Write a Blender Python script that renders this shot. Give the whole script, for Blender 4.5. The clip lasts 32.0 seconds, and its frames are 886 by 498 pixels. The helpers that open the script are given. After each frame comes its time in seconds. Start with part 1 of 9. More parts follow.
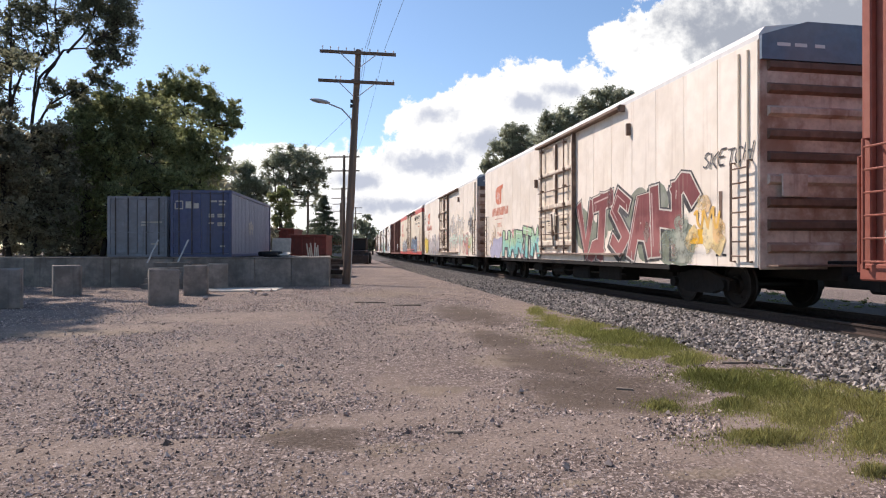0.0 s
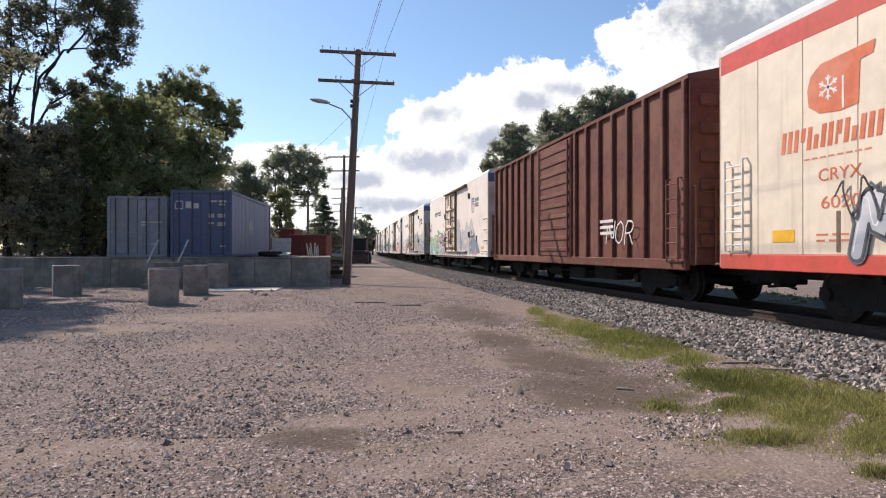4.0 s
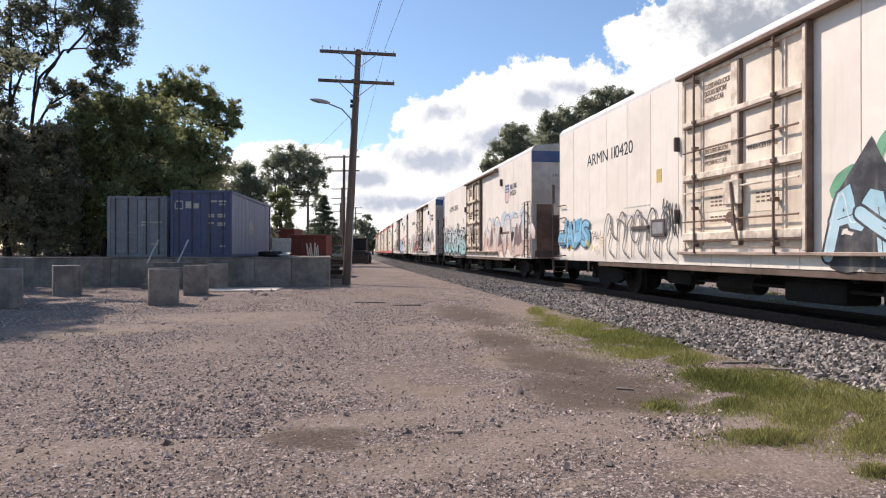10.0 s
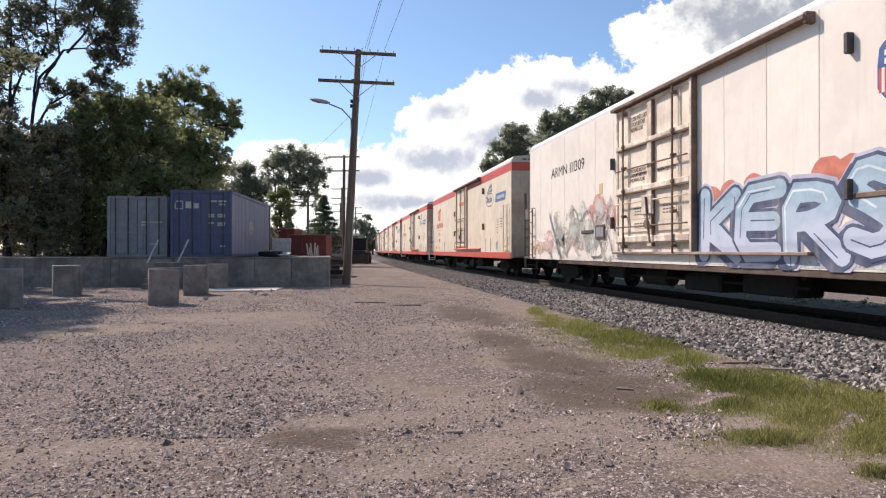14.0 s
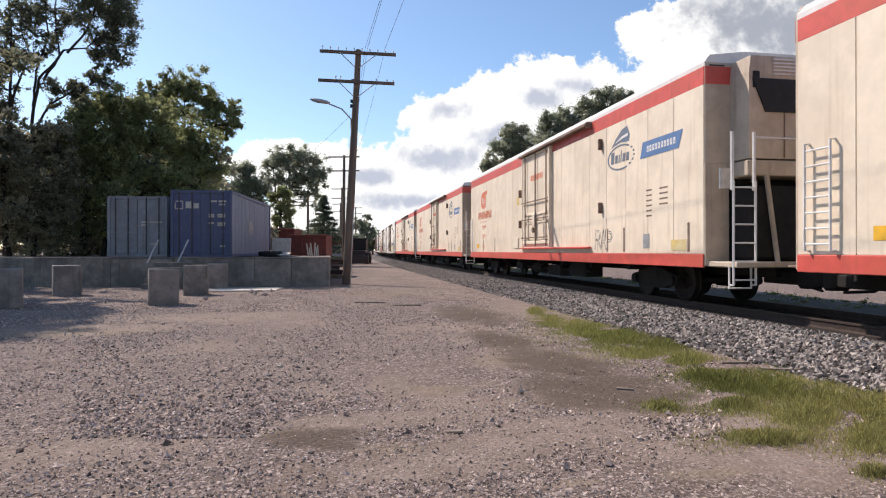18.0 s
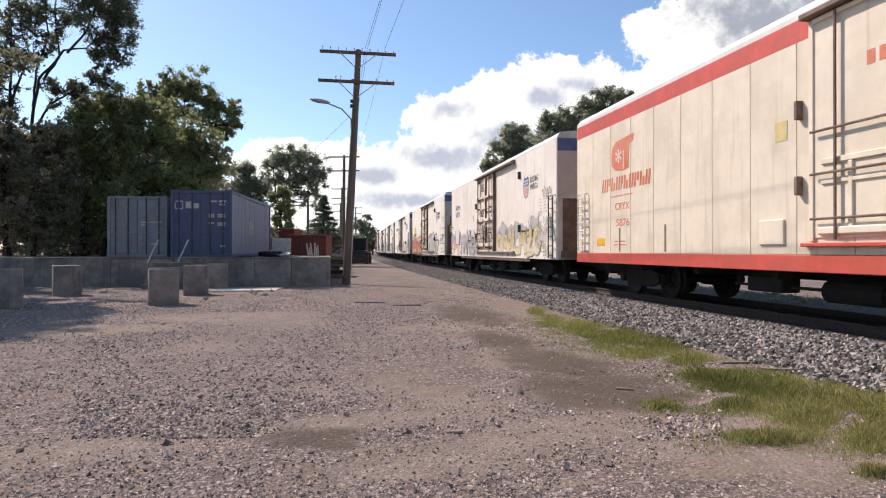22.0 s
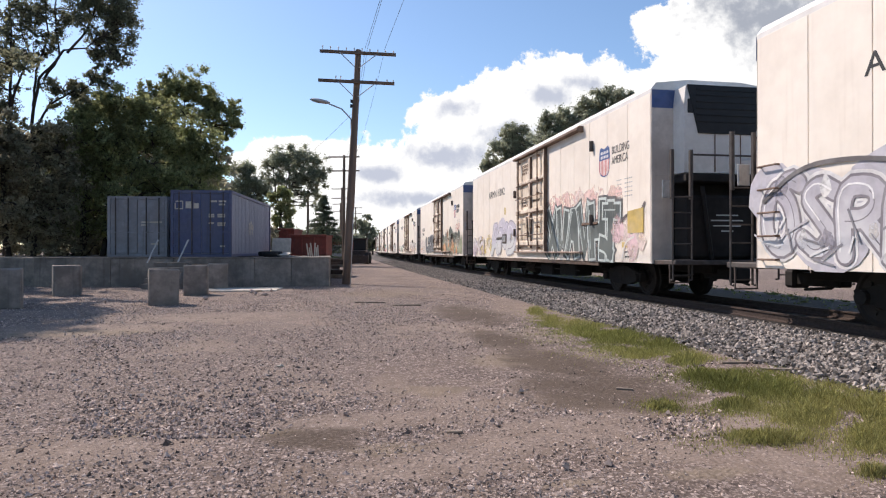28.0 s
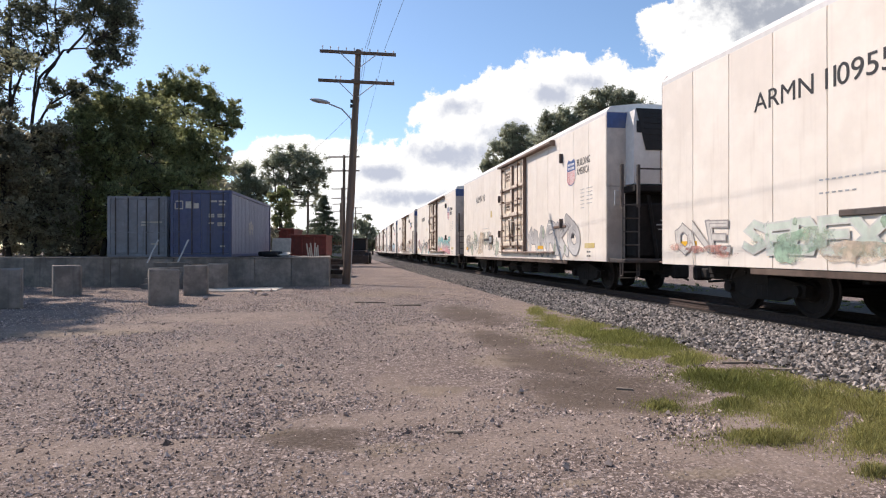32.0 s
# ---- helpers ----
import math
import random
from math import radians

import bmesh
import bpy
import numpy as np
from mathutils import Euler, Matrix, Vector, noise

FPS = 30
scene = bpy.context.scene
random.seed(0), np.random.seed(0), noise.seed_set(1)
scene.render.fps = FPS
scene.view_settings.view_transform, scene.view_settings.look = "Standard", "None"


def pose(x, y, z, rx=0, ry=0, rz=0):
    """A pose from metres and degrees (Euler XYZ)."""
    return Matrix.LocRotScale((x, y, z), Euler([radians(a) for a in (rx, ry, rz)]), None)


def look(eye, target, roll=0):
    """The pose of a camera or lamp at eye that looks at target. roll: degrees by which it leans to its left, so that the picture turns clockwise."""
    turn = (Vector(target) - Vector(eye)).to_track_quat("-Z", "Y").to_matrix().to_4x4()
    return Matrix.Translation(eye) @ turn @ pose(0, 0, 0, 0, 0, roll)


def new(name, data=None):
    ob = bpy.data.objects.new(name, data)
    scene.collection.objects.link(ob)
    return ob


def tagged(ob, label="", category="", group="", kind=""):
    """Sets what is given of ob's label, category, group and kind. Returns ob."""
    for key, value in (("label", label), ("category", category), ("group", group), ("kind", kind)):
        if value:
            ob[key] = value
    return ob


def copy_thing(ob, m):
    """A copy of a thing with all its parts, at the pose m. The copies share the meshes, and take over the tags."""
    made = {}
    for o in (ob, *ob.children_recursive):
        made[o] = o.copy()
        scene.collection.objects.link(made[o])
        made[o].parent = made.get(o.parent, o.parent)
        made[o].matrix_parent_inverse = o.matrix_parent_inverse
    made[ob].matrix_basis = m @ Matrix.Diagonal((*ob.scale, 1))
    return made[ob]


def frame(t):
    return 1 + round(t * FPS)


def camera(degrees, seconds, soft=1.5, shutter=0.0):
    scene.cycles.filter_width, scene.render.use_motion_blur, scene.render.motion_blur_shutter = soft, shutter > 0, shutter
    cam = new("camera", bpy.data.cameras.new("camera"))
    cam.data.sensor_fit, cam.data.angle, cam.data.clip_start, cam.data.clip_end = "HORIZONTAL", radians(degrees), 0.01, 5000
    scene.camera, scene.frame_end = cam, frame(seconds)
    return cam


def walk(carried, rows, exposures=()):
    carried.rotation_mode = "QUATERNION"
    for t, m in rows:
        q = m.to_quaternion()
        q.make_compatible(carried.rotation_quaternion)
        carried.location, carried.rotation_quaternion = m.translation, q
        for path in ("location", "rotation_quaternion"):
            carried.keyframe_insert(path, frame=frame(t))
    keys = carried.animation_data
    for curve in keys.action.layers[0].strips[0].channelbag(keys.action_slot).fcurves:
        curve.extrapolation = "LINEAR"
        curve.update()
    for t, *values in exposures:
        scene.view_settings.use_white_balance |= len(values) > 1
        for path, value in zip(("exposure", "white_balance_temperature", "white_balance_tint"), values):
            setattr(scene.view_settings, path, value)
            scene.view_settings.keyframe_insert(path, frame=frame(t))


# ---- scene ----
import collections

# ---------------------------------------------------------------- camera
PSI = radians(10.54)          # the camera looks this far to the right of the track
EYE = 1.38
cam = camera(71.45, 32.0, soft=1.15)
aim = (math.sin(PSI) * 100, math.cos(PSI) * 100, EYE + 0.28)
walk(cam, [(0.0, look((0, 0, EYE), aim)), (32.0, look((0, 0, EYE), aim))])

# ---------------------------------------------------------------- sky, sun
SUN_EL, SUN_AZ = radians(44), radians(41)     # azimuth counted to the left of the track
to_sun = Vector((-math.sin(SUN_AZ) * math.cos(SUN_EL), math.cos(SUN_AZ) * math.cos(SUN_EL), math.sin(SUN_EL)))
world = bpy.data.worlds.new("world")
scene.world = world
world.use_nodes = True
wn = world.node_tree.nodes
sky = wn.new("ShaderNodeTexSky")
sky.sky_type, sky.sun_disc = "NISHITA", False
sky.sun_elevation, sky.sun_rotation = SUN_EL, -SUN_AZ
sky.altitude, sky.air_density, sky.dust_density, sky.ozone_density = 200, 1.0, 0.6, 3.6
world.node_tree.links.new(sky.outputs[0], wn["Background"].inputs[0])
wn["Background"].inputs[1].default_value = 0.15
sun = new("sun", bpy.data.lights.new("sun", "SUN"))
sun.data.energy, sun.data.angle, sun.data.color = 5.0, radians(0.55), (1.0, 0.865, 0.785)
sun.matrix_world = look(to_sun * 100, (0, 0, 0))
scene.view_settings.exposure = 0.16


# ---------------------------------------------------------------- helpers
def spot(right, ahead, z=0.0):
    """A place given by metres to the right of and ahead of the camera's line."""
    return Vector((right * math.cos(PSI) + ahead * math.sin(PSI), -right * math.sin(PSI) + ahead * math.cos(PSI), z))


class Geo:
    """Collects plain geometry for one mesh."""

    def __init__(self):
        self.v, self.f, self.m = [], [], []

    def add(self, verts, faces, mat=0, m=None):
        n = len(self.v)
        self.v += [tuple(m @ Vector(p)) for p in verts] if m else [tuple(p) for p in verts]
        self.f += [tuple(i + n for i in f) for f in faces]
        self.m += [mat] * len(faces)
        return self

    def box(self, x0, x1, y0, y1, z0, z1, mat=0, b=0.0, m=None):
        if b <= 0:
            vs = [(x, y, z) for x in (x0, x1) for y in (y0, y1) for z in (z0, z1)]
            fs = [(0, 1, 3, 2), (4, 6, 7, 5), (0, 4, 5, 1), (2, 3, 7, 6), (0, 2, 6, 4), (1, 5, 7, 3)]
            return self.add(vs, fs, mat, m)
        lo, hi, vs, ix = (x0, y0, z0), (x1, y1, z1), [], {}
        for c in range(8):
            s = [(c >> k) & 1 for k in range(3)]
            for a in range(3):      # a: the axis on which the vertex stays at the full extent
                ix[(tuple(s), a)] = len(vs)
                vs.append(tuple((hi[k] if s[k] else lo[k]) if k == a else (hi[k] - b if s[k] else lo[k] + b) for k in range(3)))
        fs = []
        for a in range(3):
            u, w = (a + 1) % 3, (a + 2) % 3
            for s in (0, 1):
                ring = []
                for du, dw in ((0, 0), (1, 0), (1, 1), (0, 1)):
                    c = [0, 0, 0]
                    c[a], c[u], c[w] = s, du, dw
                    ring.append(ix[(tuple(c), a)])
                fs.append(tuple(ring if s else ring[::-1]))
            for su in (0, 1):
                for sw in (0, 1):
                    c0, c1 = [0, 0, 0], [0, 0, 0]
                    c0[u] = c1[u] = su
                    c0[w] = c1[w] = sw
                    c1[a] = 1
                    q = [ix[(tuple(c0), u)], ix[(tuple(c1), u)], ix[(tuple(c1), w)], ix[(tuple(c0), w)]]
                    fs.append(tuple(q if su != sw else q[::-1]))
        for c in range(8):
            s = tuple((c >> k) & 1 for k in range(3))
            t = [ix[(s, k)] for k in range(3)]
            fs.append(tuple(t if sum(s) % 2 else t[::-1]))
        return self.add(vs, fs, mat, m)

    def tube(self, points, r, n=8, mat=0, caps=True, r1=None):
        """A round bar along the points; r1: radius at the end."""
        pts = [Vector(p) for p in points]
        vs, fs = [], []
        side = None
        for i, p in enumerate(pts):
            d = (pts[min(i + 1, len(pts) - 1)] - pts[max(i - 1, 0)]).normalized()
            if side is None:
                side = d.orthogonal().normalized()
            side = (side - d * side.dot(d)).normalized()
            up = d.cross(side)
            rr = r if r1 is None else r + (r1 - r) * i / (len(pts) - 1)
            vs += [p + (side * math.cos(2 * math.pi * k / n) + up * math.sin(2 * math.pi * k / n)) * rr for k in range(n)]
        for i in range(len(pts) - 1):
            for k in range(n):
                a, b = i * n + k, i * n + (k + 1) % n
                fs.append((a, b, b + n, a + n))
        if caps:
            fs += [tuple(range(n))[::-1], tuple(range(len(vs) - n, len(vs)))]
        return self.add(vs, fs, mat)

    def prism(self, outline, depth, m=None, mat=0):
        """An outline in the local xz plane, extruded along local +y by depth."""
        n = len(outline)
        vs = [(x, 0, z) for x, z in outline] + [(x, depth, z) for x, z in outline]
        fs = [tuple(range(n)), tuple(range(2 * n - 1, n - 1, -1))] + [(i, i + n, (i + 1) % n + n, (i + 1) % n) for i in range(n)]
        return self.add(vs, fs, mat, m)

    def mesh(self, name, *mats, smooth=False):
        me = bpy.data.meshes.new(name)
        me.from_pydata(self.v, [], self.f)
        for m in mats:
            me.materials.append(m)
        if len(mats) > 1:
            me.polygons.foreach_set("material_index", self.m)
        if smooth:
            me.polygons.foreach_set("use_smooth", [True] * len(me.polygons))
        me.update()
        return me


def part(name, geo, material, parent=None, label="", smooth=False, at=None):
    """Links geometry (or a ready mesh) as one mesh object under a thing or a part."""
    mats = material if isinstance(material, (list, tuple)) else [material]
    me = geo if isinstance(geo, bpy.types.Mesh) else geo.mesh(name, *mats, smooth=smooth)
    ob = new(name, me)
    ob.parent = parent
    if at is not None:
        ob.matrix_basis = at
    if label:
        tagged(ob, label)
    return ob


def thing(name, m, label, category, group="", kind=""):
    ob = new(name)
    ob.empty_display_size = 0.2
    ob.matrix_world = m
    return tagged(ob, label, category, group, kind)


# ---------------------------------------------------------------- materials
def mat(name, base, rough=0.7, metal=0.0, var=0.25, scale=6.0, bump=0.0, bscale=40.0, tint=None, tscale=0.8, tamount=0.5,
        obrand=0.0, streak=None, samount=0.5, spec=0.4, island=0.0, sharp=(0.42, 0.62), zstretch=1.0):
    """A node material: base colour with grain at one scale, stains of colour tint at a larger one, rust streaks, relief."""
    ma = bpy.data.materials.new(name)
    ma.use_nodes = True
    nt = ma.node_tree
    N, L = nt.nodes, nt.links
    bs = N["Principled BSDF"]
    bs.inputs["Roughness"].default_value, bs.inputs["Metallic"].default_value = rough, metal
    bs.inputs["Specular IOR Level"].default_value = spec
    tc = N.new("ShaderNodeTexCoord")
    src = tc.outputs["Object"]
    oi = N.new("ShaderNodeObjectInfo")
    off = N.new("ShaderNodeVectorMath")
    off.operation = "MULTIPLY_ADD"
    off.inputs[0].default_value = (1, 1, 1)
    L.new(src, off.inputs[0])
    off.inputs[1].default_value = (1, 1, zstretch)
    scl = N.new("ShaderNodeVectorMath")
    scl.operation = "SCALE"
    scl.inputs[0].default_value = (37, 11, 5)
    L.new(oi.outputs["Random"], scl.inputs["Scale"])
    L.new(scl.outputs[0], off.inputs[2])
    pos = off.outputs[0]

    def noise_tex(s, detail=6, r=0.6):
        n = N.new("ShaderNodeTexNoise")
        n.inputs["Scale"].default_value, n.inputs["Detail"].default_value, n.inputs["Roughness"].default_value = s, detail, r
        L.new(pos, n.inputs["Vector"])
        return n

    def ramp(fac, lo, hi):
        r = N.new("ShaderNodeMapRange")
        r.interpolation_type = "SMOOTHSTEP"
        r.inputs["From Min"].default_value, r.inputs["From Max"].default_value = lo, hi
        L.new(fac, r.inputs["Value"])
        return r.outputs[0]

    def mix(fac, a, b, blend="MIX"):
        x = N.new("ShaderNodeMix")
        x.data_type, x.blend_type = "RGBA", blend
        for sock, val in ((x.inputs[0], fac), (x.inputs[6], a), (x.inputs[7], b)):
            if isinstance(val, (int, float)):
                sock.default_value = val
            elif isinstance(val, tuple):
                sock.default_value = (*val[:3], 1)
            else:
                L.new(val, sock)
        return x.outputs[2]

    g = noise_tex(scale)
    dark = tuple(c * (1 - var) for c in base)
    light = tuple(min(1, c * (1 + var)) for c in base)
    col = mix(ramp(g.outputs["Fac"], 0.3, 0.7), dark, light)
    if tint:
        t = noise_tex(tscale, 5, 0.65)
        f = ramp(t.outputs["Fac"], *sharp)
        k = N.new("ShaderNodeMath")
        k.operation = "MULTIPLY"
        L.new(f, k.inputs[0])
        k.inputs[1].default_value = tamount
        col = mix(k.outputs[0], col, tint)
    if streak:
        mp = N.new("ShaderNodeMapping")
        mp.inputs["Scale"].default_value = (7, 7, 0.45)
        L.new(src, mp.inputs["Vector"])
        s = N.new("ShaderNodeTexNoise")
        s.inputs["Scale"].default_value, s.inputs["Detail"].default_value = 1.0, 5
        L.new(mp.outputs[0], s.inputs["Vector"])
        f = ramp(s.outputs["Fac"], 0.55, 0.78)
        k = N.new("ShaderNodeMath")
        k.operation = "MULTIPLY"
        L.new(f, k.inputs[0])
        k.inputs[1].default_value = samount
        col = mix(k.outputs[0], col, streak)
    if obrand or island:
        if island:
            ge = N.new("ShaderNodeNewGeometry")
            rnd, amt = ge.outputs["Random Per Island"], island
        else:
            rnd, amt = oi.outputs["Random"], obrand
        r = N.new("ShaderNodeMapRange")
        r.inputs["To Min"].default_value, r.inputs["To Max"].default_value = 1 - amt, 1 + amt
        L.new(rnd, r.inputs["Value"])
        hs = N.new("ShaderNodeHueSaturation")
        L.new(r.outputs[0], hs.inputs["Value"])
        L.new(col, hs.inputs["Color"])
        col = hs.outputs[0]
    L.new(col, bs.inputs["Base Color"])
    if bump:
        b = noise_tex(bscale, 4, 0.6)
        bn = N.new("ShaderNodeBump")
        bn.inputs["Strength"].default_value, bn.inputs["Distance"].default_value = bump, 0.02
        L.new(b.outputs["Fac"], bn.inputs["Height"])
        L.new(bn.outputs[0], bs.inputs["Normal"])
    return ma


M = dict(
    white=mat("white_car_paint", (0.88, 0.80, 0.695), 0.5, var=0.03, scale=3, tint=(0.70, 0.61, 0.51), tscale=0.45, tamount=0.4, obrand=0.03,
              streak=(0.45, 0.33, 0.24), samount=0.14, bump=0.05, bscale=6),
    cream=mat("cream_car_paint", (0.80, 0.69, 0.535), 0.55, var=0.05, scale=3, tint=(0.58, 0.48, 0.36), tscale=0.6, tamount=0.4, obrand=0.04,
              streak=(0.40, 0.27, 0.18), samount=0.3, bump=0.06, bscale=6),
    oldcream=mat("pale_cream_car_paint", (0.88, 0.785, 0.67), 0.55, var=0.04, scale=3, tint=(0.66, 0.56, 0.44), tscale=0.6, tamount=0.4, obrand=0.04, streak=(0.42, 0.29, 0.2), samount=0.28, bump=0.06, bscale=6),
    trackrust=mat("rust_stained_track", (0.40, 0.31, 0.25), 0.7, var=0.2, scale=4, tint=(0.2, 0.13, 0.1), tscale=1.2, tamount=0.6),
    red=mat("red_stripe_paint", (0.60, 0.095, 0.072), 0.5, var=0.1, scale=4, tint=(0.45, 0.10, 0.06), tamount=0.5, streak=(0.25, 0.08, 0.05), samount=0.4),
    blue=mat("blue_band_paint", (0.06, 0.10, 0.24), 0.5, var=0.12, tint=(0.16, 0.17, 0.2), tamount=0.4),
    slate=mat("slate_band_paint", (0.13, 0.17, 0.22), 0.5, var=0.12, tint=(0.22, 0.2, 0.2), tamount=0.4),
    roof=mat("roof_paint", (0.74, 0.72, 0.68), 0.5, var=0.06, tint=(0.55, 0.5, 0.45), tamount=0.3),
    sill=mat("rust_stained_sill", (0.09, 0.062, 0.048), 0.8, var=0.3, scale=4, tint=(0.2, 0.145, 0.11), tscale=0.7, tamount=0.6, streak=(0.08, 0.05, 0.04), samount=0.6),
    doorframe=mat("stained_door_frame_paint", (0.79, 0.69, 0.56), 0.65, var=0.12, scale=5, tint=(0.34, 0.23, 0.16), tscale=2.2, tamount=0.6, streak=(0.22, 0.14, 0.1), samount=0.5, bump=0.1),
    doorpanel=mat("beige_door_paint", (0.84, 0.735, 0.595), 0.6, var=0.07, scale=3, tint=(0.5, 0.39, 0.29), tscale=0.8, tamount=0.5, streak=(0.34, 0.23, 0.16), samount=0.35, bump=0.06, bscale=6),
    label=mat("faded_yellow_label", (0.62, 0.47, 0.16), 0.6, var=0.12, tint=(0.6, 0.55, 0.4), tamount=0.5),
    # near black: grime, with the shade under cars and in recesses put in
    grime_shade=mat("grimy_underframe", (0.011, 0.0095, 0.009), 0.85, var=0.4, tint=(0.022, 0.017, 0.014), tamount=0.5, bump=0.3),
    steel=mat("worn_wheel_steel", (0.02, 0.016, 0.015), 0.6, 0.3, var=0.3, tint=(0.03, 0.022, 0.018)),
    rail=mat("rail_steel", (0.06, 0.04, 0.032), 0.85, 0.0, var=0.3, scale=20),
    rust=mat("rusty_door_frame", (0.17, 0.11, 0.08), 0.8, var=0.3, tint=(0.27, 0.2, 0.15), tamount=0.5, bump=0.2),
    iron=mat("dark_ladder_steel", (0.075, 0.065, 0.06), 0.7, 0.1, var=0.3, tint=(0.14, 0.1, 0.08), tamount=0.5),
    brown=mat("brown_boxcar_paint", (0.13, 0.045, 0.032), 0.75, var=0.2, tint=(0.20, 0.09, 0.055), tamount=0.6, streak=(0.06, 0.03, 0.025), samount=0.5, bump=0.1),
    scarlet=mat("faded_red_boxcar_paint", (0.27, 0.08, 0.055), 0.7, var=0.12, tint=(0.33, 0.14, 0.1), tamount=0.5, streak=(0.2, 0.07, 0.05)),
    endrust=mat("rust_stained_end_paint", (0.60, 0.50, 0.42), 0.75, var=0.15, tint=(0.26, 0.12, 0.07), tscale=0.9, tamount=0.75, streak=(0.2, 0.09, 0.06), samount=0.6),
    endrib=mat("rusty_end_rib", (0.20, 0.12, 0.085), 0.8, var=0.2, tint=(0.10, 0.06, 0.045), tscale=0.7, tamount=0.7, streak=(0.07, 0.045, 0.035), samount=0.5),
    # white and cream again, grimy and also darkened for the ends' shaded side
    endwhite=mat("grimy_white_end_paint", (0.60, 0.54, 0.48), 0.65, var=0.1, scale=3, tint=(0.40, 0.34, 0.29), tscale=0.8, tamount=0.65, streak=(0.28, 0.2, 0.15), samount=0.45, bump=0.06),
    endcream=mat("grimy_cream_end_paint", (0.54, 0.45, 0.345), 0.65, var=0.1, scale=3, tint=(0.36, 0.29, 0.22), tscale=0.8, tamount=0.65, streak=(0.24, 0.17, 0.12), samount=0.45, bump=0.06),
    black=mat("black_unit_grille", (0.012, 0.012, 0.013), 0.6, var=0.3),
    ink=mat("black_lettering", (0.02, 0.02, 0.022), 0.6, var=0.2),
    orange=mat("orange_lettering", (0.62, 0.16, 0.07), 0.6, var=0.12, tint=(0.7, 0.4, 0.3), tamount=0.3),
    yellow=mat("yellow_label", (0.75, 0.42, 0.03), 0.6, var=0.1),
    navy=mat("navy_lettering", (0.06, 0.11, 0.27), 0.6, var=0.12),
    slateblue=mat("blue_banner", (0.10, 0.19, 0.36), 0.6, var=0.1),
    concrete=mat("weathered_concrete", (0.27, 0.235, 0.20), 0.9, var=0.18, scale=5, tint=(0.13, 0.112, 0.096), tscale=1.1, tamount=0.7, bump=0.35, bscale=25,
                 streak=(0.08, 0.068, 0.058), samount=0.5),
    pole=mat("weathered_pole_wood", (0.16, 0.115, 0.085), 0.9, var=0.3, scale=3, zstretch=0.08, bump=0.4, bscale=12, tint=(0.08, 0.06, 0.05)),
    # kept dark so its colour draws the shade in gaps between the stones
    ballast_bed=mat("dusty_ballast_bed", (0.08, 0.068, 0.06), 0.9, var=0.5, scale=22, bump=0.8, bscale=24),
    bluegrey=mat("faded_blue_grey_paint", (0.30, 0.31, 0.36), 0.6, var=0.08, tint=(0.22, 0.22, 0.25), tamount=0.4),
    # oily stone, blackened further to carry the train's shade
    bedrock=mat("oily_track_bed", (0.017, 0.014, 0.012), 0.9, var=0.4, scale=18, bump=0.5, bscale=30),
    tie=mat("creosoted_sleeper_wood", (0.045, 0.033, 0.026), 0.9, var=0.3, scale=4, obrand=0.35, tint=(0.13, 0.09, 0.07), tamount=0.5, bump=0.3),
    ballast=mat("ballast_stone", (0.25, 0.218, 0.19), 0.85, var=0.15, scale=30, island=0.86, bump=0.2),
    bark=mat("dark_bark", (0.045, 0.035, 0.029), 0.95, var=0.4, scale=9, bump=0.6, bscale=14),
    bluebox=mat("blue_container_paint", (0.085, 0.096, 0.175), 0.55, var=0.12, tint=(0.11, 0.12, 0.165), tamount=0.5, streak=(0.07, 0.06, 0.06)),
    greybox=mat("grey_container_paint", (0.28, 0.28, 0.30), 0.6, var=0.1, tint=(0.2, 0.19, 0.19), tamount=0.5, streak=(0.12, 0.1, 0.085)),
    galv=mat("galvanised_steel", (0.45, 0.45, 0.45), 0.45, 0.6, var=0.15),
)


def leaf_mat(name, a, b):
    ma = mat(name, a, 0.65, var=0.25, scale=0.5, island=0.35, tint=b, tscale=0.25, tamount=0.6, spec=0.25)
    N, L = ma.node_tree.nodes, ma.node_tree.links
    bs = N["Principled BSDF"]
    tr = N.new("ShaderNodeBsdfTranslucent")
    col = bs.inputs["Base Color"].links[0].from_socket
    thin = N.new("ShaderNodeHueSaturation")
    thin.inputs["Value"].default_value, thin.inputs["Saturation"].default_value = 1.6, 1.0
    L.new(col, thin.inputs["Color"])
    L.new(thin.outputs[0], tr.inputs["Color"])
    mx = N.new("ShaderNodeMixShader")
    mx.inputs[0].default_value = 0.5
    L.new(bs.outputs[0], mx.inputs[1])
    L.new(tr.outputs[0], mx.inputs[2])
    L.new(mx.outputs[0], N["Material Output"].inputs[0])
    return ma


M["blade"] = leaf_mat("grass_blade", (0.225, 0.235, 0.08), (0.31, 0.28, 0.13))
# far leaves are paled and greyed, so distance haze sits in their colour
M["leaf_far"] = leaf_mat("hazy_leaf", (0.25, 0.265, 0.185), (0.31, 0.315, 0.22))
M["weed"] = leaf_mat("weed_leaf", (0.12, 0.14, 0.05), (0.17, 0.17, 0.08))
M["leaf_dark"] = leaf_mat("dark_leaf", (0.15, 0.155, 0.10), (0.18, 0.18, 0.115))
M["leaf_mid"] = leaf_mat("green_leaf", (0.22, 0.235, 0.11), (0.26, 0.265, 0.125))
M["leaf_dry"] = leaf_mat("olive_leaf", (0.30, 0.275, 0.19), (0.26, 0.24, 0.165))
M["needle"] = leaf_mat("conifer_needle", (0.09, 0.11, 0.075), (0.11, 0.13, 0.085))

# ---------------------------------------------------------------- the track's line
BEND, RADIUS, TRACK_X = 1.46, 2582.0, 9.0
RAIL_TOP = 0.22


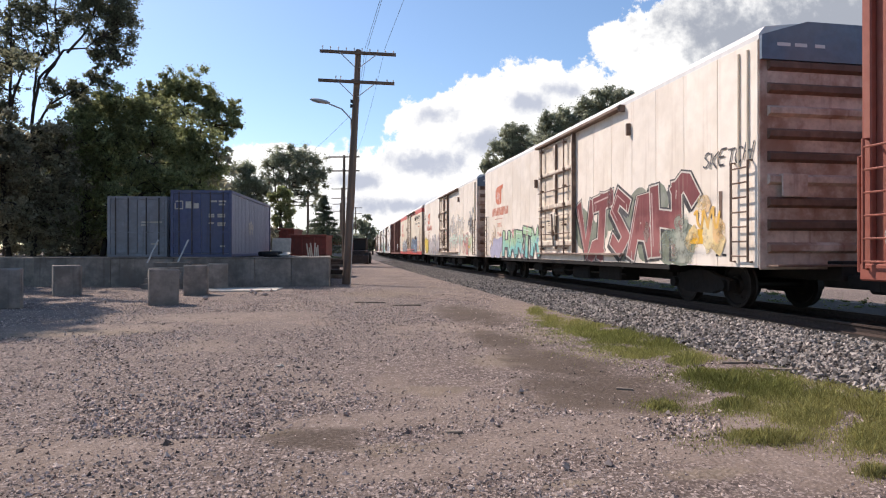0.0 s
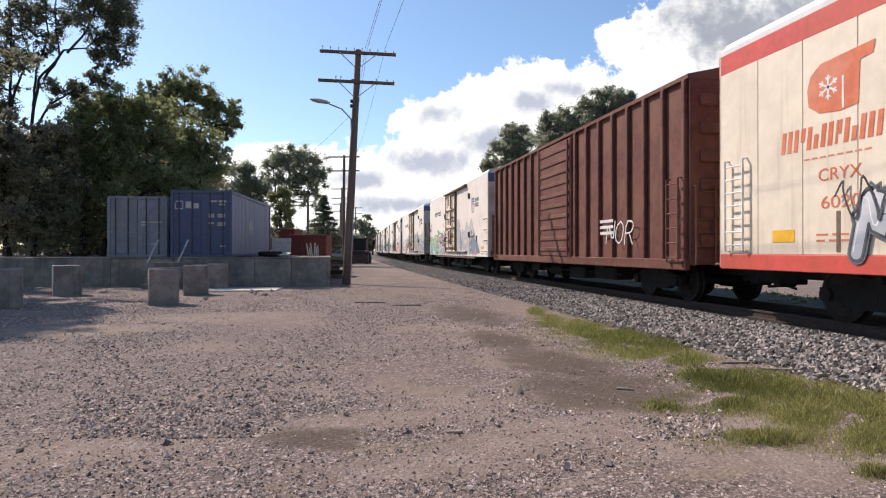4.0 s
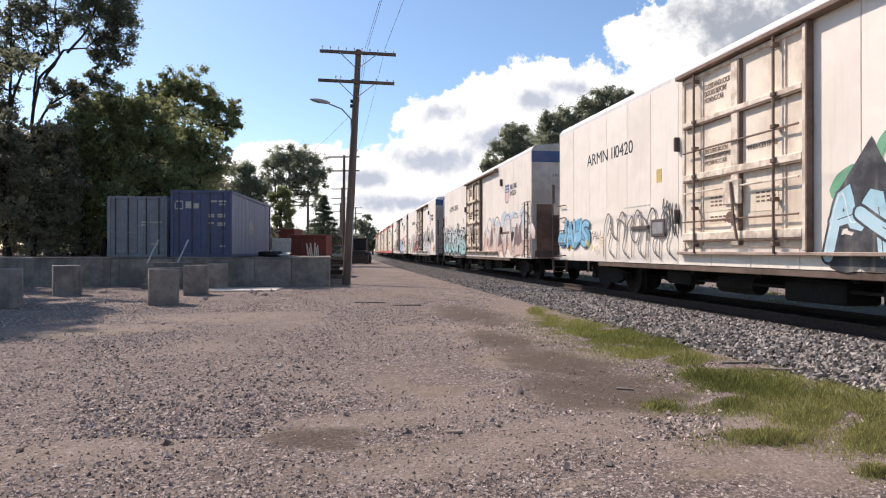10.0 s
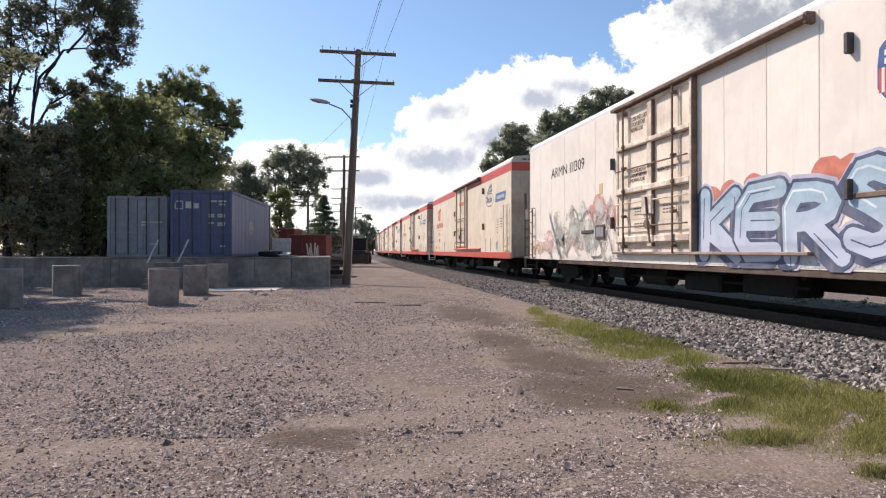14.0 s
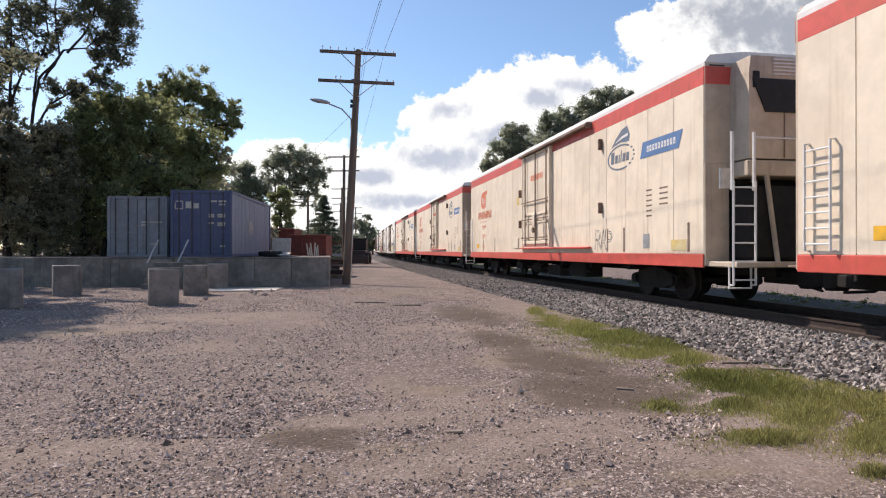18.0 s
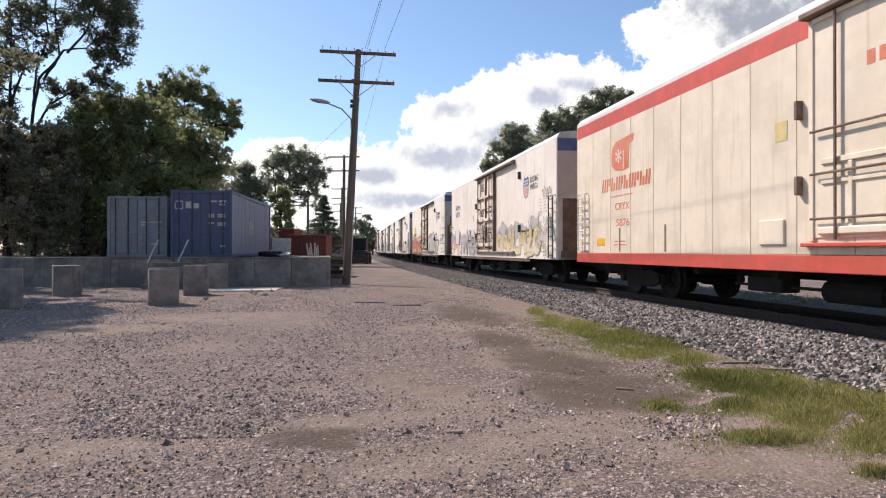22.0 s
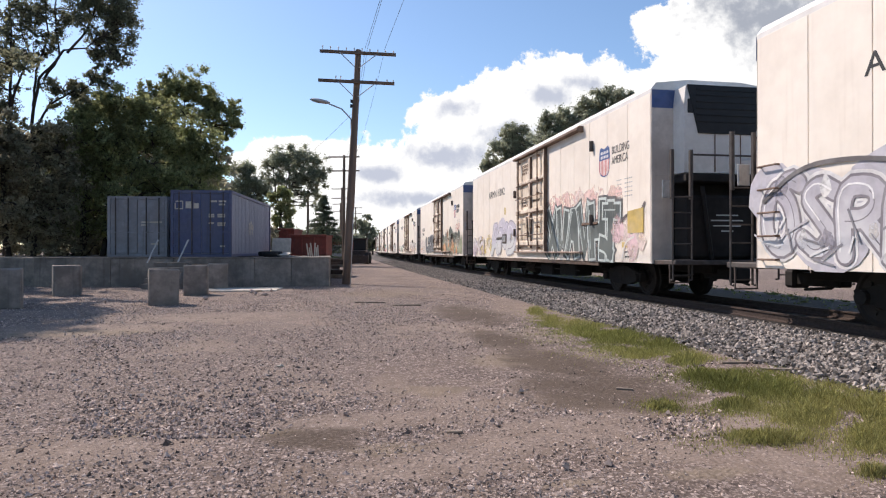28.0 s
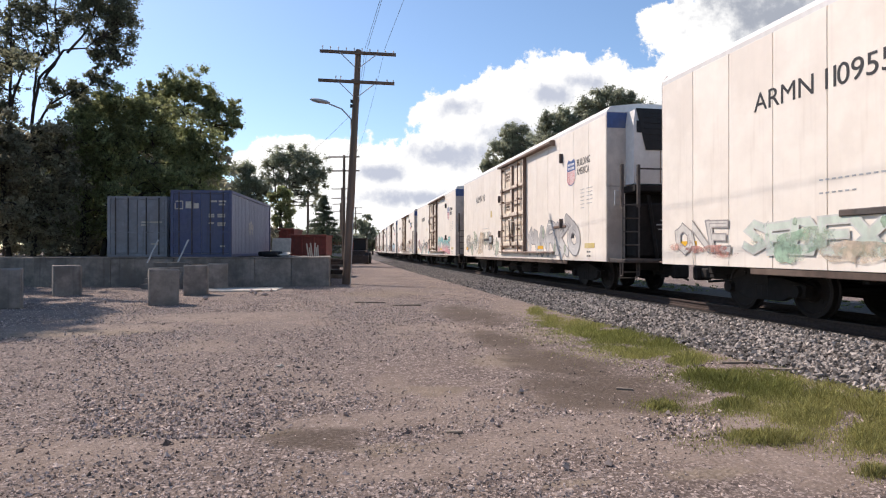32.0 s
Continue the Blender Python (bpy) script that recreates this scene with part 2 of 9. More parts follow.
def on_track(s, side=0.0):
    """Place and heading at s metres along the track, side metres to its right."""
    if s <= BEND:
        return Vector((TRACK_X + side, s, 0)), 0.0
    a = (s - BEND) / RADIUS
    return Vector((TRACK_X + RADIUS - (RADIUS - side) * math.cos(a), BEND + (RADIUS - side) * math.sin(a), 0)), a


def sweep(profile, s0, s1, step, mat_index=0):
    g = Geo()
    n = max(2, int((s1 - s0) / step) + 1)
    k = len(profile)
    vs, fs = [], []
    for i in range(n):
        s = s0 + (s1 - s0) * i / (n - 1)
        for x, z in profile:
            p, _ = on_track(s, x)
            vs.append((p.x, p.y, z))
    for i in range(n - 1):
        for j in range(k - 1):
            a = i * k + j
            fs.append((a, a + 1, a + k + 1, a + k))
    return g.add(vs, fs, mat_index)


# ---------------------------------------------------------------- ground
def ground_material():
    ma = bpy.data.materials.new("gravel_and_dirt")
    ma.use_nodes = True
    N, L = ma.node_tree.nodes, ma.node_tree.links
    bs = N["Principled BSDF"]
    bs.inputs["Roughness"].default_value = 0.95
    bs.inputs["Specular IOR Level"].default_value = 0.15
    tc = N.new("ShaderNodeTexCoord")

    def tex(kind, s, **k):
        n = N.new(kind)
        n.inputs["Scale"].default_value = s
        for a, b in k.items():
            n.inputs[a].default_value = b
        L.new(bent.outputs[0] if kind == "ShaderNodeTexVoronoi" else tc.outputs["Object"], n.inputs["Vector"])
        return n

    wob, bent = N.new("ShaderNodeTexNoise"), N.new("ShaderNodeVectorMath")
    wob.inputs["Scale"].default_value, wob.inputs["Detail"].default_value = 34.0, 3.0
    L.new(tc.outputs["Object"], wob.inputs["Vector"])
    bent.operation = "MULTIPLY_ADD"
    bent.inputs[1].default_value = (0.035, 0.035, 0.035)
    L.new(wob.outputs["Color"], bent.inputs[0])
    L.new(tc.outputs["Object"], bent.inputs[2])

    def rng(v, a, b, c=0.0, d=1.0):
        r = N.new("ShaderNodeMapRange")
        r.interpolation_type = "SMOOTHSTEP"
        for k, x in zip(("From Min", "From Max", "To Min", "To Max"), (a, b, c, d)):
            r.inputs[k].default_value = x
        L.new(v, r.inputs["Value"])
        return r.outputs[0]

    def mix(f, a, b, blend="MIX"):
        x = N.new("ShaderNodeMix")
        x.data_type, x.blend_type = "RGBA", blend
        for sock, val in ((x.inputs[0], f), (x.inputs[6], a), (x.inputs[7], b)):
            if isinstance(val, (int, float)):
                sock.default_value = val
            elif isinstance(val, tuple):
                sock.default_value = (*val, 1)
            else:
                L.new(val, sock)
        return x.outputs[2]

    def math_node(op, a, b):
        m = N.new("ShaderNodeMath")
        m.operation = op
        for s, v in zip(m.inputs, (a, b)):
            if isinstance(v, (int, float)):
                s.default_value = v
            else:
                L.new(v, s)
        return m.outputs[0]

    big = tex("ShaderNodeTexNoise", 0.35, Detail=5.0, Roughness=0.6)
    mid = tex("ShaderNodeTexNoise", 2.2, Detail=6.0, Roughness=0.65)
    fine = tex("ShaderNodeTexNoise", 30.0, Detail=4.0, Roughness=0.7)
    v1 = tex("ShaderNodeTexVoronoi", 30.0)
    v2 = tex("ShaderNodeTexVoronoi", 62.0)
    v3 = tex("ShaderNodeTexVoronoi", 15.0)
    dirt = mix(rng(mid.outputs["Fac"], 0.3, 0.7), (0.19, 0.146, 0.117), (0.30, 0.24, 0.198))
    soil = mix(rng(mid.outputs["Fac"], 0.3, 0.7), (0.105, 0.081, 0.068), (0.175, 0.136, 0.115))

    def scatter(vor, base, lo, hi, keep):
        """Stones in some of the cells, soil in the rest."""
        ch = N.new("ShaderNodeSeparateColor")
        L.new(vor.outputs["Color"], ch.inputs[0])
        shade = mix(ch.outputs[1], lo, hi)
        core = rng(vor.outputs["Distance"], 0.62, 0.40)
        return mix(math_node("MULTIPLY", rng(ch.outputs[0], keep, keep + 0.05), core), base, shade)

    gravel = scatter(v2, soil, (0.075, 0.058, 0.05), (0.44, 0.355, 0.31), 0.35)
    gravel = scatter(v1, gravel, (0.065, 0.051, 0.046), (0.46, 0.375, 0.33), 0.5)
    gravel = scatter(v3, gravel, (0.11, 0.088, 0.08), (0.40, 0.33, 0.29), 0.965)
    dirt = scatter(v2, dirt, (0.10, 0.078, 0.066), (0.42, 0.345, 0.295), 0.68)
    dirt = scatter(v1, dirt, (0.13, 0.10, 0.085), (0.43, 0.355, 0.31), 0.93)
    cover = rng(math_node("ADD", math_node("MULTIPLY", big.outputs["Fac"], 0.75), math_node("MULTIPLY", mid.outputs["Fac"], 0.4)), 0.505, 0.575)
    # worn tracks, gravel belts and damp hollows with shapes of their own: ellipses broken up by noise
    sep = N.new("ShaderNodeSeparateXYZ")
    L.new(tc.outputs["Object"], sep.inputs[0])

    def patches(items, lo, hi):
        best = None
        for cx, cy, rx, ry in items:
            dx = math_node("DIVIDE", math_node("SUBTRACT", sep.outputs[0], cx), rx)
            dy = math_node("DIVIDE", math_node("SUBTRACT", sep.outputs[1], cy), ry)
            r2 = math_node("ADD", math_node("MULTIPLY", dx, dx), math_node("MULTIPLY", dy, dy))
            w = math_node("ADD", r2, math_node("MULTIPLY", math_node("SUBTRACT", mid.outputs["Fac"], 0.5), 2.4))
            one = rng(w, lo, hi)
            best = one if best is None else math_node("MAXIMUM", best, one)
        return best

    cover = math_node("MAXIMUM", cover, patches(BELT, 1.3, 0.2))
    cover = math_node("MULTIPLY", cover, math_node("SUBTRACT", 1.0, math_node("MULTIPLY", patches(WORN, 1.5, 0.1), 0.85)))
    col = mix(cover, dirt, gravel)
    earth = mix(rng(mid.outputs["Fac"], 0.3, 0.7), (0.20, 0.158, 0.115), (0.28, 0.225, 0.165))
    col = mix(math_node("MULTIPLY", patches(BARE, 1.3, 0.0), 0.7), col, earth)
    damp = None
    for cx, cy, rx, ry in DAMP:
        dx = math_node("DIVIDE", math_node("SUBTRACT", sep.outputs[0], cx), rx)
        dy = math_node("DIVIDE", math_node("SUBTRACT", sep.outputs[1], cy), ry)
        r2 = math_node("ADD", math_node("MULTIPLY", dx, dx), math_node("MULTIPLY", dy, dy))
        w = math_node("ADD", r2, math_node("MULTIPLY", math_node("SUBTRACT", mid.outputs["Fac"], 0.5), 2.4))
        one = rng(w, 1.3, 0.1)
        damp = one if damp is None else math_node("MAXIMUM", damp, one)
    col = mix(math_node("MULTIPLY", damp, 0.76), col, (0.082, 0.062, 0.045))
    col = mix(0.62, col, mix(fine.outputs["Fac"], (0.25, 0.25, 0.25), (0.72, 0.71, 0.70)), "OVERLAY")
    L.new(col, bs.inputs["Base Color"])
    bn = N.new("ShaderNodeBump")
    bn.inputs["Strength"].default_value, bn.inputs["Distance"].default_value = 0.7, 0.022
    h = math_node("SUBTRACT", math_node("ADD", fine.outputs["Fac"], mid.outputs["Fac"]), math_node("MULTIPLY", v1.outputs["Distance"], 0.5))
    L.new(h, bn.inputs["Height"])
    L.new(bn.outputs[0], bs.inputs["Normal"])
    return ma


def gp(x, y):
    """A place on the ground in the camera's frame of reference, by its bearing and dip."""
    d = EYE * 1090 / (y - 444)
    return spot((x - 784) / 1090 * d, d)


DAMP = []
for (x, y, rx, ry) in ((1070, 690, 0.95, 1.0), (985, 645, 0.7, 1.3), (830, 556, 0.8, 2.2), (555, 778, 0.42, 0.30), (592, 795, 0.22, 0.16), (1130, 715, 0.5, 0.35), (890, 605, 0.5, 1.4)):
    p = gp(x, y)
    DAMP.append((p.x, p.y, rx, ry))
WORN, BELT = [], []
for (x, y, rx, ry) in ((760, 830, 0.75, 0.28), (660, 745, 0.8, 0.3), (880, 790, 0.6, 0.3), (120, 585, 2.0, 0.9), (1000, 550, 1.6, 3.0), (120, 800, 0.6, 0.3), (420, 560, 2.0, 1.0), (1000, 760, 0.7, 0.4)):
    p = gp(x, y)
    WORN.append((p.x, p.y, rx, ry))
for (x, y, rx, ry) in ((620, 625, 2.2, 1.0), (300, 680, 1.3, 0.5), (840, 660, 0.9, 0.5), (160, 720, 0.8, 0.35)):
    p = gp(x, y)
    BELT.append((p.x, p.y, rx, ry))
BARE = []
for (x, y, rx, ry) in ((690, 800, 0.35, 0.16), (470, 770, 0.3, 0.12), (230, 770, 0.3, 0.1), (760, 690, 0.4, 0.25), (120, 590, 1.6, 0.6), (950, 590, 0.6, 1.0), (1010, 860, 0.25, 0.08), (1250, 840, 0.35, 0.12), (880, 640, 0.4, 0.5), (680, 520, 1.6, 1.5)):
    p = gp(x, y)
    BARE.append((p.x, p.y, rx, ry))
M["ground"] = ground_material()


def ground_height(x, y):
    near = max(0.0, 1 - math.hypot(x, y) / 60)
    return 0.035 * near * noise.noise((x * 0.35, y * 0.35, 0.0)) + 0.012 * near * noise.noise((x * 1.3, y * 1.3, 5.0))


def build_ground():
    xs = sorted({*np.linspace(-14, 8, 100), *np.linspace(8, 40, 40), *np.linspace(-60, -14, 30), -3000, -1200, -400, -150, 80, 200, 500, 1200, 3000})
    ys = sorted({*np.linspace(1, 30, 120), *np.linspace(30, 90, 50), *np.linspace(-15, 1, 12), -1500, -400, -80, 130, 200, 350, 700, 1500, 4000})
    vs = [(x, y, ground_height(x, y)) for y in ys for x in xs]
    nx = len(xs)
    fs = [(j * nx + i, j * nx + i + 1, (j + 1) * nx + i + 1, (j + 1) * nx + i) for j in range(len(ys) - 1) for i in range(nx - 1)]
    g = Geo().add(vs, fs)
    ob = part("ground", g, M["ground"], smooth=True)
    tagged(ob, "dusty grey-brown gravel and dirt yard with damp hollows", "ground", kind="structure")


build_ground()

# ---------------------------------------------------------------- track: bed, sleepers, rails
BED = [(-4.1, -0.03), (-3.7, 0.03), (-3.0, 0.09), (-1.9, 0.085), (-1.2, 0.045), (0, -0.02), (1.35, -0.06), (4.2, -0.06)]
bed = part("ballast_bed", sweep(BED, -30, 780, 3.0), M["ballast_bed"], smooth=True)
tagged(bed, "bed of crushed stone ballast under the track, darkened as shade between the stones", "ballast", kind="structure")
# runs past the far rail to blacken the ground where the train's shade falls
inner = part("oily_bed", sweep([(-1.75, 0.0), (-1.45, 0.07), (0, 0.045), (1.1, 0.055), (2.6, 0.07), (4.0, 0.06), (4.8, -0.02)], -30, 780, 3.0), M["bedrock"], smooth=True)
tagged(inner, "dark oily stone and dirt under and beyond the rails, with the train's shade in its colour", "ballast", kind="structure")
track = thing("railway_track", Matrix.Identity(4), "single railway track with rusty rails on dark wooden sleepers", "railway track", kind="structure")
RAIL = [(-0.07, -0.16), (-0.07, -0.145), (-0.012, -0.12), (-0.012, -0.04), (-0.036, -0.03), (-0.036, 0), (0.036, 0), (0.036, -0.03), (0.012, -0.04),
        (0.012, -0.12), (0.07, -0.145), (0.07, -0.16)]
for sd in (-0.755, 0.755):
    part("rail", sweep([(x + sd, z + RAIL_TOP) for x, z in RAIL], -30, 780, 3.0), M["rail"], track, "rusty steel rail")
tie_mesh = Geo().box(-1.3, 1.3, -0.115, 0.115, -0.16, 0.0, b=0.012).mesh("sleeper", M["tie"])
rng = random.Random(4)
far_ties = Geo()
s = -6.0
count = 0
while s < 200:
    p, a = on_track(s)
    m = Matrix.Translation((p.x + rng.uniform(-0.06, 0.06), p.y, RAIL_TOP - 0.162)) @ Matrix.Rotation(-a + rng.uniform(-0.01, 0.01), 4, "Z")
    if count < 150:
        part("sleeper", tie_mesh, None, track, at=m)
    else:
        far_ties.box(-1.3, 1.3, -0.115, 0.115, -0.16, 0.0, m=m)
    count += 1
    s += 0.54
ob = part("far_sleepers", far_ties, M["tie"], track)
tagged(ob, kind="stuff")


def rock(rg):
    """A small angular stone of eight or so faces."""
    vs = [Vector(v) for v in ((1, 0, 0), (-1, 0, 0), (0, 1, 0), (0, -1, 0), (0, 0, 1), (0, 0, -1))]
    vs = [v * rg.uniform(0.6, 1.25) + Vector((rg.uniform(-.3, .3), rg.uniform(-.3, .3), rg.uniform(-.3, .3))) for v in vs]
    fs = [(0, 2, 4), (2, 1, 4), (1, 3, 4), (3, 0, 4), (2, 0, 5), (1, 2, 5), (3, 1, 5), (0, 3, 5)]
    return vs, fs


def stones(name, spots, material, label, category, seed):
    rg = random.Random(seed)
    kinds = [rock(rg) for _ in range(24)]
    vs, fs = [], []
    for x, y, z, r in spots:
        kv, kf = kinds[rg.randrange(24)]
        q = Euler((rg.uniform(0, 6.3), rg.uniform(0, 6.3), rg.uniform(0, 6.3))).to_matrix() * r
        n = len(vs)
        vs += [tuple(q @ v + Vector((x, y, z))) for v in kv]
        fs += [(a + n, b + n, c + n) for a, b, c in kf]
    me = bpy.data.meshes.new(name)
    me.from_pydata(vs, [], fs)
    me.materials.append(material)
    return tagged(new(name, me), label, category, kind="stuff")


def bed_height(x):
    for (x0, z0), (x1, z1) in zip(BED, BED[1:]):
        if x0 <= x <= x1:
            return z0 + (z1 - z0) * (x - x0) / (x1 - x0)
    return -0.03


rg = random.Random(11)
spots = []
for i in range(60000):
    s = 3.5 + 75 * rg.random() ** 1.7
    x = rg.uniform(-3.95, -1.15)
    if x < -3.6 and rg.random() < 0.5:
        continue
    p, _ = on_track(s, x)
    spots.append((p.x, p.y, bed_height(x) + rg.uniform(-0.01, 0.025), rg.uniform(0.019, 0.042)))
stones("ballast_stones", spots, M["ballast"], "loose pale grey crushed ballast stones beside the track", "ballast", 3)

# ---------------------------------------------------------------- the train
# In a car's own space: +y points to the rear of the train, the yard side is -x, z counts from the rail's top.
HW = 1.6                       # half the width of a car
SILL, EAVES, TOP = 0.86, 4.92, 5.16
TRAIN_V, TRAIN_A = 15.3223, 0.0028746


def side_run(L, n):
    """Borders of n even side panels along a car of length L."""
    return [-L / 2 + L * i / n for i in range(n + 1)]


def bogie(parent, y):
    """A two-axle freight bogie; its wheelsets turn."""
    g = Geo()
    for sx in (-1.0, 1.0):
        prof = [(-1.05, 0.36), (-0.72, 0.36), (-0.45, 0.26), (0.45, 0.26), (0.72, 0.36), (1.05, 0.36), (1.08, 0.56), (0.6, 0.66), (0.35, 0.74), (-0.35, 0.74), (-0.6, 0.66), (-1.08, 0.56)]
        g.prism(prof, 0.14, Matrix.Translation((sx * 1.02 + 0.07, 0, 0)) @ Matrix.Rotation(radians(90), 4, "Z"))
        for ay in (-0.89, 0.89):
            g.tube([(sx * 1.0, ay, 0.457), (sx * 1.17, ay, 0.457)], 0.115, 10)
        for k in (-0.16, 0.0, 0.16):
            g.tube([(sx * 1.03, k, 0.32), (sx * 1.03, k, 0.62)], 0.065, 8)
    g.box(-1.1, 1.1, -0.2, 0.2, 0.5, 0.78, b=0.03)
    b = part("bogie", g, M["grime_shade"], parent, "grimy black freight bogie", at=Matrix.Translation((0, y, 0)))
    w = Geo()
    for sx in (-0.755, 0.755):
        ring = [(0.46, -0.05), (0.457, 0.05), (0.49, 0.07), (0.49, 0.09), (0.40, 0.09), (0.36, 0.055), (0.2, 0.05), (0.17, 0.1), (0, 0.1)]
        ring = [(0.0, -0.1), (0.17, -0.09), (0.2, -0.03), (0.37, -0.035), (0.40, -0.06)] + ring
        n, vs, fs = 26, [], []
        sg = 1 if sx < 0 else -1
        for r, x in ring:
            vs += [(sx + sg * x, r * math.cos(2 * math.pi * k / n), r * math.sin(2 * math.pi * k / n)) for k in range(n)]
        for i in range(len(ring) - 1):
            fs += [(i * n + k, i * n + (k + 1) % n, (i + 1) * n + (k + 1) % n, (i + 1) * n + k) for k in range(n)]
        w.add(vs, fs)
        for k in range(3):   # drilled web marks
            a = k * 2.094
            w.box(sx - sg * 0.05 - 0.008, sx - sg * 0.05 + 0.008, 0.26 * math.cos(a) - 0.03, 0.26 * math.cos(a) + 0.03, 0.26 * math.sin(a) - 0.03, 0.26 * math.sin(a) + 0.03)
    w.tube([(-0.7, 0, 0), (0.7, 0, 0)], 0.08, 10)
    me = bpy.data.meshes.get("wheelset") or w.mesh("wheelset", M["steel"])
    for k, ay in enumerate((-0.89, 0.89)):
        part("wheelset", me, None, b, "steel wheelset", at=Matrix.Translation((0, ay, 0.457)))
    return b


def ladder(parent, x, y0, y1, z0, z1, rungs, material, out=0.09, stiles=True, label="steel ladder"):
    """A ladder on a car's side, or a column of grab irons; each rung is a piece of its own."""
    sx = -1 if x < 0 else 1
    if not stiles:
        for i in range(rungs):
            z = z0 + (z1 - z0) * i / (rungs - 1)
            one = part("grab_iron", Geo().tube([(x, y0, z), (x + sx * out, y0, z), (x + sx * out, y1, z), (x, y1, z)], 0.018, 6), material, parent)
        return one
    stile = Geo().tube([(x, 0, z0 - 0.1), (x + sx * out, 0, z0 - 0.1), (x + sx * out, 0, z1 + 0.12), (x, 0, z1 + 0.12)], 0.022, 6).mesh("stile", material)
    l = part("ladder", stile, None, parent, label, at=Matrix.Translation((0, y0, 0)))
    part("stile", stile, None, l, at=Matrix.Translation((0, y1 - y0, 0)))
    rung = Geo().tube([(x + sx * out, 0, 0), (x + sx * out, y1 - y0, 0)], 0.016, 6).mesh("rung", material)
    for i in range(rungs):
        part("rung", rung, None, l, at=Matrix.Translation((0, 0, z0 + (z1 - z0) * i / (rungs - 1))))
    return l


def end_ladder(parent, y, x0, x1, z0, z1, rungs, material, out=0.1):
    """A ladder standing on an end wall; out is measured along the track."""
    stile = Geo().tube([(0, y, z0 - 0.1), (0, y + out, z0 - 0.1), (0, y + out, z1 + 0.12), (0, y, z1 + 0.12)], 0.024, 6).mesh("stile", material)
    l = part("ladder", stile, None, parent, "steel end ladder", at=Matrix.Translation((x0, 0, 0)))
    part("stile", stile, None, l, at=Matrix.Translation((x1 - x0, 0, 0)))
    rung = Geo().tube([(0, y + out, 0), (x1 - x0, y + out, 0)], 0.017, 6).mesh("rung", material)
    for i in range(rungs):
        part("rung", rung, None, l, at=Matrix.Translation((0, 0, z0 + (z1 - z0) * i / (rungs - 1))))
    return l


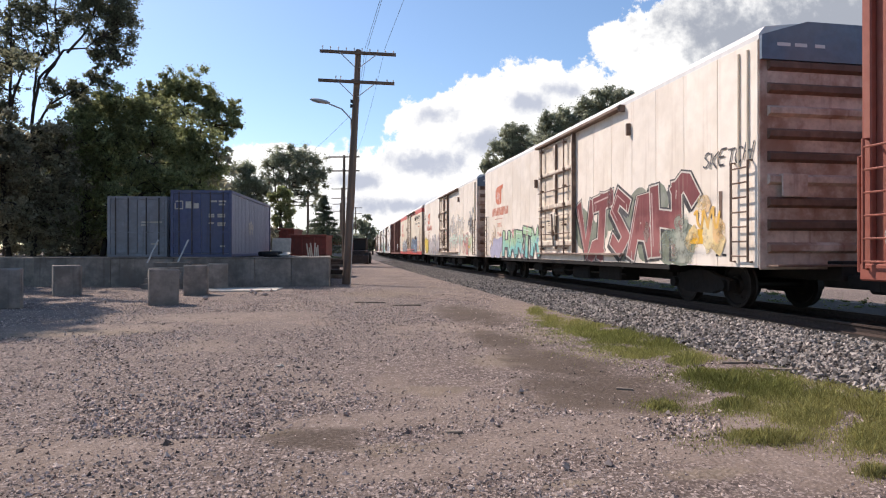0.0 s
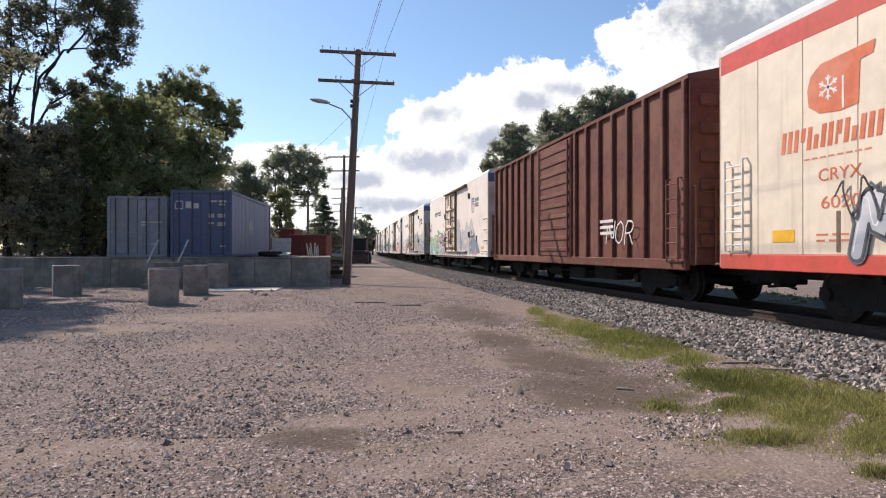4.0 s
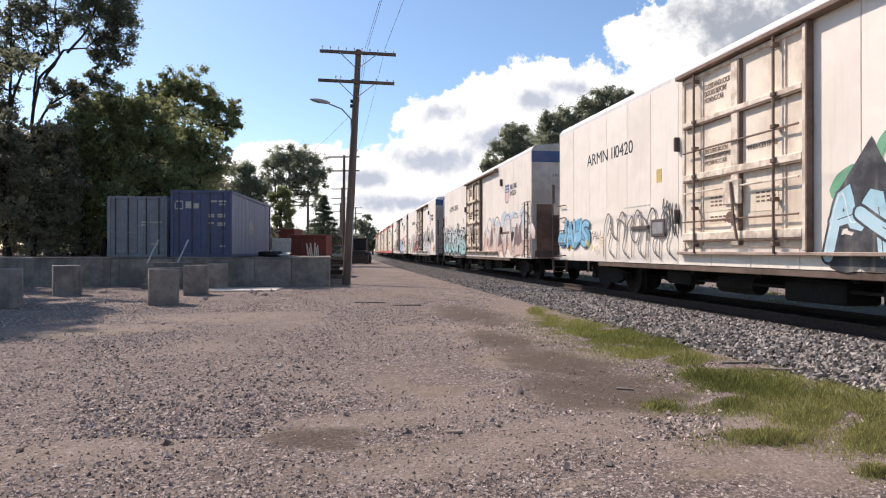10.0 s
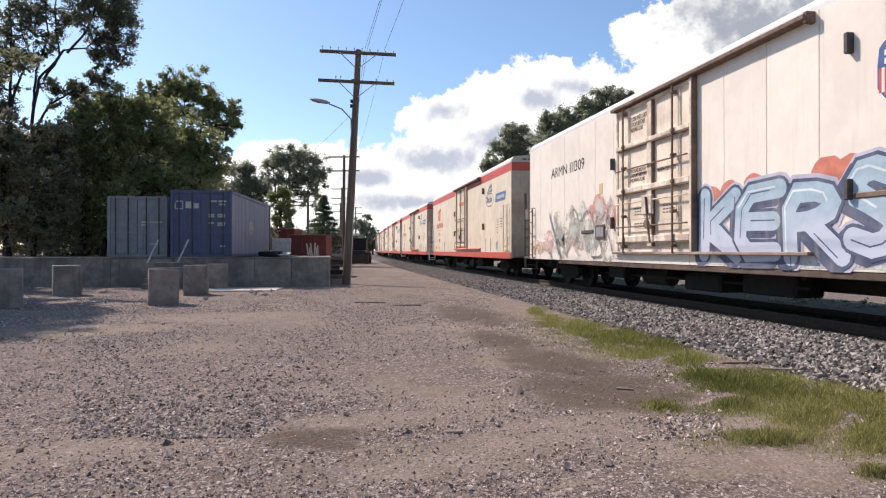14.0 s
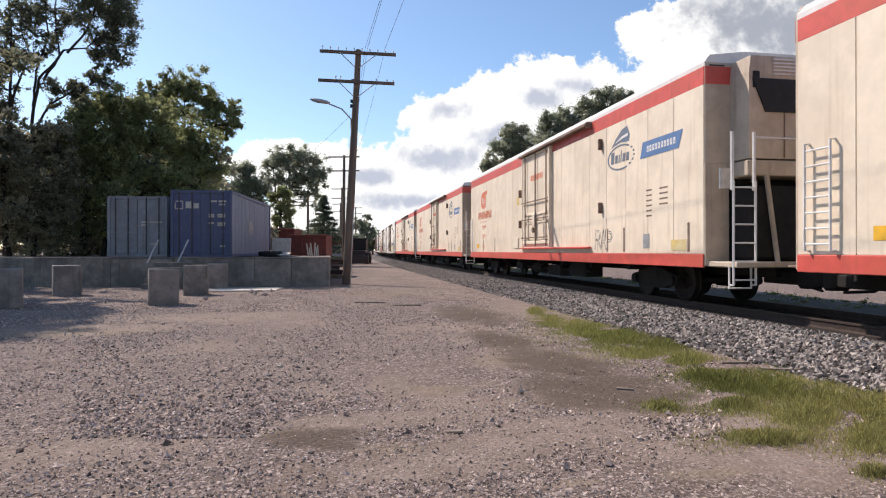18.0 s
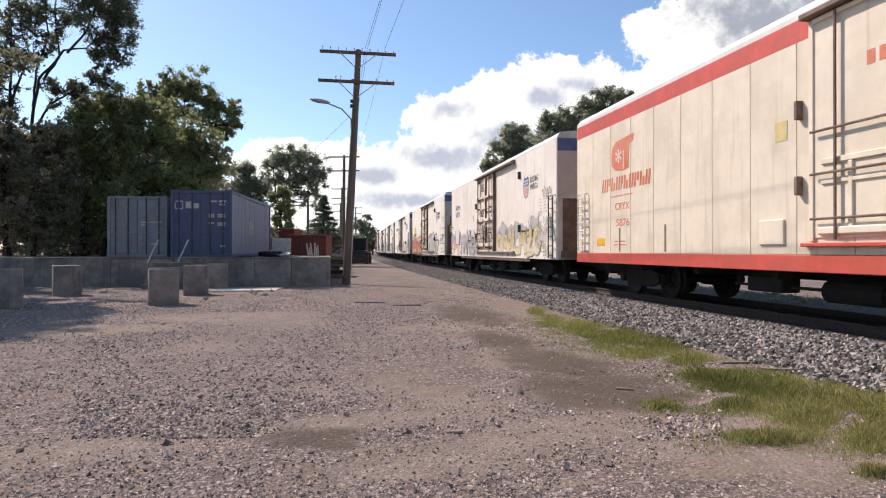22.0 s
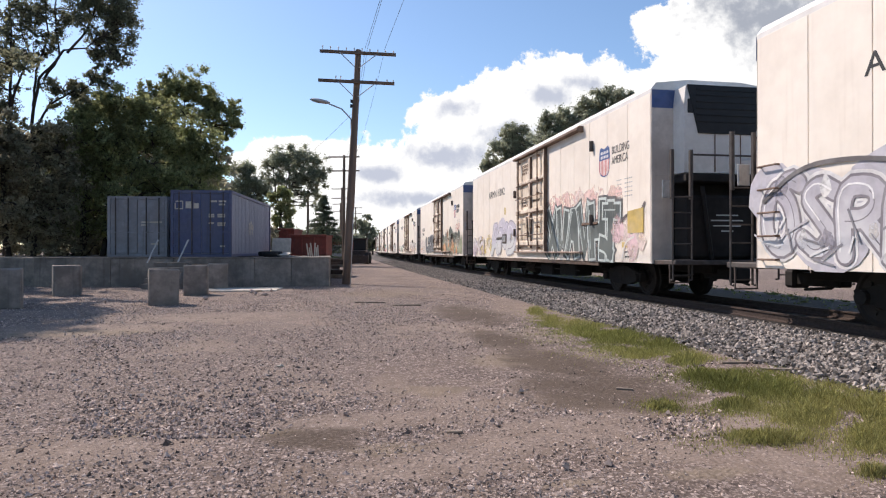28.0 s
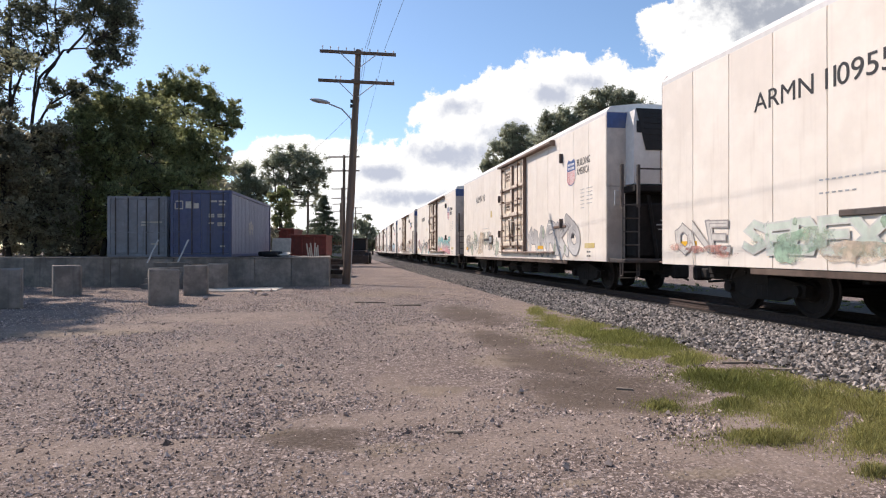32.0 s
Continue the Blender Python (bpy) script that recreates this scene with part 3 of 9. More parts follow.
def door(parent, y0, y1, z0, z1, rail_y0, frame_mat, panel_mat, style):
    """A sliding plug door with its frame, locking bars and the rail that it slides on. Faces -x."""
    x = -HW
    d = part("door", Geo().box(x - 0.035, x + 0.02, y0 + 0.09, y1 - 0.09, z0 + 0.05, z1 - 0.06, b=0.012), panel_mat, parent, "insulated sliding plug door")
    g = Geo()
    g.box(x - 0.13, x + 0.01, y0 - 0.0, y0 + 0.11, z0, z1, b=0.012).box(x - 0.06, x + 0.01, y1 - 0.10, y1, z0, z1, b=0.01)
    g.box(x - 0.09, x + 0.01, y0 + 0.11, y1 - 0.10, z1 - 0.07, z1, b=0.01)
    part("door_frame", g, frame_mat, d)
    r = Geo()
    r.box(x - 0.20, x + 0.005, rail_y0, y1 + 0.05, z1 + 0.02, z1 + 0.11, b=0.015)
    r.box(x - 0.17, x + 0.005, rail_y0 - 0.03, rail_y0 + 0.06, z1 - 0.04, z1 + 0.14, b=0.01)
    part("door_rail", r, M["rust"], parent, "overhead rail of the sliding door")
    lo = Geo()
    lo.box(x - 0.13, x + 0.005, rail_y0, y1 + 0.1, z0 - 0.08, z0 - 0.02, b=0.01)
    part("door_track", lo, M["trackrust"] if style != "red" else M["red"], parent, "lower track of the sliding door")
    w = y1 - y0
    if style == "white":
        part("near_edge", Geo().box(x - 0.145, x - 0.02, y0 - 0.02, y0 + 0.03, z0 - 0.02, z1 + 0.02, b=0.01), M["rust"], d, "rusty door edge")
        yy = y0 + w * 0.5
        part("stiffener", Geo().box(x - 0.11, x - 0.03, yy - 0.10, yy + 0.10, z0 + 0.1, z1 - 0.07, b=0.01), frame_mat, d)
        part("stiffener_edge", Geo().box(x - 0.112, x - 0.03, yy - 0.15, yy - 0.11, z0 + 0.1, z1 - 0.07, b=0.006), M["rust"], d)
        for zz, th in ((0.08, 0.15), (0.42, 0.13), (0.73, 0.10)):
            z = z0 + (z1 - z0) * zz
            part("crossbar", Geo().box(x - 0.125, x - 0.03, y0 + 0.12, y1 - 0.12, z - th / 2, z + th / 2, b=0.012), frame_mat, d)
            # rust-coloured strip that draws the shadow edge below the bar
            part("crossbar_foot", Geo().box(x - 0.115, x - 0.03, y0 + 0.12, y1 - 0.12, z - th / 2 - 0.03, z - th / 2 - 0.004), M["rust"], d)
        for k in (0.2, 0.84):
            yy = y0 + w * k
            part("locking_bar", Geo().tube([(x - 0.15, yy, z0 - 0.05), (x - 0.15, yy, z1 + 0.1)], 0.024, 8), M["rust"], d)
            part("bar_channel", Geo().box(x - 0.06, x - 0.03, yy - 0.17, yy - 0.09, z0 + 0.1, z1 - 0.07, b=0.006), frame_mat, d)
            for zz in (0.03, 0.24, 0.42, 0.58, 0.73, 0.96):
                z = z0 + (z1 - z0) * zz
                part("bar_guide", Geo().box(x - 0.185, x - 0.06, yy - 0.045, yy + 0.045, z - 0.035, z + 0.035, b=0.01), M["rust"], d)
        for zz in (0.165, 0.33, 0.565):
            z = z0 + (z1 - z0) * zz
            part("operating_bar", Geo().tube([(x - 0.14, y0 + 0.16, z), (x - 0.14, y1 - 0.16, z)], 0.018, 6), M["rust"] if zz != 0.33 else frame_mat, d)
        for yc, zc, hw, hh in ((0.67, 0.26, 0.42, 0.16), (0.67, 0.17, 0.25, 0.07), (0.3, 0.25, 0.34, 0.2)):
            part("notice_plate", Geo().box(x - 0.042, x - 0.036, y0 + w * yc - hw, y0 + w * yc + hw, z0 + (z1 - z0) * zc - hh, z0 + (z1 - z0) * zc + hh), M["cream"], d, "pale stencilled notice")
        t = Geo()
        for yc, zc, n in ((0.67, 0.285, 3), (0.67, 0.18, 2), (0.3, 0.28, 3)):
            for k in range(n):
                for j in range(4):
                    yq = y0 + w * yc + 0.2 - j * 0.13
                    t.box(x - 0.046, x - 0.041, yq - 0.09, yq, z0 + (z1 - z0) * zc - k * 0.075, z0 + (z1 - z0) * zc - k * 0.075 + 0.03)
        tagged(part("stencil_marks", t, M["rust"], d), kind="stuff")
        part("lock_cover", Geo().box(x - 0.17, x - 0.1, y0 + w * 0.44, y0 + w * 0.57, z0 + 0.85, z0 + 1.3, b=0.015), frame_mat, d, "lock cover plate")
        part("lock_lever", Geo().tube([(x - 0.19, y0 + w * 0.5, z0 + 1.25), (x - 0.2, y0 + w * 0.47, z0 + 0.6), (x - 0.18, y0 + w * 0.45, z0 + 0.2)], 0.026, 6), M["rust"], d, "rusty lock lever")
    else:
        for k in (0.12, 0.47, 0.83):
            yy = y0 + w * k
            part("locking_bar", Geo().tube([(x - 0.10, yy, z0 + 0.02), (x - 0.10, yy, z1 - 0.02)], 0.024, 6), M["rust"], d)
        for zz in (0.10, 0.30, 0.49):
            z = z0 + (z1 - z0) * zz
            part("operating_bar", Geo().tube([(x - 0.11, y0 + 0.1, z), (x - 0.11, y1 - 0.1, z)], 0.02, 6), M["rust"], d)
        g = Geo()
        zt = z0 + (z1 - z0) * 0.34
        g.box(x - 0.07, x - 0.03, y0 + 0.3, y1 - 0.25, zt, zt + 0.09, b=0.01).box(x - 0.09, x - 0.03, y0 + 0.2, y1 - 0.2, z0 + 0.10, z0 + 0.22, b=0.02)
        for k in (0.24, 0.5, 0.76):
            g.box(x - 0.07, x - 0.03, y0 + w * k - 0.04, y0 + w * k + 0.04, z0 + 0.2, zt, b=0.008)
        g.box(x - 0.065, x - 0.03, y0 + 0.3, y1 - 0.25, zt - 0.3, zt - 0.24, b=0.008)
        part("lower_frame", g, panel_mat, d)
    part("lock_box", Geo().box(x - 0.13, x - 0.03, y0 + w * 0.48, y0 + w * 0.56, z0 + 0.75, z0 + 1.2, b=0.015), panel_mat, d, "door lock box")
    part("lock_wheel", Geo().tube([(x - 0.15, y0 + w * 0.52, z0 + 0.62), (x - 0.10, y0 + w * 0.52, z0 + 0.62)], 0.11, 12), M["rust"], d, "door lock wheel")
    return d


def stops(parent, ys, zs, material):
    """Small door stops that stand off the side."""
    for y, z in zip(ys, zs):
        part("door_stop", Geo().box(-HW - 0.12, -HW, y - 0.04, y + 0.04, z - 0.16, z + 0.14, b=0.012), material, parent, "steel door stop bracket")


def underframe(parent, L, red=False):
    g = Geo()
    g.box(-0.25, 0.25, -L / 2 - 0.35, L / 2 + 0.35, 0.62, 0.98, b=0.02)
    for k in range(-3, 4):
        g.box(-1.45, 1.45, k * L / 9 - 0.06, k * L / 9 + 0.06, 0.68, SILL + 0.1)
    part("underframe", g, M["grime_shade"], parent, "grimy black underframe")
    part("centre_beam", Geo().box(-0.5, 0.5, -L / 2 + 4.6, L / 2 - 4.6, 0.66 if red else 0.44, 0.97, b=0.03), M["grime_shade"], parent, "black centre beam")
    part("air_tank", Geo().box(-1.2, -0.5, -1.6, -0.3, 0.3, 0.66, b=0.04), M["grime_shade"], parent, "black air tank under the floor")
    part("battery_box", Geo().box(-1.15, -0.55, -3.6, -2.2, 0.34, 0.8, b=0.04), M["grime_shade"], parent, "black box under the floor")
    part("brake_cylinder", Geo().tube([(-0.95, 0.6, 0.5), (-0.95, 1.7, 0.5)], 0.19, 12), M["grime_shade"], parent, "black brake cylinder")
    part("brake_pipe", Geo().tube([(-1.1, -3.9, 0.52), (-1.1, 3.9, 0.52)], 0.03, 6), M["grime_shade"], parent)
    part("tool_box", Geo().box(-1.3, -0.9, 2.4, 3.3, 0.42, 0.7, b=0.03), M["grime_shade"], parent)
    for sg in (-1, 1):
        c = Geo().box(-0.14, 0.14, sg * (L / 2) - 0.2, sg * (L / 2) + 0.95 * (sg > 0) + (sg < 0) * 0.2, 0.5, 0.74, b=0.03) if sg > 0 else \
            Geo().box(-0.14, 0.14, -L / 2 - 0.95, -L / 2 + 0.2, 0.5, 0.74, b=0.03)
        c.box(-0.2, 0.2, sg * (L / 2 + 0.95) - 0.14, sg * (L / 2 + 0.95) + 0.14, 0.44, 0.8, b=0.05)
        part("coupler", c, M["grime_shade"], parent, "knuckle coupler")
        h = Geo().tube([(0.35, sg * (L / 2 + 0.1), 0.7), (0.33, sg * (L / 2 + 0.5), 0.45), (0.2, sg * (L / 2 + 1.0), 0.4)], 0.03, 6)
        part("brake_hose", h, M["black"], parent, "black rubber brake hose")


def car_side(parent, L, n, panel_mat, stripe, sill_mat):
    """Core, side panels with open joints, sill and eaves strips; all but the ends."""
    c = Geo()
    prof = [(-HW + 0.02, SILL + 0.02), (-HW + 0.02, EAVES), (-HW + 0.12, TOP - 0.1), (-0.7, TOP), (0.7, TOP), (HW - 0.12, TOP - 0.1), (HW - 0.02, EAVES), (HW - 0.02, SILL + 0.02)]
    c.prism(prof, L - 0.02, Matrix.Translation((0, -L / 2 + 0.01, 0)))
    part("body", c, panel_mat, parent)
    r = Geo()
    rp = [(-HW - 0.005, EAVES - 0.06), (-HW - 0.005, EAVES + 0.03), (-HW + 0.11, TOP - 0.07), (-0.7, TOP + 0.03), (0.7, TOP + 0.03), (HW - 0.11, TOP - 0.07), (HW + 0.005, EAVES + 0.03), (HW + 0.005, EAVES - 0.06)]
    r.prism(rp, L + 0.04, Matrix.Translation((0, -L / 2 - 0.02, 0)))
    roof = part("roof", r, M["roof"], parent, "pale sheet metal roof")
    bs = side_run(L, n)
    w = bs[1] - bs[0]
    z1 = EAVES - 0.062
    z0 = SILL + (0.0 if not stripe else 0.24)
    key = "side_panel_%d_%s_%s" % (round(w * 1000), panel_mat.name, stripe)
    me = bpy.data.meshes.get(key)
    if not me:
        top = z1 - (0.36 if stripe else 0)
        me = Geo().box(-0.012, 0.02, 0.006, w - 0.006, z0, top, b=0.005).mesh(key, panel_mat)
        me["w"] = w
    for sx in (-1, 1):
        for y in bs[:-1]:
            m = Matrix.Translation((sx * HW, y, 0)) if sx < 0 else Matrix.Translation((HW, y + w, 0)) @ Matrix.Rotation(math.pi, 4, "Z")
            part("side_panel", me, None, parent, at=m)
    if stripe:
        for sx in (-1, 1):
            x0, x1 = (-HW - 0.012, -HW + 0.02) if sx < 0 else (HW - 0.02, HW + 0.012)
            part("upper_stripe", Geo().box(x0, x1, -L / 2, L / 2, z1 - 0.36, z1, b=0.006), M["red"], parent, "red stripe along the eaves")
            part("side_sill", Geo().box(x0 - 0.02 * (sx < 0), x1 + 0.02 * (sx > 0), -L / 2, L / 2, SILL - 0.04, z0 - 0.004, b=0.012), M["red"], parent, "red side sill")
    else:
        for sx in (-1, 1):
            x0, x1 = (-HW - 0.0, -HW + 0.03) if sx < 0 else (HW - 0.03, HW)
            part("side_sill", Geo().box(x0, x1, -L / 2 + 2.9, L / 2 - 2.9, SILL - 0.12, SILL - 0.004, b=0.01), sill_mat, parent, "side sill")
    return roof


LETTERS = []


def finish_lettering():
    """Turns all the lettering into meshes at once."""
    graph = bpy.context.evaluated_depsgraph_get()
    for tmp, me, width in LETTERS:
        src = bpy.data.meshes.new_from_object(tmp.evaluated_get(graph))
        if width:
            xs = [v.co.x for v in src.vertices]
            src.transform(Matrix.Diagonal((width / (max(xs) - min(xs)), 1, 1, 1)))
        bm = bmesh.new()
        bm.from_mesh(src)
        bm.to_mesh(me)
        bm.free()
        bpy.data.meshes.remove(src)
    for tmp, me, width in LETTERS:
        bpy.data.objects.remove(tmp)


def lettering(parent, text, size, y_far, z, material, name="lettering", width=None, label=""):
    """Raised paint letters on the yard side; they read from the far end towards the near one."""
    cu = bpy.data.curves.new("text", "FONT")
    cu.body, cu.size, cu.extrude, cu.offset = text, size, 0.002, 0.0
    cu.space_line = 0.9
    for fmt, ch in zip(cu.body_format, text):
        if ch == "1":
            fmt.kerning = -15
        elif ch == " ":
            fmt.kerning = -12
    tmp = bpy.data.objects.new("tmp", cu)
    scene.collection.objects.link(tmp)
    me = bpy.data.meshes.new("lettering")
    me.materials.append(material)
    LETTERS.append((tmp, me, width))
    m = Matrix(((0, 0, -1, -HW - 0.0155), (-1, 0, 0, y_far), (0, 1, 0, z), (0, 0, 0, 1)))
    return tagged(part(name, me, None, parent, label, at=m), kind="stuff")


def bars(parent, y_far, z, rows, material, name="lettering", x=-HW - 0.0125):
    """Rows of plain bars for writing that is too small to read: (start, length, drop, height)."""
    g = Geo()
    for a, ln, dz, h in rows:
        g.box(x - 0.004, x, y_far - a - ln, y_far - a, z - dz - h, z - dz)
    return tagged(part(name, g, material, parent), kind="stuff")


def plate(parent, name, y0, y1, z0, z1, material, label="", t=0.006, x=-HW - 0.0125):
    return part(name, Geo().box(x - t, x, y0, y1, z0, z1), material, parent, label)


def shape(parent, name, outline, material, label="", lift=0.0, x=-HW - 0.0125):
    """A flat painted outline, (y, z) points, on the yard side."""
    n = len(outline)
    vs = [(x - 0.003 - lift, y, z) for y, z in outline]
    return part(name, Geo().add(vs, [tuple(range(n))]), material, parent, label)


def unit_end(parent, L, near, body_mat, stripe, nose):
    """The end that carries the cooling unit on a platform."""
    s = -1 if near else 1
    y = s * L / 2
    lo, hi = sorted((y, y + s * 0.035))
    g = Geo().box(-HW, HW, lo, hi, 2.9, EAVES + 0.02, b=0.012)
    g.box(-HW, -HW + 0.52, lo, hi, SILL, 2.9).box(HW - 0.52, HW, lo, hi, SILL, 2.9)
    e = part("end_wall", g, body_mat, parent, "end wall of the car")
    def yy(a, b):
        return sorted((y + s * a, y + s * b))
    a, b = yy(0.0, 0.05)
    part("end_band", Geo().box(-HW - 0.003, HW + 0.003, *yy(0.035, 0.042), EAVES - 0.42, EAVES - (0.07 if stripe else 0.0)), M["red"] if stripe else M["blue"], e)
    # the rounded housing of the cooling unit
    out = [(-1.06, 2.94), (1.06, 2.94), (1.06, 3.9), (1.06, 4.6), (1.02, TOP - 0.24), (-1.02, TOP - 0.24), (-1.06, 4.6), (-1.06, 3.9)]
    u = Geo().prism(out, 0.62 if nose else 0.5, Matrix.Translation((0, min(y, y + s * (0.62 if nose else 0.5)), 0)))
    unit = part("cooling_unit", u, body_mat if stripe else M["roof"], parent, "pale housing of the cooling unit")
    o = 0.625 if nose else 0.505
    gz = [(-0.72, 3.84), (0.72, 3.84), (1.0, 4.48 if nose else TOP - 0.22), (-1.0, 4.48 if nose else TOP - 0.22)]
    part("grille", Geo().prism(gz, 0.03, Matrix.Translation((0, min(y + s * o, y + s * (o + 0.03)), 0))), M["black"], unit, "black grille")
    for z in ((4.56, 4.63, 4.70, 4.77, 4.84) if nose else (4.1, 4.25, 4.4, 4.55, 4.7, 4.82)):
        w = 0.55 if nose else 0.78
        part("slat", Geo().box(-w, w, *yy(o + 0.0, o + (0.03 if nose else 0.045)), z, z + 0.03), M["roof"] if nose else M["black"], unit)
    for x in (-0.3, 0.35):
        part("panel_joint", Geo().box(x - 0.01, x + 0.01, *yy(o, o + 0.012), 2.96, 3.83), M["rust"], unit)
    part("side_grille", Geo().box(-0.98, -0.84, *yy(0.2, o + 0.02), 4.3, 4.62, b=0.01), M["black"], unit)
    # platform, tank, recess
    # solid block whose near-black colour stands for the recess's shade
    d = Geo().box(-1.07, 1.07, *yy(-0.6, 0.0), SILL, 2.91)
    part("recess", d, M["grime_shade"], parent, "near-black fill that draws the shaded recess under the cooling unit")
    part("platform", Geo().box(-HW + 0.05, HW - 0.05, *yy(0.0, 0.95), SILL - 0.02, SILL + 0.09, b=0.02), body_mat if stripe else M["iron"], parent, "end platform")
    part("fuel_tank", Geo().box(-1.06, 1.06, *yy(0.04, 0.66), 0.98, 2.42, b=0.06), M["grime_shade"], parent, "dark fuel tank on the platform")
    part("shelf", Geo().box(-1.12, 1.12, *yy(0.0, 0.68), 2.6 if stripe else 2.72, 2.9, b=0.02), body_mat if stripe else M["grime_shade"], parent)
    for x in (-0.75, 0.75):
        part("bracket", Geo().tube([(x, y + s * 0.70, 2.62), (x + (0.25 if x < 0 else -0.25), y + s * 0.70, SILL + 0.05)], 0.05, 6), body_mat if stripe else M["grime_shade"], parent)
    mt = M["roof"] if stripe else M["iron"]
    for x0, x1 in ((-HW + 0.06, -HW + 0.52), (HW - 0.52, HW - 0.06)):
        l = end_ladder(parent, y + s * 0.75, x0, x1, SILL - 0.25, 2.35, 6, mt, out=s * 0.08)
        for x in (x0, x1):
            part("grab_post", Geo().tube([(x - x0, y + s * 0.79, 2.3), (x - x0, y + s * 0.79, 3.4)], 0.035 if stripe else 0.05, 6), mt, l)
    if not stripe:
        tk = Geo()
        for k, w in enumerate((0.55, 0.8, 0.7, 0.3)):
            tk.box(-w / 2 - 0.1, w / 2 - 0.1, *yy(0.661, 0.664), 1.95 - 0.12 * k, 1.98 - 0.12 * k)
        tagged(part("lettering", tk, M["galv"], parent), kind="stuff")
    part("crossover_rail", Geo().tube([(-1.05, y + s * 0.8, 3.3), (1.05, y + s * 0.8, 3.3)], 0.022, 6), mt, parent)
    part("step", Geo().tube([(-HW + 0.06, y + s * 0.7, SILL), (-HW + 0.06, y + s * 0.7, 0.45), (-HW + 0.52, y + s * 0.7, 0.45), (-HW + 0.52, y + s * 0.7, SILL)], 0.022, 6), mt, parent)
    part("end_sign", Geo().box(-HW - 0.02, -HW + 0.22, *yy(0.5, 0.54), 2.35, 2.75, b=0.01), M["galv"], parent)
    t = Geo()
    for k in range(4):
        t.box(-HW + 0.09, -HW + 0.42, *yy(0.036, 0.041), 4.86 - k * 0.07, 4.89 - k * 0.07)
    part("lettering", t, M["roof"] if not stripe else M["ink"], e)


def plain_end(parent, L, near, body_mat, stripe, kind):
    s = -1 if near else 1
    y = s * L / 2
    def yy(a, b):
        return sorted((y + s * a, y + s * b))
    if kind == "ribbed":
        e = part("end_wall", Geo().box(-HW, HW, *yy(0, 0.03), SILL - 0.03, EAVES, b=0.01), M["endrust"], parent, "rust-stained ribbed end wall")
        for k in range(9):
            z = SILL + 0.35 + k * 0.4
            part("rib", Geo().prism([(-0.02, -0.11), (0.085, -0.05), (0.085, 0.05), (-0.02, 0.11)], 2 * HW - 0.3,
                                    Matrix.Translation((HW - 0.15, y + s * 0.028, z)) @ Matrix.Rotation(radians(90), 4, "Z") @ Matrix.Diagonal((s, 1, 1, 1))), M["endrib"] if k % 3 else M["endrust"], e)
        part("end_band", Geo().prism([(-HW, 4.5), (HW, 4.5), (HW, EAVES), (0.7, TOP + 0.035), (-0.7, TOP + 0.035), (-HW, EAVES)], 0.06, Matrix.Translation((0, min(y, y + s * 0.06) + s * 0.03, 0))), M["slate"], e, "slate blue band across the end")
        bars_g = Geo()
        for a, w in ((-1.3, 0.26), (-0.95, 0.24), (-0.55, 0.2)):
            bars_g.box(a, a + w, *yy(0.09, 0.094), 4.74, 4.80)
        part("lettering", bars_g, M["roof"], e)
        part("tack_board", Geo().box(-1.25, -0.75, *yy(0.12, 0.16), 2.1, 2.5, b=0.01), M["endrust"], e)
    else:
        e = part("end_wall", Geo().prism([(-HW, SILL), (HW, SILL), (HW, EAVES + 0.03), (HW - 0.1, TOP - 0.06), (0.7, TOP + 0.02), (-0.7, TOP + 0.02), (-HW + 0.1, TOP - 0.06), (-HW, EAVES + 0.03)],
                                        0.05, Matrix.Translation((0, min(y, y + s * 0.05), 0))), body_mat, parent, "plain end wall")
        if stripe:
            part("end_band", Geo().box(-HW - 0.002, HW + 0.002, *yy(0.05, 0.056), EAVES - 0.42, EAVES - 0.06), M["red"], e, "red band across the end")
            t = Geo()
            for a, w in ((-1.15, 0.2), (-0.9, 0.5), (-0.35, 0.6), (0.4, 0.3)):
                t.box(a, a + w, *yy(0.05, 0.054), EAVES + 0.04, EAVES + 0.09)
            part("lettering", t, M["ink"], e)
        else:
            part("end_band", Geo().box(-HW - 0.002, HW + 0.002, *yy(0.05, 0.056), EAVES - 0.44, EAVES - 0.02), M["blue"], e, "blue band across the end")
            if near:
                cu = lettering(e, "EXCESS HEIGHT CAR", 0.14, 0, 0, M["ink"], width=1.5)
                cu.matrix_basis = Matrix(((1, 0, 0, -0.8), (0, 0, -1, y - 0.054), (0, 1, 0, 3.95), (0, 0, 0, 1)))
        for x in (-0.55, 0.85):
            part("tread_bracket", Geo().box(x, x + 0.05, *yy(0.05, 0.2), 1.2, 2.6, b=0.01), M["galv"], e)
    if kind == "plain" and not stripe:
        part("stained_panel", Geo().box(-1.42, 0.42, *yy(0.05, 0.062), 1.0, 2.9, b=0.004), M["endrib"], e, "rust-stained steel panel")
        # thin plate in place of a hollow; its dark colour is the shade
        part("recess", Geo().box(0.5, HW - 0.06, *yy(0.05, 0.07), SILL + 0.1, 2.5, b=0.006), M["grime_shade"], e, "near-black plate that draws the shade behind the ladder")
        part("buffer_beam", Geo().box(-HW + 0.12, 0.42, *yy(0.05, 0.1), SILL + 0.02, SILL + 0.3, b=0.01), M["sill"], e, "grimy end sill")
        part("post", Geo().box(0.44, 0.52, *yy(0.05, 0.13), SILL + 0.1, 2.9, b=0.01), M["galv"], e)
    end_ladder(parent, y + s * 0.05, HW - 0.6, HW - 0.12, SILL + 0.15, 3.3, 8, M["iron"] if not stripe else M["roof"], out=s * 0.12)
    part("brake_wheel", Geo().tube([(0.9, y + s * 0.06, 2.3), (0.9, y + s * 0.28, 2.3)], 0.26, 14), M["rust"], parent, "hand brake wheel")
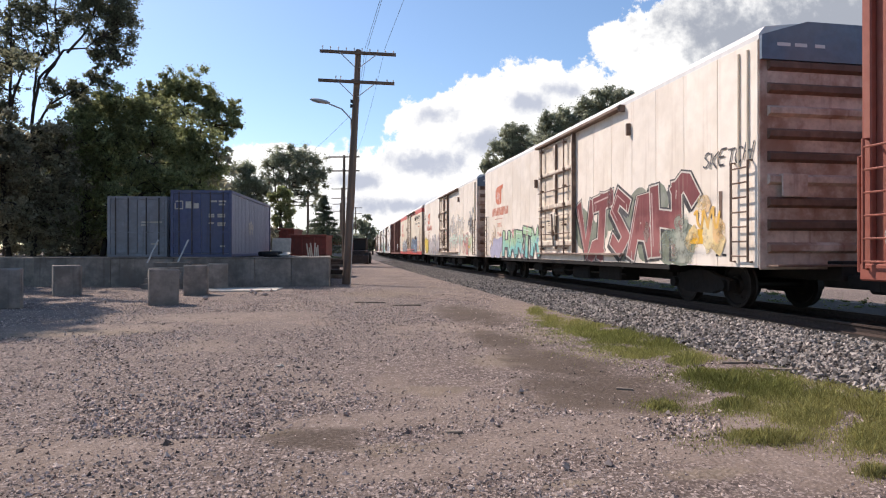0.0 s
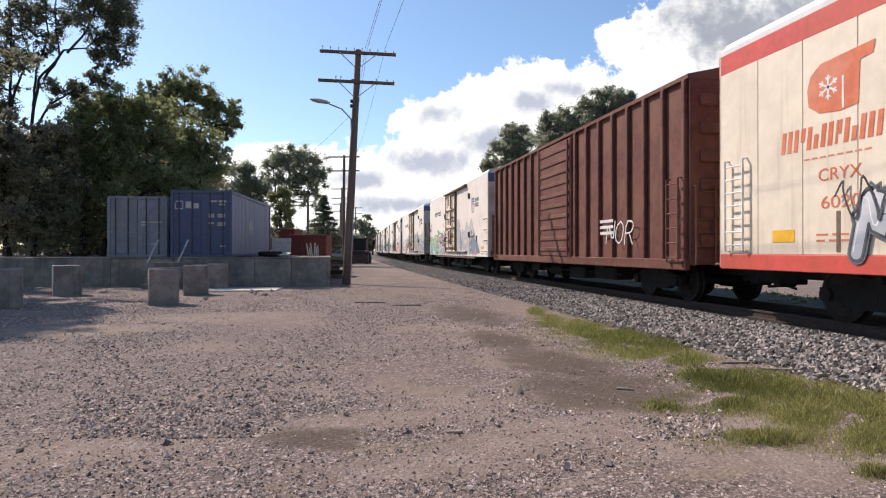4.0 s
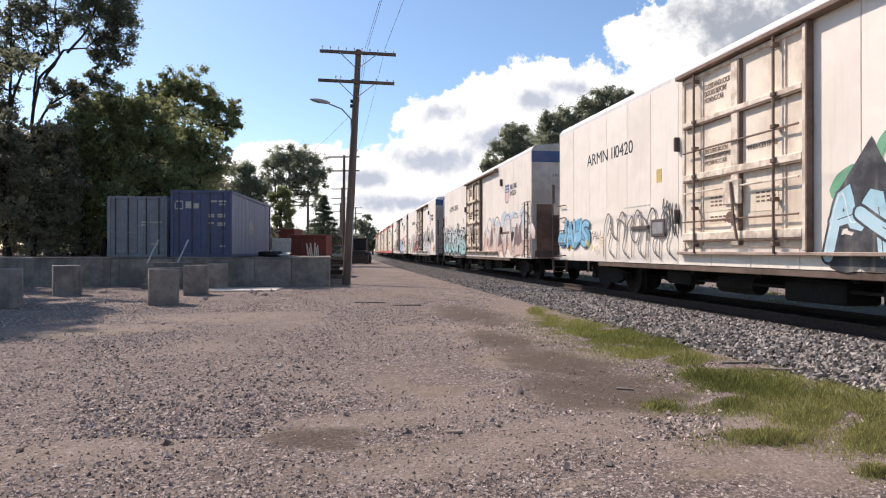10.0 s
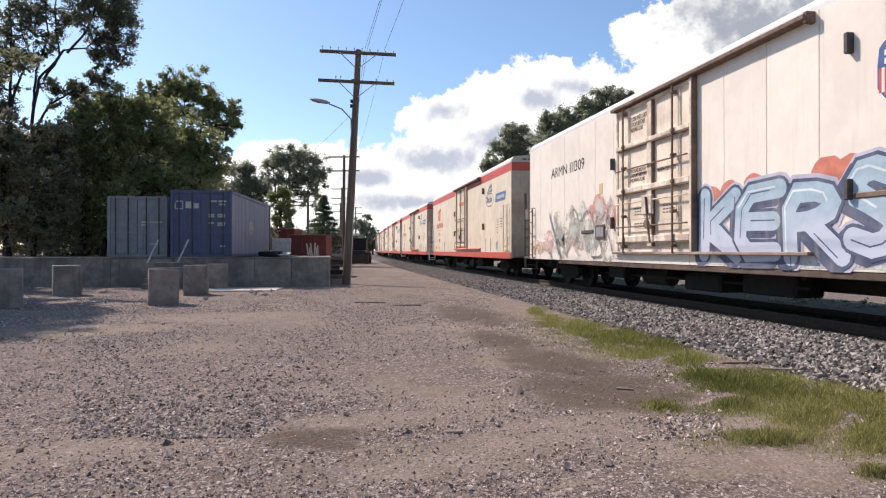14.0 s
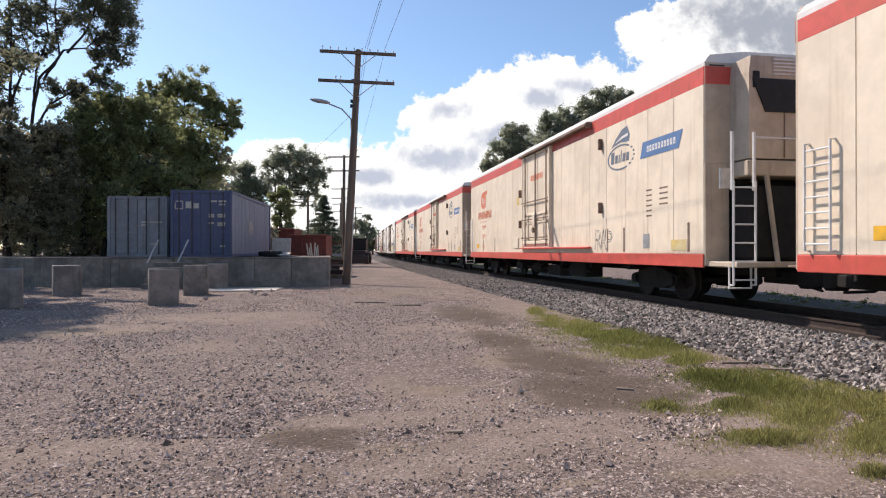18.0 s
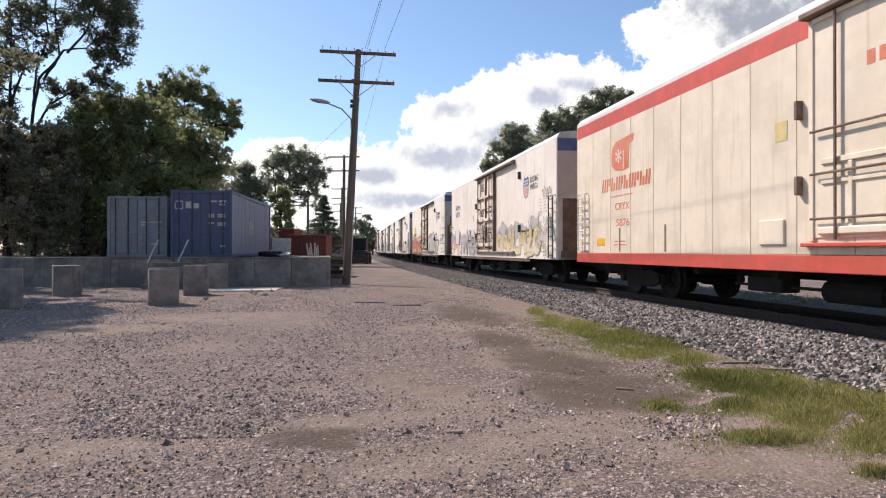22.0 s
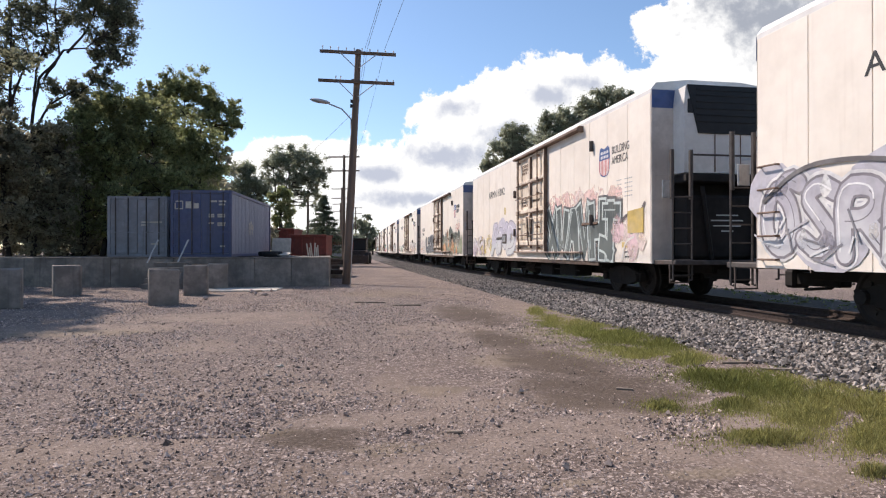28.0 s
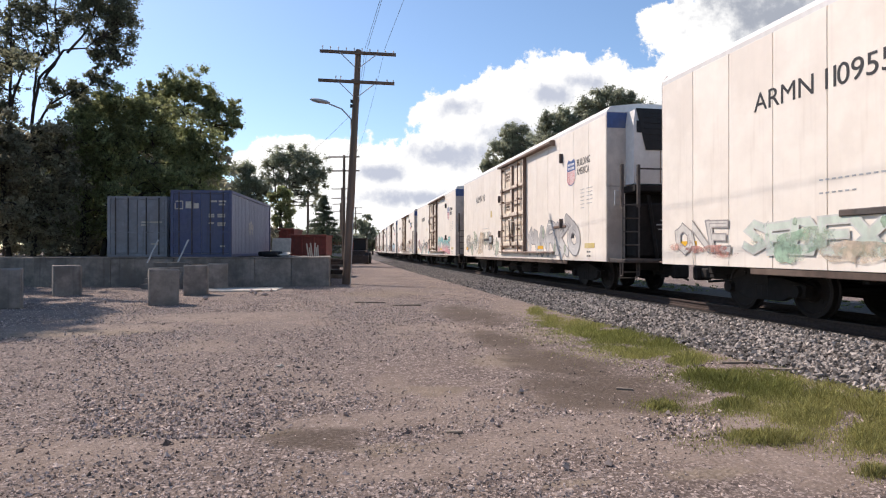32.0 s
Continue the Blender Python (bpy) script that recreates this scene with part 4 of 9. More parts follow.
    part("crossover_step", Geo().box(-HW + 0.1, HW - 0.1, *yy(0.06, 0.36), SILL + 0.02, SILL + 0.06, b=0.01), M["rust"], parent)


def reefer_white(L, unit_near, side_ladder):
    """White refrigerated boxcar, with the cooling unit on one of its ends."""
    c = thing("refrigerated_boxcar", Matrix.Identity(4), "white insulated refrigerated boxcar", "railcar", "cars of the freight train")
    car_side(c, L, 16, M["white"], False, M["sill"])
    dy0 = -L / 2 + (7.05 if unit_near else 7.85)
    door(c, dy0, dy0 + 3.55, 1.16, 4.72, dy0 - 3.1, M["doorframe"], M["doorpanel"], "white")
    stops(c, (dy0 - 3.8, dy0 - 3.8, dy0 + 3.75, dy0 + 3.75), (4.15, 2.05, 3.45, 1.9), M["iron"])
    underframe(c, L)
    bogie(c, -L / 2 + 2.55)
    bogie(c, L / 2 - 2.55)
    if unit_near:
        unit_end(c, L, True, M["endwhite"], False, False)
        plain_end(c, L, False, M["endwhite"], False, "plain")
    else:
        plain_end(c, L, True, M["endwhite"], False, "plain")
        unit_end(c, L, False, M["endwhite"], False, False)
    if side_ladder == "near":
        ladder(c, -HW - 0.012, -L / 2 + 0.12, -L / 2 + 0.55, SILL + 0.15, 2.9, 7, M["iron"])
        ladder(c, -HW - 0.012, L / 2 - 0.55, L / 2 - 0.12, SILL + 0.15, 2.6, 5, M["rust"], stiles=False, label="row of grab irons")
    elif side_ladder == "grabs":
        ladder(c, -HW - 0.012, -L / 2 + 0.12, -L / 2 + 0.55, SILL + 0.25, 2.7, 4, M["rust"], stiles=False, label="row of grab irons")
        ladder(c, -HW - 0.012, L / 2 - 0.55, L / 2 - 0.12, SILL + 0.15, 2.6, 5, M["rust"], stiles=True)
    # placards and small stencils near the ends
    plate(c, "placard", -L / 2 + 2.25, -L / 2 + 2.6, 1.55, 1.95, M["ink"], "black placard")
    plate(c, "reflector", -L / 2 + 0.75, -L / 2 + 1.45, 1.24, 1.38, M["label"], "faded yellow reflector strip")
    plate(c, "reflector", -L / 2 + 5.1, -L / 2 + 5.7, 1.22, 1.34, M["yellow"], "yellow reflector strip")
    plate(c, "reflector", L / 2 - 1.3, L / 2 - 0.7, 1.22, 1.36, M["yellow"], "yellow reflector strip")
    plate(c, "service_label", L / 2 - 6.3, L / 2 - 6.08, 2.72, 3.02, M["label"], "faded yellow service label")
    part("vent", Geo().box(-HW - 0.06, -HW, L / 2 - 6.5, L / 2 - 5.9, 1.48, 1.88, b=0.012), M["iron"], c, "louvred floor vent")
    part("vent_screen", Geo().box(-HW - 0.064, -HW - 0.058, L / 2 - 6.42, L / 2 - 5.98, 1.55, 1.81), M["galv"], c, "grey vent screen")
    part("drip_strip", Geo().box(-HW - 0.06, -HW, L / 2 - 5.75, L / 2 - 4.9, 1.66, 1.76, b=0.012), M["iron"], c, "dark steel drip strip")
    part("vent", Geo().box(-HW - 0.05, -HW, -L / 2 + 2.9, -L / 2 + 4.0, 1.9, 1.98, b=0.012), M["rust"], c, "steel drip strip")
    bars(c, -L / 2 + 1.75, 3.0, [(0.1 * j, 0.06, k * 0.11, 0.025) for k in range(6) for j in range(3)] + [(0.45 + 0.11 * j, 0.07, k * 0.11, 0.025) for k in range(5) for j in range(4)], M["galv"])
    bars(c, -L / 2 + 1.3, 1.15, [(0, 0.1, 0.0, 0.04), (0.15, 0.1, 0.0, 0.04), (0, 0.1, 0.12, 0.04), (0.15, 0.1, 0.12, 0.04)], M["ink"])
    bars(c, L / 2 - 4.5, 2.25, [(0.12 * j, 0.07, 0, 0.025) for j in range(11)] + [(0.12 * j, 0.07, 0.2, 0.025) for j in range(6)], M["galv"])
    return c


def reefer_striped(L, unit_near, nose=True):
    c = thing("refrigerated_boxcar", Matrix.Identity(4), "cream refrigerated boxcar with red stripe and red sill", "railcar", "cars of the freight train")
    car_side(c, L, 19, M["cream"], True, M["red"])
    dy0 = -L / 2 + 8.65
    if L < 20.5:
        dy0 = -L / 2 + 8.3
    door(c, dy0, dy0 + 3.3, 1.3, 4.72, dy0 - 3.2, M["cream"], M["cream"], "red")
    stops(c, (dy0 - 3.9, dy0 - 3.9, dy0 + 3.5, dy0 + 3.5), (4.1, 2.35, 3.4, 2.2), M["rust"])
    underframe(c, L, True)
    bogie(c, -L / 2 + 2.9)
    bogie(c, L / 2 - 2.9)
    if unit_near:
        unit_end(c, L, True, M["endcream"], True, nose)
        plain_end(c, L, False, M["endcream"], True, "plain")
    else:
        plain_end(c, L, True, M["endcream"], True, "plain")
        ladder(c, -HW - 0.012, -L / 2 + 0.3, -L / 2 + 0.85, SILL + 0.4, 3.0, 7, M["cream"])
        plain_end(c, L, False, M["endcream"], True, "plain")
    ladder(c, -HW - 0.012, L / 2 - 0.75, L / 2 - 0.25, SILL + 0.4, 2.7, 7, M["roof"])
    plate(c, "placard", -L / 2 + 2.15, -L / 2 + 2.45, 1.22, 1.56, M["galv"], "small grey metal placard")
    plate(c, "service_label", -L / 2 + 0.62, -L / 2 + 1.2, 1.16, 1.4, M["label"], "yellow service label")
    plate(c, "service_label", L / 2 - 8.7, L / 2 - 8.42, 2.98, 3.3, M["label"], "faded yellow service label")
    plate(c, "service_label", L / 2 - 1.9, L / 2 - 1.4, 1.3, 1.5, M["yellow"], "yellow service label")
    for y in (-L / 2 + 3.4, -L / 2 + 4.35, -L / 2 + 0.5, L / 2 - 5.0, L / 2 - 2.8):
        plate(c, "wear_strip", y, y + 0.07, 1.14, 1.75, M["rust"], "rusty wear strip")
    part("vent", Geo().box(-HW - 0.05, -HW, L / 2 - 8.65, L / 2 - 8.05, 1.26, 1.68, b=0.012), M["cream"], c, "floor vent cover")
    bars(c, -L / 2 + 2.3, 2.6, [(0, 0.25, k * 0.12, 0.035) for k in range(6)] + [(0.6, 0.35, k * 0.12, 0.035) for k in range(4)], M["rust"])
    return c


def reefer_old(L):
    c = thing("refrigerated_boxcar", Matrix.Identity(4), "cream refrigerated boxcar with rust-stained ribbed ends", "railcar", "cars of the freight train")
    car_side(c, L, 17, M["oldcream"], False, M["grime_shade"])
    dy0 = -L / 2 + 8.2
    door(c, dy0, dy0 + 3.3, 1.12, 4.74, dy0 - 3.2, M["doorframe"], M["doorpanel"], "white")
    stops(c, (dy0 - 3.5, dy0 + 3.6), (4.2, 3.6), M["rust"])
    underframe(c, L)
    bogie(c, -L / 2 + 2.6)
    bogie(c, L / 2 - 2.6)
    plain_end(c, L, True, M["cream"], False, "ribbed")
    plain_end(c, L, False, M["cream"], False, "ribbed")
    ladder(c, -HW - 0.012, -L / 2 + 0.15, -L / 2 + 0.62, SILL + 0.2, 2.65, 7, M["rust"])
    ladder(c, -HW - 0.012, L / 2 - 0.62, L / 2 - 0.15, SILL + 0.2, 2.65, 7, M["rust"])
    for y in (-L / 2 + 0.25, -L / 2 + 0.5):
        part("conduit", Geo().tube([(-HW - 0.03, y, 2.7), (-HW - 0.03, y, 4.75)], 0.025, 6), M["cream"], c)
    plate(c, "service_label", -L / 2 + 1.6, -L / 2 + 2.1, 1.3, 1.6, M["yellow"], "yellow service label")
    plate(c, "wear_strip", -L / 2 + 1.0, -L / 2 + 1.1, 1.15, 2.3, M["rust"], "rusty wear strip")
    bars(c, -L / 2 + 1.2, 1.1, [(0, 0.12, 0, 0.05), (0.2, 0.12, 0, 0.05)], M["ink"])
    return c


def boxcar(L, paint, label):
    c = thing("boxcar", Matrix.Identity(4), label, "railcar", "cars of the freight train")
    top = TOP - 0.1
    c0 = Geo().prism([(-HW + 0.1, SILL + 0.1), (-HW + 0.1, top - 0.2), (-0.7, top), (0.7, top), (HW - 0.1, top - 0.2), (HW - 0.1, SILL + 0.1)], L, Matrix.Translation((0, -L / 2, 0)))
    part("body", c0, paint, c)
    r = Geo().prism([(-HW + 0.02, top - 0.26), (-HW + 0.02, top - 0.17), (-0.7, top + 0.03), (0.7, top + 0.03), (HW - 0.02, top - 0.17), (HW - 0.02, top - 0.26)], L + 0.1, Matrix.Translation((0, -L / 2 - 0.05, 0)))
    part("roof", r, paint, c, "boxcar roof")
    # posts stand upright along both sides
    pm = Geo().box(-0.10, 0.0, -0.07, 0.07, SILL + 0.02, top - 0.26, b=0.02).mesh("post", paint)
    n = 18
    for i in range(n + 1):
        y = -L / 2 + 0.12 + (L - 0.24) * i / n
        if abs(y) < 1.6:
            continue
        part("post", pm, None, c, at=Matrix.Translation((-HW + 0.1, y, 0)))
        part("post", pm, None, c, at=Matrix.Translation((HW - 0.1, y, 0)) @ Matrix.Rotation(math.pi, 4, "Z"))
    d = part("door", Geo().box(-HW - 0.03, -HW + 0.1, -1.5, 1.5, SILL + 0.12, top - 0.35, b=0.02), paint, c, "corrugated sliding door")
    for k in range(10):
        z = SILL + 0.35 + k * 0.36
        part("rib", Geo().box(-HW - 0.06, -HW - 0.03, -1.35, 1.35, z - 0.06, z + 0.06, b=0.012), paint, d)
    for y in (-1.35, 1.35):
        part("locking_bar", Geo().tube([(-HW - 0.08, y, SILL + 0.15), (-HW - 0.08, y, top - 0.4)], 0.03, 6), paint, d)
    for sx in (-1, 1):
        part("side_sill", Geo().box(sx * (HW - 0.05) - 0.06, sx * (HW - 0.05) + 0.06, -L / 2, L / 2, SILL - 0.12, SILL + 0.12, b=0.02), paint, c)
    for s in (-1, 1):
        y = s * L / 2
        a, b = sorted((y, y + s * 0.04))
        e = part("end_wall", Geo().box(-HW + 0.08, HW - 0.08, a, b, SILL, top - 0.22, b=0.01), paint, c)
        for k in range(6):
            z = SILL + 0.5 + k * 0.6
            a, b = sorted((y + s * 0.03, y + s * 0.11))
            part("rib", Geo().box(-HW + 0.3, HW - 0.3, a, b, z - 0.13, z + 0.13, b=0.03), paint, e)
        end_ladder(c, y + s * 0.04, -HW + 0.15, -HW + 0.6, SILL + 0.1, 2.4, 6, paint, out=s * 0.12)
    ladder(c, -HW - 0.0, -L / 2 + 0.15, -L / 2 + 0.6, SILL + 0.15, 2.6, 6, paint)
    ladder(c, -HW - 0.0, L / 2 - 0.6, L / 2 - 0.15, SILL + 0.15, 2.6, 6, paint)
    underframe(c, L)
    bogie(c, -L / 2 + 2.1)
    bogie(c, L / 2 - 2.1)
    return c


# near end and far end of each car along the track at the start
CARS = [
    ("red", -8.6, 7.5), ("old", 9.56, 29.14), ("old", 30.93, 50.46), ("stripe_plain", 52.27, 71.93), ("brown", 73.14, 88.79),
    ("W_grabs_far", 89.84, 108.67), ("W_unit", 112.39, 130.84), ("W_unit", 133.6, 152.18), ("W_far", 153.9, 172.4), ("W_far", 175.19, 194.18),
    ("W_unit", 197.95, 216.53), ("W_grabs_far", 218.38, 236.93), ("stripe_plain", 239.46, 260.44), ("stripe_unit", 263.81, 284.89), ("stripe_unit", 287.29, 308.69),
    ("stripe_unit", 310.81, 332.2), ("stripe_unit", 334.34, 355.26), ("W_far", 357.05, 375.84), ("W_grabs_far", 378.47, 397.01), ("W_far", 399.7, 418.44),
    ("W_far", 421.2, 439.7), ("W_unit", 443.36, 462.01), ("W_unit", 464.49, 483.3), ("W_unit", 485.9, 504.5), ("W_unit", 507.39, 526.0),
]
s = 526.0
for k in range(11):
    CARS.append((("W_unit", "W_far", "W_unit", "W_grabs_far")[k % 4], s + 2.5, s + 21.1))
    s += 21.1
LEN = {"red": 16.1, "old": 19.57, "brown": 15.65, "stripe_unit": 21.15, "W_unit": 18.6, "W_far": 18.6, "W_grabs_far": 18.6}
protos, train = {}, []
for kind, n0, f0 in CARS:
    long = kind if kind != "stripe_plain" or f0 - n0 < 20.5 else "stripe_plain_long"
    L = LEN.get(kind, 19.66 if long == "stripe_plain" else 20.98)
    if long not in protos:
        if kind == "old":
            c = reefer_old(L)
        elif kind == "red":
            c = boxcar(L, M["scarlet"], "faded red ribbed boxcar")
        elif kind == "brown":
            c = boxcar(L, M["brown"], "rusty brown ribbed boxcar")
        elif kind == "stripe_unit":
            c = reefer_striped(L, True)
        elif kind == "stripe_plain":
            c = reefer_striped(L, False)
        else:
            c = reefer_white(L, kind == "W_unit", {"W_unit": "", "W_far": "near", "W_grabs_far": "grabs"}[kind])
        protos[long] = c
    else:
        c = copy_thing(protos[long], Matrix.Identity(4))
    train.append((c, kind, (n0 + f0) / 2, L))

# ---------------------------------------------------------------- logos, lettering and spray paint on the cars
PAINTS = {}


def paint(r, g, b):
    key = (r, g, b)
    if key not in PAINTS:
        PAINTS[key] = mat("spray_paint", key, 0.6, var=0.14, scale=5, tint=tuple(0.6 * c + 0.2 for c in key), tscale=1.9, tamount=0.45, sharp=(0.4, 0.68), streak=(0.5, 0.43, 0.35), samount=0.3)
    return PAINTS[key]


DARK, PALE = (0.035, 0.032, 0.035), (0.74, 0.71, 0.66)
# the strokes of hand-drawn letters, each in a unit box: x y pairs, strokes parted by a bar
GLYPH = {
    "A": "0 0 .45 1 .6 1 1 0|.2 .36 .82 .36", "B": "0 0 0 1 .75 .97 .85 .72 .6 .53 0 .5|.6 .53 1 .32 .85 .02 0 0", "C": ".95 .82 .6 1 .15 .88 0 .5 .15 .12 .6 0 .95 .2",
    "D": "0 0 0 1 .6 .95 1 .55 .7 .05 0 0", "E": ".95 1 0 1 0 0 .95 0|0 .52 .8 .52", "F": "1 1 0 1 0 0|0 .5 .8 .5", "G": ".95 .85 .5 1 .05 .75 .05 .25 .5 0 .95 .2 .95 .5 .5 .5",
    "H": "0 0 0 1|1 0 1 1|0 .5 1 .5", "I": ".5 0 .5 1", "J": ".9 1 .9 .2 .5 0 .1 .2", "K": "0 0 0 1|1 1 .1 .48 1 0", "L": "0 1 0 0 1 0", "M": "0 0 .1 1 .5 .3 .9 1 1 0",
    "N": "0 0 0 1 1 0 1 1", "O": ".5 1 .08 .78 .05 .25 .5 0 .95 .25 .92 .78 .5 1", "P": "0 0 0 1 .8 .96 .95 .7 .7 .47 0 .45", "R": "0 0 0 1 .8 .96 .92 .7 .6 .48 0 .48|.5 .48 1 0",
    "S": ".92 .86 .45 1 .08 .75 .5 .52 .92 .28 .5 0 .05 .16", "T": "0 1 1 1|.5 1 .5 0", "U": "0 1 .03 .25 .5 0 .97 .25 1 1", "V": "0 1 .5 0 1 1", "W": "0 1 .22 0 .5 .65 .78 0 1 1",
    "X": "0 0 1 1|0 1 1 0", "Y": "0 1 .5 .5 1 1|.5 .5 .5 0", "Z": "0 1 1 1 0 0 1 0", "!": ".5 1 .5 .4|.5 .12 .5 0", "^": "0 .3 .5 1 1 .3|.5 1 .5 0", "%": "0 0 .3 1 .5 .2 .8 .9 1 0|.1 .5 .9 .6",
}


def glyph(ch):
    """The strokes of one letter as lists of points."""
    out = []
    for stroke in GLYPH[ch].split("|"):
        q = [float(a) for a in stroke.split()]
        out.append(list(zip(q[::2], q[1::2])))
    return out


def rounded(pts, times):
    """Cuts the corners of a line."""
    for _ in range(times):
        new_pts = [pts[0]]
        for (a, b), (c, d) in zip(pts, pts[1:]):
            new_pts += [(a * 0.75 + c * 0.25, b * 0.75 + d * 0.25), (a * 0.25 + c * 0.75, b * 0.25 + d * 0.75)]
        pts = new_pts + [pts[-1]]
    return pts


class Piece:
    """Flat spray paint on a car's side in thin layers: (u, z), u counted from the near end."""

    def __init__(self, L, seed, x=-HW - 0.0135, shift=0.0):
        self.shift = shift
        self.g, self.mats, self.L, self.r = Geo(), [], L, random.Random(seed)
        self.x, self.lift = x, 0.0

    def slot(self, col):
        if col not in self.mats:
            self.mats.append(col)
        return self.mats.index(col)

    def along(self, u):
        """Carries a place over to a car whose door lies nearer to its near end by shift."""
        s = self.shift
        if u < 7.85:
            u *= (7.85 - s) / 7.85
        elif u < 11.4:
            u -= s
        else:
            u = 11.4 - s + (u - 11.4) * (self.L - 11.4 + s) / (self.L - 11.4)
        return u - self.L / 2

    def poly(self, pts, col):
        """One filled outline on top of what is there."""
        self.lift += 0.00012
        self.g.add([(self.x - self.lift, self.along(u) if self.shift else u - self.L / 2, max(z, SILL - 0.02)) for u, z in pts], [tuple(range(len(pts)))], self.slot(col))

    def stroke(self, pts, w, col, square=False):
        """A fat line; its ends are round or cut square."""
        self.lift += 0.00012
        h, n = w / 2, len(pts)
        left, right = [], []
        for i, (a, b) in enumerate(pts):
            p, q = pts[max(i - 1, 0)], pts[min(i + 1, n - 1)]
            l = math.hypot(q[0] - p[0], q[1] - p[1]) or 1e-6
            ex, ez = (q[0] - p[0]) / l, (q[1] - p[1]) / l
            k = 1.0
            if 0 < i < n - 1:        # keep the width round a bend
                l1 = math.hypot(a - p[0], b - p[1]) or 1e-6
                k = min(1.7, 1 / max(0.3, ((a - p[0]) * ex + (b - p[1]) * ez) / l1))
            elif square:
                s = h if i else -h
                a, b = a + ex * s, b + ez * s
            left.append((a - ez * h * k, b + ex * h * k))
            right.append((a + ez * h * k, b - ex * h * k))
        x = self.x - self.lift
        vs = [(x - 0.00001 * i, self.along(u) if self.shift else u - self.L / 2, max(z, SILL - 0.02)) for i, pair in enumerate(zip(left, right)) for u, z in pair]
        self.lift += 0.00001 * n
        fs = [(2 * i, 2 * i + 1, 2 * i + 3, 2 * i + 2) for i in range(n - 1)]
        self.g.add(vs, fs, self.slot(col))
        if not square and w > 0.05:
            for (a, b) in ((pts[0]), (pts[-1])):
                self.poly([(a + h * math.cos(k * 0.5236), b + h * math.sin(k * 0.5236)) for k in range(12)], col)

    def mist(self, u0, u1, z0, z1, col, n=10, size=0.34):
        """A cloud of paint: overlapping uneven puffs."""
        if n <= 6 and col[0] != "worn":
            col = ("worn", *col)
        for i in range(n):
            u, z = u0 + (u1 - u0) * (i + self.r.random()) / n, self.r.uniform(z0, z1)
            rr = size * self.r.uniform(0.6, 1.25)
            k = 16
            self.poly([(u + rr * 1.2 * math.cos(2 * math.pi * j / k) * self.r.uniform(0.92, 1.06), z + rr * math.sin(2 * math.pi * j / k) * self.r.uniform(0.92, 1.06)) for j in range(k)], col)

    def fade(self, u0, u1, z0, z1, cols, n=12):
        """Worn, half washed-off patches of old paint, each with a ragged edge."""
        for i in range(n):
            u, z = u0 + (u1 - u0) * (i + self.r.random()) / n, self.r.uniform(z0, z1)
            ru, rz = (u1 - u0) * min(0.2, 1.5 / n) * self.r.uniform(0.6, 1.3), (z1 - z0) * self.r.uniform(0.2, 0.45)
            z = min(max(z, z0 + rz * 0.7), z1 - rz * 0.6)
            u = min(max(u, u0 + ru * 0.8), u1 - ru * 0.8)
            k = 18
            self.poly([(u + ru * math.cos(2 * math.pi * j / k) * self.r.uniform(0.75, 1.1), z + rz * math.sin(2 * math.pi * j / k) * self.r.uniform(0.75, 1.15)) for j in range(k)], ("worn", *self.r.choice(cols)))

    def burner(self, text, ul, ur, z0, z1, fill, low=None, outline=DARK, halo=None, deep=None, w=0.30, soft=2, shine=PALE, ow=0.06, wild=0.0, spots=()):
        """A row of fat interlocking letters from ul (the far side) to ur: fill fades into low towards the sill; outline, halo and deep shade."""
        n = len(text)
        cw = (ul - ur) / n
        ww = w * min(cw, (z1 - z0) * 0.62)
        ow = ow * 0.85
        mat_key = ("fade", *fill, *low, z0, z1) if low else fill
        letters = []
        for i, ch in enumerate(text):
            a = ul - i * cw - ww * 0.42
            bw = cw - ww * 0.55
            lo, hi = z0 + ww / 2 + self.r.uniform(0, 0.06) * (z1 - z0), z1 - ww / 2 - self.r.uniform(0, 0.14) * (z1 - z0)
            sk, tilt = self.r.uniform(-0.14, 0.14), self.r.uniform(-0.05, 0.05)
            strokes = []
            for st in glyph(ch):
                st = [(px + self.r.uniform(-0.06, 0.06), pz + self.r.uniform(-0.04, 0.04)) for px, pz in st]
                pts = [(a - bw * (px + sk * (pz - 0.5)), lo + (hi - lo) * (pz + tilt * (px - 0.5))) for px, pz in st]
                strokes.append(rounded(pts, soft) if soft else pts)
            if wild and self.r.random() < wild:        # an arrow or a hook thrown off the letter
                q = self.r.choice(strokes)[-1]
                sd = self.r.choice((-1, 1))
                strokes.append(rounded([q, (q[0] + sd * cw * 0.3, q[1] + (z1 - z0) * 0.12), (q[0] + sd * cw * 0.55, q[1] + (z1 - z0) * self.r.uniform(-0.1, 0.3))], 1))
            letters.append(strokes)
        sq = not soft
        for grow, col, du, dz in ((4 * ow, halo, 0, 0), (2 * ow, deep, 0.10, -0.07)):
            if col:
                for strokes in letters:
                    for s in strokes:
                        self.stroke([(u + du, z + dz) for u, z in s], ww + grow, col, sq)
        for strokes in letters:
            wv = ww * self.r.uniform(0.88, 1.12)
            for s in strokes:
                self.stroke(s, wv + 2 * ow, outline, sq)
            for s in strokes:
                self.stroke(s, wv, mat_key, sq)
            for col in spots:
                if self.r.random() < 0.6:
                    q = self.r.choice(self.r.choice(strokes))
                    s = wv * self.r.uniform(0.35, 0.6)
                    self.poly([(q[0] + s * math.cos(j * 0.57) * self.r.uniform(0.7, 1.1), q[1] + s * 1.6 * math.sin(j * 0.57) * self.r.uniform(0.7, 1.1)) for j in range(11)], ("worn", *col))
